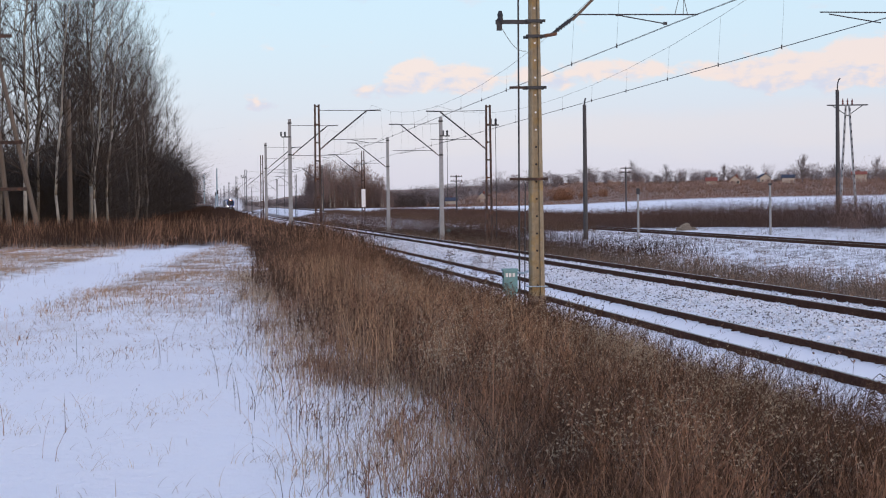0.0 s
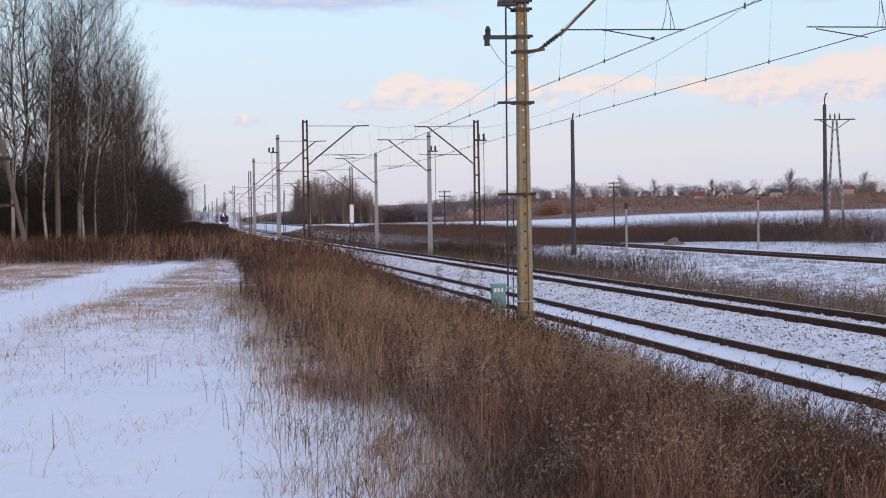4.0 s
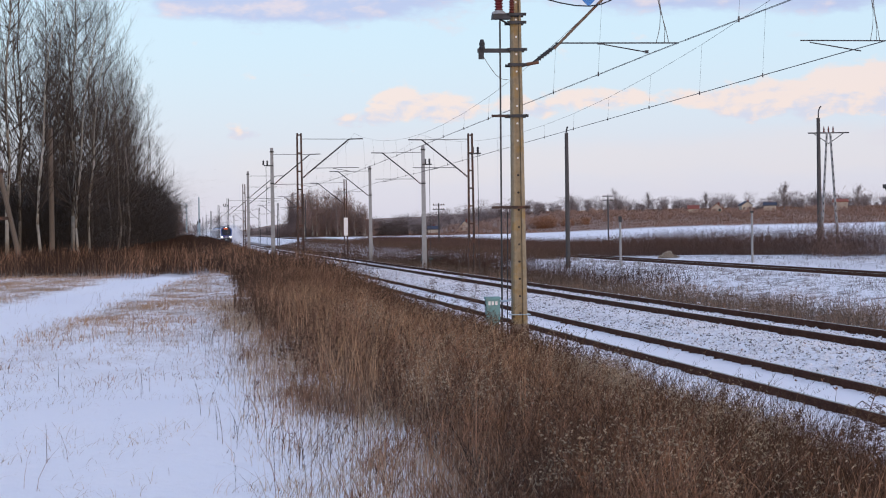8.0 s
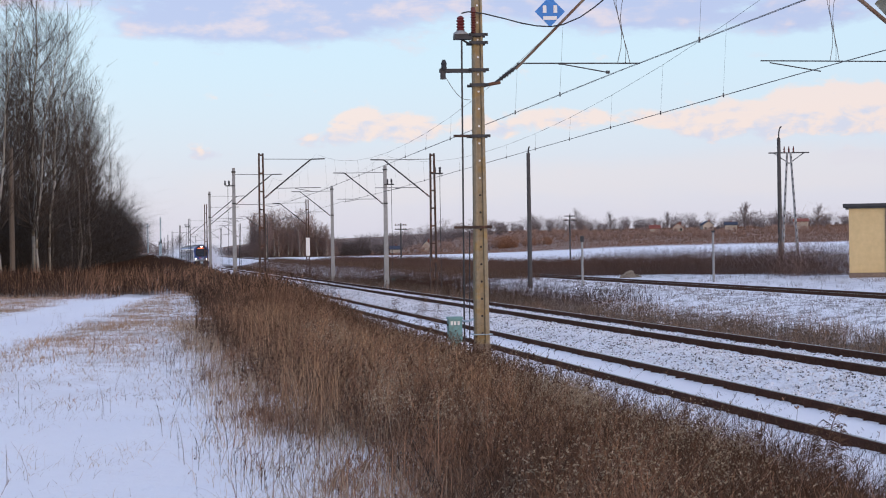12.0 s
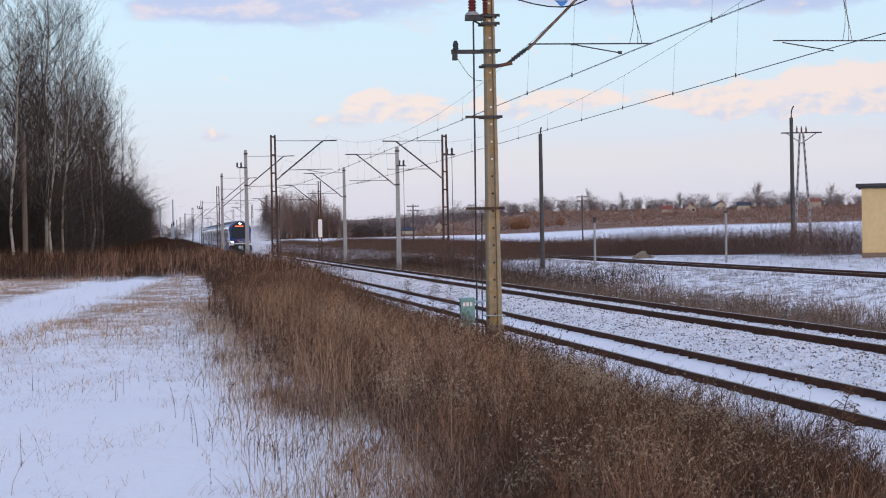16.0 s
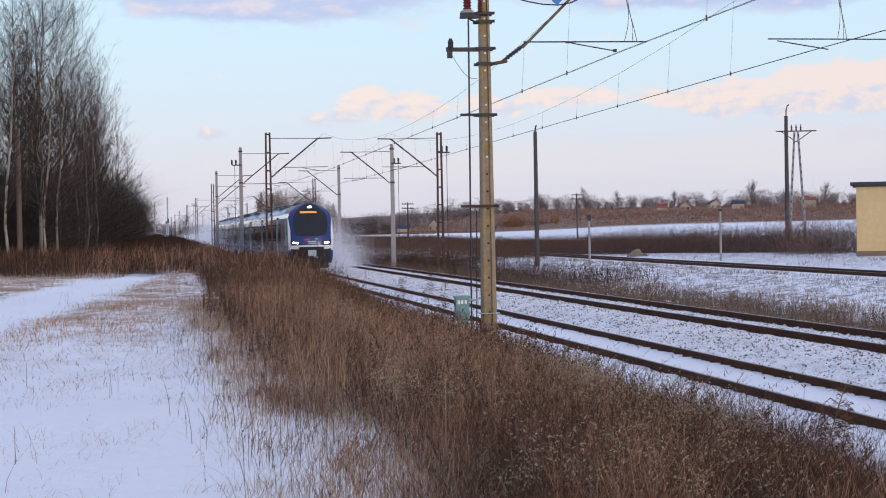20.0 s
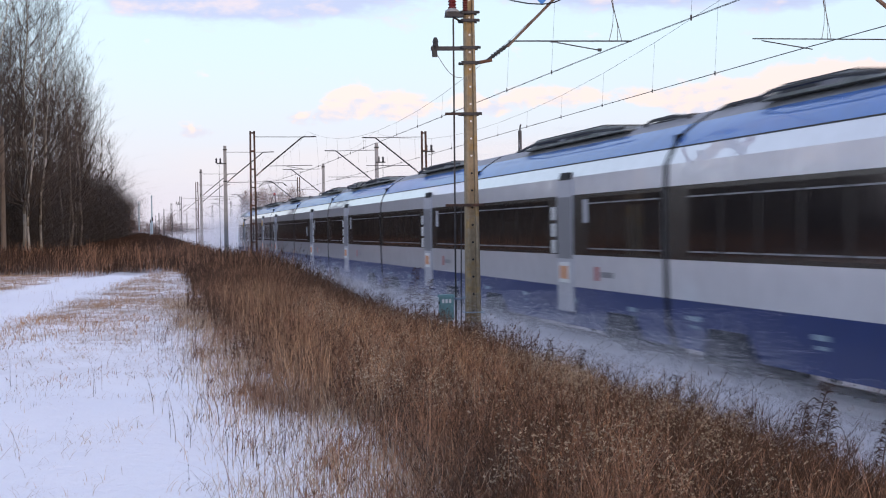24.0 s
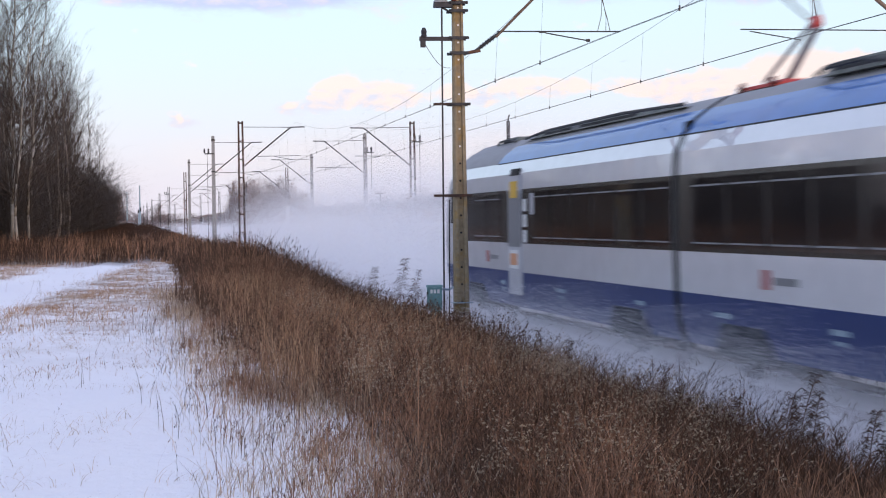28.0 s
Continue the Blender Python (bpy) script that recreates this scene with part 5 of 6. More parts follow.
def timber_frame(x, y):
    """An old timber line frame at the wood's edge: two raking legs and three crossbeams."""
    g0 = ground_at(x, y) - 0.2
    ob = thing("timber_line_frame", pose(x, y, g0), "leaning grey timber line frame with rusty crossbeams", "pylon")
    for a, b in (((2.55, 0, 0), (-0.1, 0, 12.2)), ((0.6, 1.5, 0), (-0.3, 0.4, 12.0)), ((-2.6, 0, 0), (-0.5, 0, 12.2))):
        part("leg", Geo().bar(a, b, 0.15, 0.10, 8), M_WOOD_POLE, ob)
    for z, w in ((10.7, 2.6), (5.05, 3.5), (2.55, 3.9)):
        part("crossbeam", Geo().box((0, -0.22, z), (w, 0.14, 0.18)), M_RUST, ob, "rusty crossbeam")


timber_frame(-26.7, 100)

# ---- the ochre hut ----


def hut():
    x, y = 25.3, 115
    yaw = math.degrees(math.atan2(-x, y))
    g0 = ground_at(x, y) - 0.25
    m = pose(x, y, g0, 0, 0, yaw)
    ob = thing("railway_hut", m, "ochre rendered railway hut with a flat tarred roof", "hut")
    w, d, h = 5.2, 4.0, 4.6
    wall = part("wall", Geo().box((w / 2, d / 2, 0.55 + (h - 0.55) / 2), (w, d, h - 0.55)), M_HUT, ob)
    part("plinth", Geo().box((w / 2, d / 2, 0.28), (w + 0.08, d + 0.08, 0.56)), M_HUT_BASE, ob, "dark plinth")
    part("roof", Geo().box((w / 2, d / 2, h + 0.09), (w + 0.7, d + 0.7, 0.18)).box((w / 2, d / 2, h - 0.05), (w + 0.4, d + 0.4, 0.12)), M_HUT_ROOF, ob)
    for z in (1.0, 1.7, 2.5):
        part("wall_hook", Geo().box((2.28, -0.03, z), (0.06, 0.06, 0.12)), M_DARK_STEEL, wall)
    part("downpipe", Geo().bar((2.2, -0.06, 0.3), (2.2, -0.06, h - 0.1), 0.03), M_HUT_BASE, ob)


hut()

# ---- dry plants ----


def stem_arrays(r, base, h, width, lean, wind=(0.3, 0.0), segs=3, yaw_spread=1.2):
    """Bent tapering blades; returns corners and faces."""
    n = len(base)
    yaw = r.normal(0, yaw_spread, n)
    wd = np.stack([np.cos(yaw), np.sin(yaw), np.zeros(n)], 1)
    la = r.uniform(0, 6.283, n)
    ld = np.stack([np.cos(la) + wind[0], np.sin(la) + wind[1], np.zeros(n)], 1) * (lean * h * np.abs(r.normal(0.7, 0.5, n)))[:, None]
    ts = np.linspace(0, 1, segs + 1)
    rows = []
    for t in ts:
        c = base + ld * t * t
        c = c + np.stack([np.zeros(n), np.zeros(n), h * (t - 0.25 * lean * t * t)], 1)
        w = (width * (1 - 0.75 * t))[:, None] * wd * 0.5
        rows += [c - w, c + w]
    v = np.stack(rows, 1)                                   # n, 2 (segs + 1), 3
    k = 2 * (segs + 1)
    o = np.arange(n)[:, None] * k
    f = np.concatenate([o + np.array([[2 * i, 2 * i + 1, 2 * i + 3, 2 * i + 2]]) for i in range(segs)], 1).reshape(-1, 4)
    return v.reshape(-1, 3), f, v


def plant_field(name, seed, us, h, width, lean, mat, label, heads=0, head_len=0.15, head_mat=None, head_width=0.012, category="dry grass", head_from=0.55, head_spread=0.0, segs=3):
    r = np.random.RandomState(seed)
    u, s = us
    n = len(u)
    z = ground_z(u, s)
    base = np.stack([u * DY + s * DX, -u * DX + s * DY, z - 0.03], 1)
    hh = h(u, s, r) if callable(h) else np.full(n, h)
    v, f, vv = stem_arrays(r, base, hh, np.full(n, 1.0) * width, lean, segs=segs)
    ob = tagged(new(name, raw_mesh(name, v, f, mat)), label, category, kind="stuff")
    if heads:
        mid = (vv[:, 0::2] + vv[:, 1::2]) / 2                # centre line of each stem
        vs, fs, off = [], [], 0
        t = r.uniform(head_from, 1.0, (n, heads)) * segs
        i0 = np.minimum(t.astype(int), segs - 1)
        fr = (t - i0)[..., None]
        idx = np.arange(n)[:, None]
        p = mid[idx, i0] * (1 - fr) + mid[idx, i0 + 1] * fr
        p = p.reshape(-1, 3)
        if head_spread:
            p = p + r.normal(0, head_spread, p.shape) * (1.15 - t.reshape(-1, 1) / segs)
        ln = head_len * r.uniform(0.4, 1.2, len(p)) * (1.3 - 0.8 * (t.reshape(-1) / segs - head_from) / (1 - head_from))
        a = r.uniform(0, 6.283, len(p))
        tip = p + np.stack([np.cos(a) * ln * 0.6, np.sin(a) * ln * 0.6, ln * 0.75], 1)
        wv = np.stack([-np.sin(a), np.cos(a), np.zeros(len(p))], 1) * head_width
        wv[:, 0] += head_width * 0.6
        if head_width < 0.005:
            q, tri = np.stack([p - wv * 0.6, p + wv * 0.6, tip], 1).reshape(-1, 3), np.arange(3 * len(p)).reshape(-1, 3)
        else:
            q = np.stack([p, (p + tip) / 2 + wv, tip, (p + tip) / 2 - wv], 1).reshape(-1, 3)
            tri = np.arange(4 * len(p)).reshape(-1, 4)
        hd = new(name + "_seed_heads", raw_mesh(name + "_seed_heads", q, tri, head_mat or mat))
        hd.parent = ob
    return ob


def scatter(seed, n, u0, u1, s0, s1, power=1.0, clump=0.0, keep=None):
    """Random places; power above 1 crowds them toward s0; clump gathers them in patches."""
    r = np.random.RandomState(seed)
    u, s = r.uniform(u0, u1, n), s0 + (s1 - s0) * r.uniform(0, 1, n) ** power
    if clump:
        m = ripple(u, s, seed + 7, clump) + r.normal(0, 0.35, n) > 0
        u, s = u[m], s[m]
    if keep is not None:
        m = keep(u, s, r)
        u, s = u[m], s[m]
    return u, s


def tufts(seed, n, k, spread, *span, **kw):
    """Clumps of k blades."""
    u, s = scatter(seed, n, *span, **kw)
    r = np.random.RandomState(seed + 500)
    m = r.poisson(k, len(u)) + 1
    u, s = np.repeat(u, m), np.repeat(s, m)
    return u + r.normal(0, spread, len(u)), s + r.normal(0, spread * 1.6, len(u))


def edge(u, s, r):
    """The ragged edge of the bank's growth toward the snow field."""
    lim = 0.75 + 0.35 * ripple(u * 0, s, 21, 6.0) + r.exponential(0.35, len(u)) * 0.9 + 0.9 * np.exp(-((s - 14.2) / 1.7) ** 2) + 0.45 * np.exp(-((s - 25.0) / 2.0) ** 2) + 0.7 * sstep(36, 48, s) * (1 - sstep(64, 72, s))
    return u > lim


def bank_h(u, s, r):
    cap = np.clip(1.98 - 0.28 * u - ground_z(u, s), 0.2, 0.9)
    h = np.minimum(cap, 0.30 + 0.45 * sstep(0.9, 2.6, u)) * (1 + 0.35 * sstep(62, 95, s) * sstep(1.2, 3.0, u)) * (1 - 0.45 * sstep(72, 92, s) * (1 - sstep(1.0, 2.6, u)))
    h = h + 0.75 * np.exp(-((s - 62) / 18) ** 2) * np.exp(-((u - 4.1) / 1.3) ** 2)
    return h * (0.35 + 0.65 * r.beta(2, 2, len(u))) * (1 + 0.22 * ripple(u, s, 31, 3.0) + 0.42 * ripple(u, s, 32, 0.8))


def kind_of(u, s, r):
    """Which growth holds a patch of the bank: 0 dark branching weeds, 1 brown weeds, 2 tan grass, 3 russet grass."""
    x, y = u * 1.7 + r.normal(0, 0.06, len(u)), s * 0.62 + r.normal(0, 0.06, len(u))
    f = np.stack([ripple(x, y, 80, 1.9) + 0.55 * sstep(2.6, 4.4, u) + 0.9 * sstep(2.2, 3.2, u) * sstep(21, 14, s) + 0.05 + 0.45 * sstep(25, 31, s) * (1 - sstep(2.0, 2.8, u)), ripple(x, y, 81, 1.7) + 0.15,
                  ripple(x, y, 82, 1.6) + 0.30 - 0.9 * sstep(2.9, 4.2, u) - 0.3 * sstep(34, 44, s), ripple(x, y, 83, 1.8) + 0.1 - 0.5 * sstep(3.4, 5.0, u)])
    return np.argmax(f, 0)


def patch_of(*kinds):
    """Places inside the bank's ragged edge where one of these kinds grows, with a few strays."""
    return lambda u, s, r: edge(u, s, r) & (np.isin(kind_of(u, s, r), kinds) | (r.uniform(0, 1, len(u)) < 0.10))


plant_field("bank_stems", 11, tufts(11, 6800, 9, 0.07, 0.5, 7.3, 8, 62, power=1.5, keep=patch_of(1, 3)), bank_h, 0.0055, 0.45, M_WEED,
            "tall brown dead weeds along the railway bank", heads=13, head_len=0.055, head_width=0.003)
plant_field("bank_thatch", 10, scatter(10, 66000, 1.7, 7.3, 8, 62, 1.4, keep=edge), lambda u, s, r: bank_h(u, s, r) * 0.70, 0.007, 0.8, M_THATCH_SHADE, "matted stalks low on the bank, shade put into their colour")
plant_field("bank_grass", 12, tufts(12, 5200, 10, 0.08, 0.2, 4.6, 8, 62, power=1.4, keep=patch_of(2, 3)), lambda u, s, r: bank_h(u, s, r) * 1.10, 0.0052, 0.42, M_GRASS, "reddish brown dry grass on the railway bank", heads=2, head_len=0.07, head_width=0.002)
plant_field("pale_grass", 13, scatter(13, 9000, -0.4, 3.6, 9, 60, 1.3, 1.8, keep=edge), lambda u, s, r: 0.40 * r.uniform(0.4, 1.2, len(u)), 0.007, 0.6, M_GRASS_PALE,
            "straw coloured grass at the edge of the snow")
plant_field("fluffy_weeds", 14, tufts(14, 230, 7, 0.10, 1.9, 5.9, 8.5, 27, clump=1.3), lambda u, s, r: bank_h(u, s, r) * 0.75 + 0.24, 0.005, 0.40, M_WEED,
            "dead goldenrod with pale seed plumes", heads=46, head_len=0.022, head_mat=M_FLUFF, head_width=0.0050, head_from=0.66, head_spread=0.16)
plant_field("branching_weeds", 48, tufts(48, 3800, 4, 0.12, 1.6, 7.1, 8.5, 48, power=1.35, keep=patch_of(0, 1)), lambda u, s, r: bank_h(u, s, r) * 1.0 + 0.10, 0.006, 0.7, M_DEAD,
            "dark branching dead weeds on the bank", heads=40, head_len=0.11, head_width=0.0024, head_from=0.22)
plant_field("tall_plumes", 41, tufts(41, 190, 5, 0.14, 5.2, 7.0, 9.5, 40, power=1.2, clump=1.8), lambda u, s, r: 1.05 * r.uniform(0.55, 1.2, len(u)), 0.006, 0.55, M_DEAD,
            "taller dead weeds with drooping plumes", heads=110, head_len=0.085, head_width=0.0022, head_from=0.40)
plant_field("tan_stands", 60, tufts(60, 900, 12, 0.10, 1.3, 3.6, 13, 36, keep=patch_of(2)), lambda u, s, r: 0.82 * r.uniform(0.35, 1.1, len(u)) * np.clip(1.3 - 0.15 * u, 0.5, 1), 0.0048, 0.34, M_STRAW_TAN,
            "stands of upright tan grass", heads=3, head_len=0.05, head_width=0.0018, head_from=0.7)
plant_field("leafy_weeds", 61, tufts(61, 1900, 6, 0.12, 0.9, 4.2, 18, 64, keep=patch_of(0)), lambda u, s, r: 0.66 * r.uniform(0.5, 1.15, len(u)), 0.006, 0.35, M_DEAD,
            "dark weeds with shrivelled leaves and seed heads", heads=24, head_len=0.038, head_width=0.0075, head_from=0.25)
plant_field("edge_leafy_weeds", 62, tufts(62, 75, 5, 0.12, 0.3, 1.5, 12, 34, clump=1.6), lambda u, s, r: 0.42 * r.uniform(0.5, 1.2, len(u)), 0.005, 0.35, M_DEAD,
            "dark shrivelled weeds over the snow at the bank's edge", heads=16, head_len=0.028, head_width=0.0045, head_from=0.3)
plant_field("long_stalks", 42, scatter(42, 800, 1.2, 6.8, 8.5, 50, 1.3), lambda u, s, r: bank_h(u, s, r) * 1.05 + 0.06, 0.0045, 0.45, M_GRASS_PALE, "long bent straw stalks above the weeds")
plant_field("snow_strip_stubble", 49, tufts(49, 900, 6, 0.12, 6.9, 8.5, 16, 60, power=1.2), lambda u, s, r: 0.24 * r.uniform(0.3, 1.4, len(u)), 0.005, 0.6, M_DEAD, "short stubble in the snow beside the rail")
plant_field("wood_end_bank", 50, scatter(50, 16000, -4.5, 1.0, 116, 330, 1.2), lambda u, s, r: r.uniform(0.3, 1.1, len(u)), 0.02, 0.4, M_VERGE, "dark brown growth on the bank past the wood", heads=3, head_len=0.2, head_width=0.010, segs=1)
plant_field("path_stubble", 52, tufts(52, 700, 7, 0.12, -12, 1.0, 14, 66, power=0.9), lambda u, s, r: 0.10 * r.uniform(0.3, 1.5, len(u)), 0.004, 0.9, M_GRASS_PALE, "sparse straw on the snowy path")
plant_field("seed_specks", 43, scatter(43, 4200, 1.6, 7.2, 10, 44, 1.2, 1.4), lambda u, s, r: bank_h(u, s, r) * 0.97, 0.005, 0.35, M_WEED, "weeds with small pale seed heads", heads=4,
            head_len=0.022, head_mat=M_FLUFF, head_width=0.0055, head_from=0.7, head_spread=0.10)
plant_field("tall_russet_grass", 45, tufts(45, 1500, 12, 0.12, 1.4, 3.9, 14, 42, keep=patch_of(3)), lambda u, s, r: 0.72 * r.uniform(0.4, 1.1, len(u)) * np.clip(1.25 - 0.13 * u, 0.5, 1), 0.0055, 0.34, M_RUSSET,
            "upright russet grass on the bank")
plant_field("edge_straw", 46, tufts(46, 1700, 14, 0.15, 0.6, 2.4, 10, 40, clump=1.6), lambda u, s, r: 0.30 * r.uniform(0.3, 1.3, len(u)), 0.0046, 1.0, M_GRASS_PALE, "thin matted straw over the snow at the bank's edge")
plant_field("edge_weeds", 54, tufts(54, 230, 7, 0.08, 0.5, 2.3, 9, 40, clump=1.8), lambda u, s, r: 0.36 * r.uniform(0.3, 1.3, len(u)), 0.005, 0.6, M_WEED, "dark weeds at the edge of the snow", heads=7, head_len=0.04, head_width=0.003)
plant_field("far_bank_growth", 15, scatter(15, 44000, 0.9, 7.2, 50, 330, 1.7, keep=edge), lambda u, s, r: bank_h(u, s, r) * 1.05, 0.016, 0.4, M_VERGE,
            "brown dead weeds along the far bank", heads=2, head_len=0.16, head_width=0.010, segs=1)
plant_field("far_bank_grass", 16, scatter(16, 34000, 0.9, 6.2, 46, 110, 1.5, 3.0, keep=edge), lambda u, s, r: bank_h(u, s, r), 0.015, 0.35, M_GRASS, "reddish dry grass on the far bank", segs=1)
plant_field("verge_grass", 17, scatter(17, 52000, -34, 3, 67, 122, 1.0, keep=lambda u, s, r: s > 69 + 3 * ripple(u, s * 0, 35, 9)), lambda u, s, r: r.uniform(0.4, 1.2, len(u)) * (0.62 + 0.3 * ripple(u, s, 33, 7)) * (1 - 0.4 * sstep(-5, 0, u)), 0.014, 0.4, M_VERGE,
            "tall brown grass in front of the wood", heads=2, head_len=0.16, head_width=0.010, segs=1)
plant_field("verge_russet", 53, tufts(53, 420, 16, 0.25, -34, 4, 66, 112, clump=3.0), lambda u, s, r: r.uniform(0.5, 1.35, len(u)), 0.012, 0.35, M_RUSSET, "taller russet grass tufts in front of the wood")
plant_field("verge_tufts", 18, scatter(18, 7000, -34, 3, 67, 116, 1.0, 4.0), lambda u, s, r: r.uniform(0.4, 1.0, len(u)), 0.012, 0.5, M_GRASS, "pale dry grass tufts in front of the wood")
off_path = lambda u, s, r: np.abs(u + 6.35 - 0.08 * s) > 1.5
plant_field("field_stubble", 19, tufts(19, 2400, 9, 0.10, -9, 1.6, 10, 40, power=0.9, clump=3.0, keep=off_path), lambda u, s, r: 0.11 * r.uniform(0.3, 1.6, len(u)), 0.0042, 1.1, M_GRASS_PALE,
            "thin straw poking through the snow")
plant_field("field_tufts", 29, tufts(29, 4400, 26, 0.26, -26, 1.7, 24, 72, power=0.8, clump=6.0, keep=off_path), lambda u, s, r: 0.10 * r.uniform(0.3, 1.6, len(u)), 0.0085, 1.2, M_STRAW_TAN,
            "matted brown straw in the snow field", segs=2)
plant_field("field_straw", 30, tufts(30, 3800, 24, 0.26, -26, 1.7, 20, 70, power=0.85, clump=4.0, keep=off_path), lambda u, s, r: 0.10 * r.uniform(0.3, 1.6, len(u)), 0.0085, 1.2, M_GRASS,
            "matted pale straw in the snow field", segs=2)
plant_field("field_mats", 63, tufts(63, 6500, 26, 0.30, -22, 1.9, 27, 68, power=0.9, keep=lambda u, s, r: off_path(u, s, r) & (ripple(u * 0.45, s, 91, 1.5) + 0.7 * ripple(u, s, 92, 0.7) > 0.30)),
            lambda u, s, r: 0.16 * r.uniform(0.3, 1.5, len(u)), 0.011, 1.0, M_STRAW_TAN, "bands of matted brown straw across the snow field", segs=2)
plant_field("field_weeds", 20, scatter(20, 200, -8, 1.0, 12, 46, 1.0), lambda u, s, r: 0.30 * r.uniform(0.5, 1.4, len(u)), 0.006, 0.35, M_WEED,
            "single dead weeds standing in the snow", heads=6, head_len=0.05, head_width=0.0025)
plant_field("trackside_weeds", 23, tufts(23, 850, 9, 0.17, 6.2, 8.0, 13, 50, power=1.2, clump=2.2), lambda u, s, r: 0.50 * r.uniform(0.3, 1.25, len(u)) * (1 - 0.5 * sstep(6.9, 8.2, u)), 0.0055, 0.4, M_DEAD,
            "thin dark dead stalks in the snow beside the track", heads=14, head_len=0.05, head_width=0.0016, head_from=0.4)
plant_field("track_weeds", 24, scatter(24, 260, 9.2, 12.6, 15, 110, 1.2, 3.0), lambda u, s, r: 0.25 * r.uniform(0.3, 1.2, len(u)), 0.008, 0.7, M_WEED, "a few dead weeds between the rails", heads=3, head_len=0.08)
plant_field("ditch_weeds", 25, tufts(25, 3800, 8, 0.22, 15.8, 22.0, 24, 170, power=1.2, clump=2.2), lambda u, s, r: r.uniform(0.3, 1.0, len(u)) * (0.85 - 0.35 * sstep(18.5, 21.5, u)), 0.011, 0.4, M_DITCH,
            "grey brown weeds in the ditch", heads=5, head_len=0.11, head_width=0.005)
plant_field("ditch_thicket", 56, scatter(56, 15000, 16.2, 23.5, 84, 170, 1.0, 6.0), lambda u, s, r: r.uniform(0.4, 1.2, len(u)), 0.015, 0.45, M_VERGE, "dark brown weeds filling the ditch", heads=3, head_len=0.15, head_width=0.008, segs=1)
plant_field("ditch_straw", 47, tufts(47, 2600, 8, 0.25, 15.8, 23.0, 24, 150, power=1.2, clump=2.8), lambda u, s, r: r.uniform(0.2, 0.6, len(u)), 0.010, 0.5, M_GRASS, "pale brown grass tufts in the ditch")
plant_field("far_slope_weeds", 44, scatter(44, 50000, 16.2, 29.2, 138, 420, 1.3), lambda u, s, r: r.uniform(0.25, 0.8, len(u)), 0.018, 0.4, M_DEAD, "brown weeds covering the far slope", heads=2, head_len=0.16, head_width=0.010, segs=1)
plant_field("slope_straw", 26, tufts(26, 9000, 7, 0.16, 19.5, 29, 38, 150, clump=2.4), lambda u, s, r: 0.22 * r.uniform(0.3, 1.4, len(u)), 0.011, 0.7, M_DITCH, "straw on the snowy slope below the side track", segs=1)
plant_field("hedge_weeds", 27, scatter(27, 110000, 36, 50, 80, 420, 1.3, keep=lambda u, s, r: (u > 35 + 6.5 * sstep(158, 122, s) + r.exponential(0.4, len(u))) & ((s > 119) | (u < 41.5))), lambda u, s, r: r.uniform(0.35, 1.25, len(u)) * (1.5 + 0.65 * sstep(215, 140, s) + 0.45 * ripple(u, s, 55, 12) + 0.25 * ripple(u, s, 57, 4)), 0.013, 0.8, M_REED,
            "dark rusty brown thicket of dead weeds beyond the side track", heads=4, head_len=0.24, head_width=0.008, segs=1)
plant_field("hut_stubble", 63, tufts(63, 900, 7, 0.2, 33.5, 44, 72, 124, clump=2.0), lambda u, s, r: 0.22 * r.uniform(0.3, 1.5, len(u)), 0.012, 0.7, M_DITCH, "brown stubble in the snow before the hut")
plant_field("reed_belt", 28, scatter(28, 110000, 60, 560, 785, 1180, 1.0), lambda u, s, r: r.uniform(0.3, 1.1, len(u)) * (1.2 + 0.6 * ripple(u, s, 56, 40)), 0.16, 0.6, M_BELT, "rusty reed belt beyond the snow field", segs=1)

# single tall weeds on the crest: across, along, height of the tip
CREST_WEEDS = [(6.3, 27.0, 0.36), (6.5, 22.5, 0.33), (6.0, 16.5, 0.74), (6.2, 16.6, 0.55), (5.9, 16.6, 0.54), (6.0, 14.8, 0.56), (6.0, 18.3, 0.33), (6.4, 49.8, 0.88), (6.7, 46.6, 1.20),
               (6.6, 43.8, 0.99), (6.2, 28.3, 0.44), (6.1, 20.6, 0.28), (5.8, 13.9, 0.50)]


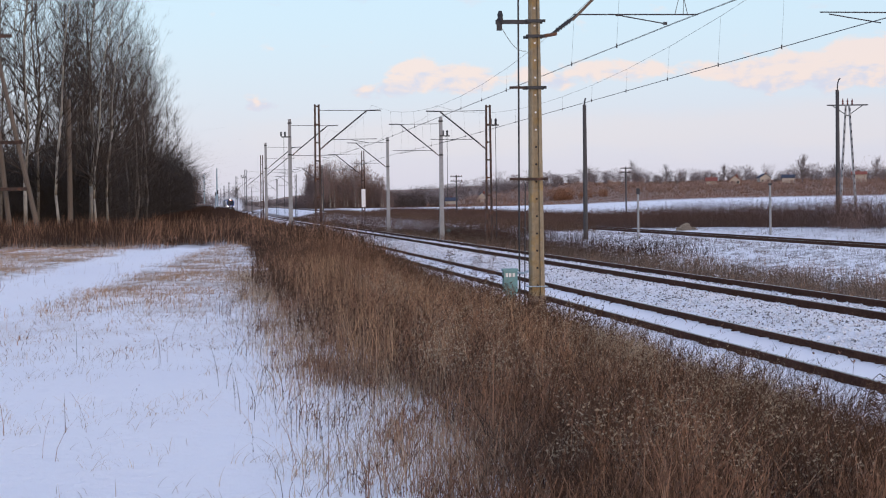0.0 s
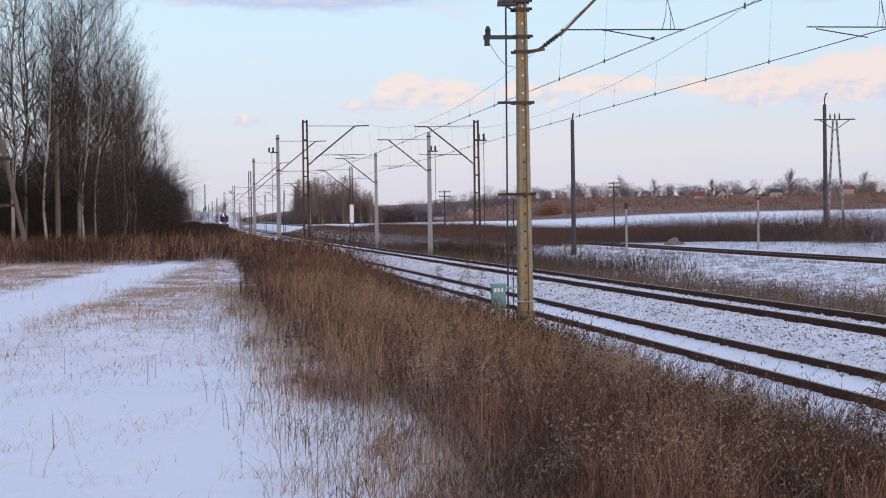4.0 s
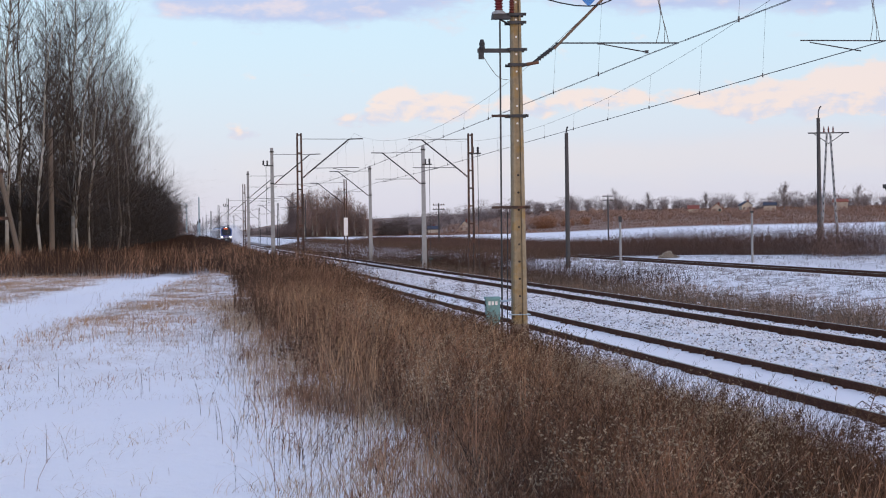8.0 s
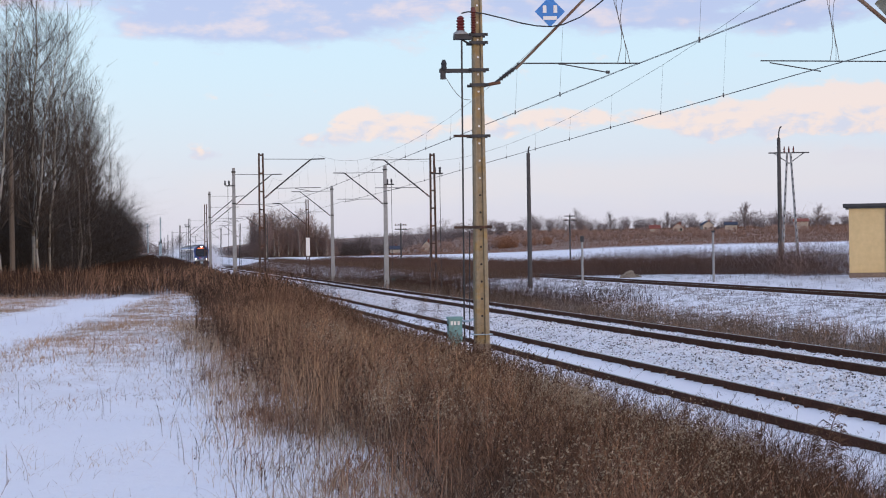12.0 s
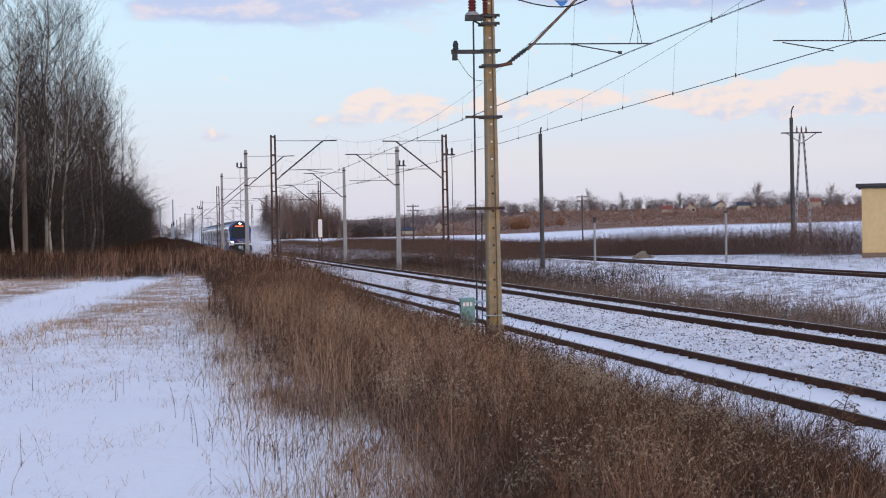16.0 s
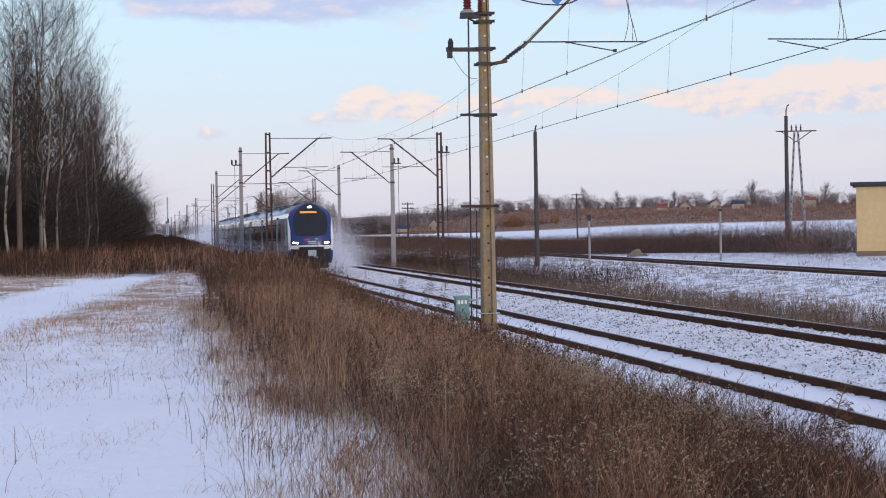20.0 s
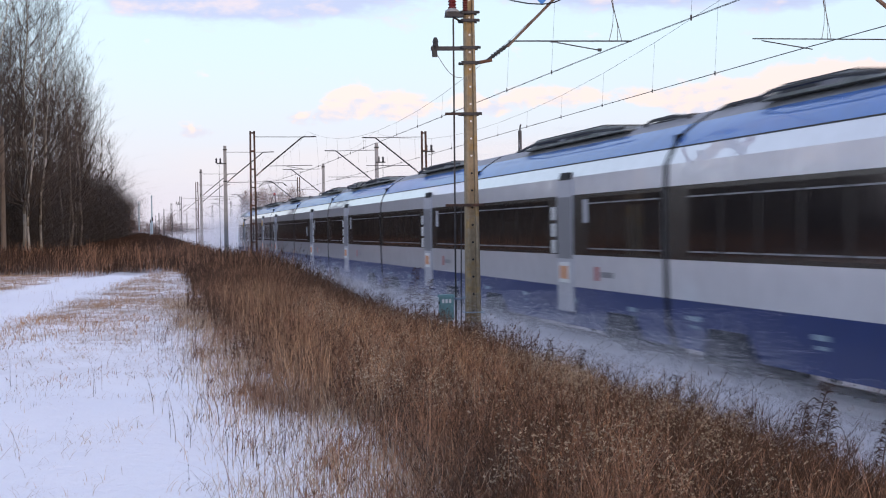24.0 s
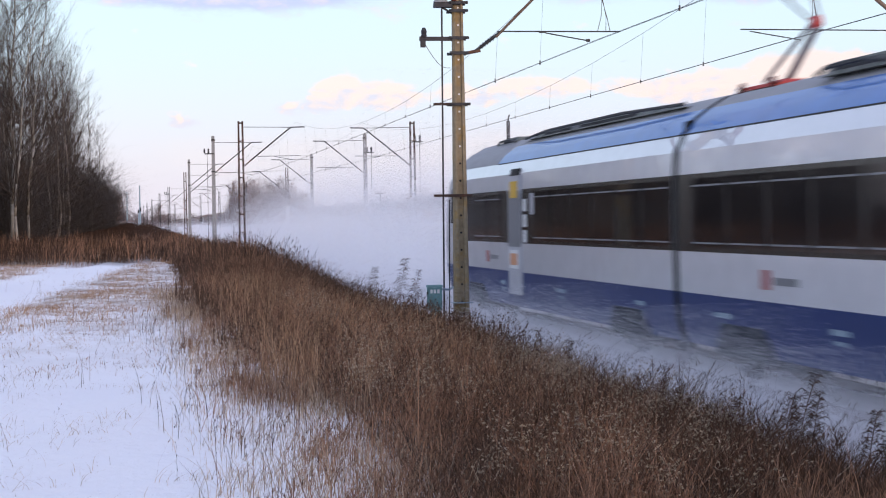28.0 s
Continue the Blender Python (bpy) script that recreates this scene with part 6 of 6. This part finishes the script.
def crest_weed(u, s, tip, r):
    """A dead weed: a bowed stem, a drooping plume of side sprays, and a few shrivelled leaves."""
    g = float(ground_z(u, s)) - 0.05
    h = max(0.5, tip - g)
    ob = thing("dead_weed", on_plan(u, s, g, r.uniform(0, 40)), "tall dead weed with a drooping brown plume on the bank", "weed", "tall weeds on the crest")
    bow = r.uniform(0.08, 0.22)
    pts = [Vector((bow * h * f * f, 0.05 * h * f * f, h * (f - 0.06 * f ** 4))) for f in (0, 0.25, 0.5, 0.7, 0.85, 1.0)]
    part("stem", Geo().tube(pts, 0.0045, 4), M_DEAD, ob)
    vs, fs = [], []
    for i in range(150):
        f = r.uniform(0.45, 1.0)
        k = min(4, int(np.searchsorted((0.25, 0.5, 0.7, 0.85, 1.0), f)))
        a = pts[k].lerp(pts[k + 1], r.random())
        side = r.choice((-1, 1))
        ln = 0.20 * h * (1.25 - f) * r.uniform(0.5, 1.2) + 0.02
        d = Vector((side * r.uniform(0.4, 1.0), r.uniform(-0.5, 0.5), r.uniform(0.0, 0.7)))
        b = a + d * ln * 0.6
        c = b + Vector((d.x * ln * 0.4, d.y * ln * 0.4, -ln * r.uniform(0.1, 0.5)))
        w = Vector((0, 0, r.uniform(0.002, 0.006)))
        n = len(vs)
        vs += [a, a + w * 0.5, b + w, b - w, c]
        fs += [(n, n + 3, n + 2, n + 1), (n + 3, n + 4, n + 2)]
    part("plume", Geo().add(vs, fs), M_DEAD, ob, "drooping seed plume")


weed_rng = random.Random(12)
for u, s, tip in CREST_WEEDS:
    crest_weed(u, s, tip, weed_rng)

# ---- trees ----


def tree_meshes(seed, height, lean, spread, twigs, r0, stout=1.0):
    """A bare slender tree: tapered trunk with limbs, and a crown of fine twigs."""
    r = np.random.RandomState(seed)
    trunk, limbs = Geo(), Geo()
    pts = []
    wob = r.uniform(-1, 1, (9, 2)) * 0.34
    for k in range(9):
        f = k / 8
        off = wob[: k + 1].sum(0) * 0.9
        pts.append(Vector((lean * f * f + off[0], off[1], height * f)))
    for k in range(8):
        trunk.bar(pts[k], pts[k + 1], r0 * (1 - k / 8.6), r0 * (1 - (k + 1) / 8.6), 7)

    def along(f):
        k = min(7, int(f * 8))
        return pts[k].lerp(pts[k + 1], f * 8 - k)

    A, B, W = [], [], []
    for i in range(int(44 + 2.0 * height)):
        f = 0.12 + 0.85 * r.uniform(0, 1) ** 0.85
        a = along(f)
        az_, up = r.uniform(0, 6.283), r.uniform(0.2, 1.5)
        ln = spread * (1.1 - 0.8 * f) * r.uniform(0.4, 1.25) + 0.7
        d = Vector((math.cos(az_), math.sin(az_), up)).normalized()
        m = a + d * ln * 0.5 + Vector(r.normal(0, 0.05, 3)) * ln
        b = a + d * ln + Vector((0, 0, 0.3 * ln)) + Vector(r.normal(0, 0.06, 3)) * ln
        rr = r0 * 0.36 * (1.15 - f)
        limbs.bar(a, m, rr, rr * 0.65, 4)
        limbs.bar(m, b, rr * 0.65, rr * 0.2, 4)
        n = int(twigs * ln / spread)
        for j in range(n):
            g = r.uniform(0.1, 1.0)
            p = a.lerp(m, g * 2) if g < 0.5 else m.lerp(b, g * 2 - 1)
            d2 = (d * 0.8 + Vector(r.normal(0, 0.6, 3)) + Vector((0, 0, 0.45))).normalized()
            l2 = r.uniform(0.6, 2.1) * (0.45 + 0.55 * ln / spread)
            q = p + d2 * l2
            A.append(p), B.append(q), W.append(0.0105)
            for _ in range(2):
                h = r.uniform(0.1, 1.0)
                p3 = p.lerp(q, h)
                d3 = (d2 + Vector(r.normal(0, 0.75, 3)) + Vector((0, 0, 0.1))).normalized()
                A.append(p3), B.append(p3 + d3 * r.uniform(0.3, 0.95)), W.append(0.0065)
    A, B, W = np.array(A), np.array(B), np.array(W)
    yaw = r.uniform(-0.6, 0.6, len(A))
    wd = np.stack([np.cos(yaw), np.sin(yaw), np.zeros(len(A))], 1) * W[:, None] * stout
    v = np.stack([A - wd, A + wd, B + wd * 0.35, B - wd * 0.35], 1).reshape(-1, 3)
    f = np.arange(len(v)).reshape(-1, 4)
    return trunk, limbs, v, f


def make_tree_kind(seed, height, lean, spread, twigs, r0, bark, twig, name="bare_tree", label="slender leafless tree with pale bark and fine twigs", stout=1.0):
    trunk, limbs, v, f = tree_meshes(seed, height, lean, spread, twigs, r0, stout)
    ob = tagged(new(name), label, "tree", "trees of the wood")
    part("trunk", trunk, bark, ob, "", True)
    part("branchwork", limbs, twig, ob, "", True)
    part("crown", raw_mesh("crown", v, f, twig), twig, ob)
    return ob


KINDS = [make_tree_kind(101, 21, 0.9, 4.8, 7, 0.115, M_BARK, M_TWIG), make_tree_kind(102, 23, 1.4, 4.6, 6, 0.125, M_BARK_BIRCH, M_TWIG),
         make_tree_kind(103, 19.5, 1.9, 4.8, 7, 0.105, M_BARK_BIRCH, M_TWIG), make_tree_kind(104, 21, 0.2, 4.2, 7, 0.10, M_BARK, M_TWIG),
         make_tree_kind(105, 16, -0.5, 5.2, 9, 0.10, M_BARK, M_TWIG)]
used = set()


def plant_tree(k, u, s, scale=1.0, turn=0.0, kinds=KINDS):
    p = plan(u, s)
    m = pose(p.x, p.y, float(ground_z(u, s)) - 0.1, 0, 0, turn) @ Matrix.Diagonal((scale, scale, scale, 1))
    src = kinds[k]
    if src.name not in used:
        used.add(src.name)
        src.matrix_basis = m
        return src
    ob = copy_thing(src, pose(p.x, p.y, float(ground_z(u, s)) - 0.1, 0, 0, turn))
    ob.scale = (scale, scale, scale)
    return ob


def wood_edge(s):
    return -6.2 + (s - 115) * 0.034


rng = random.Random(8)
PALE = [1, 2]
for i, (u, s, sc) in enumerate(((-12.4, 113, 1.0), (-8.4, 112.6, 0.92), (-6.9, 117, 0.95), (-6.4, 116, 0.8), (-10.6, 114, 1.02), (-5.9, 121, 0.85), (-14.2, 115, 1.0), (-16.0, 114, 0.95), (-18.5, 116, 1.05),
                                (-21.5, 115, 1.0), (-25.0, 117, 1.0), (-29.0, 116, 1.05))):
    plant_tree(PALE[i % 2], u, s, sc, rng.uniform(-30, 30))
rng = random.Random(9)
for i in range(26):
    s = 122 + 95 * (i + rng.random()) / 26
    plant_tree((0, 3, 4)[i % 3], float(wood_edge(s)) - 0.5 - 4.5 * rng.random(), s, rng.uniform(0.78, 0.98) * (1.0 - 0.15 * float(sstep(150, 215, s))), rng.uniform(0, 360))
rng = random.Random(5)
for i in range(60):
    s = 118 + 130 * rng.random() ** 1.25
    u = wood_edge(s) - (rng.random() ** 1.2) * 38
    sc = rng.uniform(0.8, 1.12) * (1.0 - 0.25 * sstep(190, 235, s))
    if u > wood_edge(s) - 3:
        sc *= rng.uniform(0.6, 0.9)
    plant_tree((0, 3, 4)[i % 3], u, s, float(sc), rng.uniform(0, 360))


def thicket(name, seed, n, place, h, width, mat, label, category="thicket"):
    """Bushes as dense sheaves of twigs."""
    r = np.random.RandomState(seed)
    u, s, hs = place(r)
    k = n
    uu, ss, hh = np.repeat(u, k), np.repeat(s, k), np.repeat(hs, k)
    m = len(uu)
    rad = 0.35 * hh
    a, q = r.uniform(0, 6.283, m), np.sqrt(r.uniform(0, 1, m))
    z0 = r.uniform(0, 0.7, m) ** 1.2 * hh
    uu = uu + np.cos(a) * q * rad * (0.4 + z0 / hh)
    ss = ss + np.sin(a) * q * rad * (0.4 + z0 / hh)
    base = np.stack([uu * DY + ss * DX, -uu * DX + ss * DY, ground_z(uu, ss) + z0], 1)
    v, f, _ = stem_arrays(r, base, hh * r.uniform(0.08, 0.24, m), np.full(m, width), 1.5, segs=1)
    return tagged(new(name, raw_mesh(name, v, f, mat)), label, category, kind="stuff")


def place_under(r):
    s = 125 + 208 * r.uniform(0, 1, 420) ** 1.15
    e = -6.2 + (s - 115) * 0.034
    e = np.where(s > 235, -2.1 - 0.01 * (s - 235), e)
    u = e - r.uniform(0, 1, 420) ** 1.5 * 34
    h = r.uniform(2.5, 9.5, 420)
    return u, s, h


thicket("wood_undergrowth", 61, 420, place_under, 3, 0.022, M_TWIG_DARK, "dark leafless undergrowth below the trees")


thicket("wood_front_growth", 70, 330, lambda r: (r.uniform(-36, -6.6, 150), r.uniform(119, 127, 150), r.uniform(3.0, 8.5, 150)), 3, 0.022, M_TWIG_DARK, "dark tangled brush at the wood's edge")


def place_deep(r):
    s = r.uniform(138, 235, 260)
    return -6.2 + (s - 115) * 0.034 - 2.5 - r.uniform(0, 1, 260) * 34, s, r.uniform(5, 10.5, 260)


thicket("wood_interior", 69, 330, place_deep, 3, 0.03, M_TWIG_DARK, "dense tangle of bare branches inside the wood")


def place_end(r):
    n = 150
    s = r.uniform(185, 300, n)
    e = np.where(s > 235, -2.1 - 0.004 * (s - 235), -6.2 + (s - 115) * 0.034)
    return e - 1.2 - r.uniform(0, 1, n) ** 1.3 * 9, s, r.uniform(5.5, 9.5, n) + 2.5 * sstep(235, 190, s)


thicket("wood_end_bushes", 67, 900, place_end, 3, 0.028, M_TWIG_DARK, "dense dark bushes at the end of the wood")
# the orange of low sunlight is given to these bushes by reddish twigs
thicket("wood_end_russet", 68, 240, lambda r: (r.uniform(-4.6, -2.2, 16), r.uniform(270, 300, 16), r.uniform(6.0, 9.0, 16)), 3, 0.035, M_TWIG_RED, "bushes at the end of the wood, coloured as if lit by low sun")


def place_copse(r):
    n = 150
    s = r.uniform(760, 830, n)
    u = r.uniform(38, 76, n)
    return u, s, r.uniform(8, 17, n) * (1.05 - 0.45 * sstep(66, 76, u)) * (0.35 + 0.65 * sstep(38, 50, u))


thicket("birch_copse_growth", 62, 420, place_copse, 8, 0.09, M_COPSE, "reddish leafless birch copse beyond the tracks", "copse")
COPSE = [make_tree_kind(111, 19, 0.3, 4.0, 12, 0.22, M_BARK_BIRCH, M_COPSE, "birch_tree", "leafless birch with reddish twigs in a copse", 4.0)]
for i in range(48):
    s = rng.uniform(750, 815)
    u = 44 + 29 * rng.random()
    plant_tree(0, u, s, rng.uniform(0.75, 1.05) * (1.0 - 0.3 * float(sstep(62, 74, u))), rng.uniform(0, 360), COPSE)


def place_dark_bush(r):
    n = 40
    return (u := r.uniform(70, 100, n)), r.uniform(760, 840, n), r.uniform(2.5, 9, n) + 4.5 * np.exp(-((u - 77) / 5) ** 2) + 3.0 * np.exp(-((u - 92) / 4) ** 2)


thicket("dark_bushes", 63, 420, place_dark_bush, 6, 0.09, M_BUSH, "dark bushes beside the copse", "bushes")


def place_far(r):
    n = 900
    u = r.uniform(-260, 760, n)
    return u, 1120 + 260 * r.uniform(0, 1, n) - 0.15 * np.maximum(u, 0), r.uniform(5, 14, n) * (0.85 + 0.45 * ripple(u, u * 0, 71, 60))


thicket("far_tree_line", 64, 260, place_far, 10, 0.17, M_TWIG_HAZED, "line of distant bare trees on the horizon, haze put into their grey", "tree line")


def place_rise(r):
    n = 760
    u = r.uniform(140, 620, n)
    return u, (s := r.uniform(900, 1075, n)), r.uniform(2.2, 5.2, n) * (1 + 0.5 * ripple(u, s, 72, 45))


thicket("far_orchard", 65, 260, place_rise, 10, 0.11, M_ORCHARD, "reddish distant bushes near the houses", "bushes")


thicket("rusty_willow", 73, 420, lambda r: (r.uniform(166, 178, 14), r.uniform(890, 910, 14), r.uniform(5, 9, 14)), 8, 0.09, M_WILLOW, "rust orange bare willow beyond the field", "bushes")
thicket("rusty_shrubs", 74, 300, lambda r: (r.uniform(180, 196, 12), r.uniform(890, 910, 12), r.uniform(3, 6, 12)), 8, 0.09, M_WILLOW, "rust orange shrubs beyond the field", "bushes")


def place_hut_bush(r):
    n = 15
    s = r.uniform(112, 134, n)
    return 0.358 * s + r.normal(0, 1.3, n), s, r.uniform(2.6, 6.4, n)


thicket("hut_bushes", 66, 170, place_hut_bush, 3, 0.014, M_TWIG_RED, "bare reddish bushes beside the hut", "bushes")
FAR_TREE = [make_tree_kind(121, 14, 0.3, 6.0, 20, 0.40, M_TWIG_HAZED, M_TWIG_HAZED, "bare_oak", "broad leafless tree on the horizon", 6.0)]
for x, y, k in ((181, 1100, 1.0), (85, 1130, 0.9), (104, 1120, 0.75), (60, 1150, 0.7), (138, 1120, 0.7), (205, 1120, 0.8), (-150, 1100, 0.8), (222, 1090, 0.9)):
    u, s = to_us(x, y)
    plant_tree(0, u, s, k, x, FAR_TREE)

# ---- distant houses ----


def house(x, y, w, d, h, roof_h, wall, roof, yaw, label, lift=0.0):
    ob = thing("house", pose(x, y, ground_at(x, y) - 0.3 + lift, 0, 0, yaw), label, "house", "distant houses")
    wl_ = part("wall", Geo().box((0, 0, h / 2), (w, d, h)).add([(-w / 2, -d / 2, h), (w / 2, -d / 2, h), (0, -d / 2, h + roof_h), (-w / 2, d / 2, h), (w / 2, d / 2, h), (0, d / 2, h + roof_h)],
                                                               [(0, 1, 2), (5, 4, 3)]), wall, ob)
    o, t = 0.5, 0.25
    rf = Geo()
    for sd in (-1, 1):
        vs = [(0, -d / 2 - o, h + roof_h), (sd * (w / 2 + o), -d / 2 - o, h - o * roof_h / (w / 2)), (sd * (w / 2 + o), d / 2 + o, h - o * roof_h / (w / 2)), (0, d / 2 + o, h + roof_h)]
        vs += [(a, b, c + t) for a, b, c in vs]
        rf.add(vs, [(0, 1, 2, 3), (7, 6, 5, 4), (0, 4, 5, 1), (1, 5, 6, 2), (2, 6, 7, 3)])
    rr = part("roof", rf, roof, ob)
    part("chimney", Geo().box((w * 0.2, 0, h + roof_h), (0.7, 0.7, 1.8)), M_TILE_RED, rr)
    for k in (-0.28, 0.28):
        for z in ([1.6, 4.2] if h > 4.5 else [1.6]):
            part("window", Geo().box((k * w, -d / 2 - 0.02, z), (1.2, 0.08, 1.4)), M_WINDOW, wl_)


house(140, 1085, 6, 6, 2.6, 2.6, M_HOUSE, M_TILE_RED, -6, "cream rendered house with a gabled roof among trees")
house(127, 1088, 9, 6, 2.2, 1.8, M_HOUSE, M_TILE_RED, 84, "long low house with a red tiled roof")
house(173, 1100, 8, 7, 3.4, 1.6, M_HOUSE, M_TILE_DARK, 80, "pale house with a dark slate roof")
house(161, 1115, 6.5, 6, 3.6, 2.0, M_HOUSE, M_TILE_DARK, 10, "pale two storey house among trees")
house(-5, 1010, 6, 6, 2.6, 3.4, M_HOUSE, M_TILE_DARK, 4, "white house with a steep gable beyond the field")
house(-22, 1040, 7, 6, 2.4, 1.6, M_HOUSE, M_TILE_DARK, 86, "low pale house with a dark roof behind bushes")
house(212, 1090, 9, 8, 5, 1.4, M_HOUSE, M_TILE_RED, 82, "cream apartment house behind reddish trees")

# ---- a heap of stones and a painted parapet between the tracks ----


def heap(u, s, w, h, label):
    r = random.Random(3)
    g0 = float(ground_z(u, s)) - 0.1
    ob = thing("stone_heap", on_plan(u, s, g0), label, "heap")
    for i in range(46):
        a, q = r.uniform(0, 6.28), r.random() ** 0.6
        z = h * (1 - q) * r.uniform(0.5, 1.0)
        k = r.uniform(0.10, 0.22)
        x, y = math.cos(a) * q * w / 2, math.sin(a) * q * w / 2.4
        g = Geo().lathe([(k * 0.5, -k * 0.6), (k, -k * 0.1), (k * 0.75, k * 0.5), (k * 0.2, k * 0.7)], (0, 0, 0), 7)
        st = part("stone", g, M_HEAP, ob)
        st.matrix_basis = pose(x, y, z + k * 0.3, r.uniform(-25, 25), r.uniform(-25, 25), r.uniform(0, 360))
    part("core", Geo().lathe([(w * 0.46, 0), (w * 0.36, h * 0.4), (w * 0.18, h * 0.75), (0.05, h * 0.85)], (0, 0, 0), 10), M_HEAP, ob)


heap(34.9, 134, 1.6, 0.62, "small tan heap of stones beside the side track")
m_ = on_plan(21.6, 165, float(ground_z(21.6, 165)) - 0.2)
parapet = thing("culvert_parapet", m_, "low stained concrete parapet with teal painted patches", "parapet")
wall_ = part("wall", Geo().box((0, 0, 0.45), (2.6, 0.3, 0.9)), M_CONCRETE_STAINED, parapet)
part("coping", Geo().box((0, 0, 0.93), (2.7, 0.38, 0.06)), M_CONCRETE_STAINED, parapet)
for x, w, h in ((-0.75, 0.6, 0.42), (-0.15, 0.35, 0.5), (0.75, 0.3, 0.25)):
    part("paint_patch", Geo().box((x, -0.155, 0.5), (w, 0.012, h)), M_TEAL, wall_, "teal painted patch")

# ---- small things far along the line ----
for x, y, h in ((-171, 1010, 21), (-165, 1080, 17), (-146, 1000, 22)):
    post("light_pole", x, y, h, 0.5, 0.35, M_PALE_METAL, "tall pale blue lighting mast far down the line", "lighting mast")
for u, s in ((3.2, 420), (3.4, 520)):
    p = plan(u, s)
    post("signal_post", p.x, p.y, 4.2, 0.12, 0.10, M_PALE_METAL, "slim signal post beside the far track", "signal post", top=0.9)


def motions():
    rows = train_rows()
    walk(train, rows)
    walk(powder, rows)


motions()
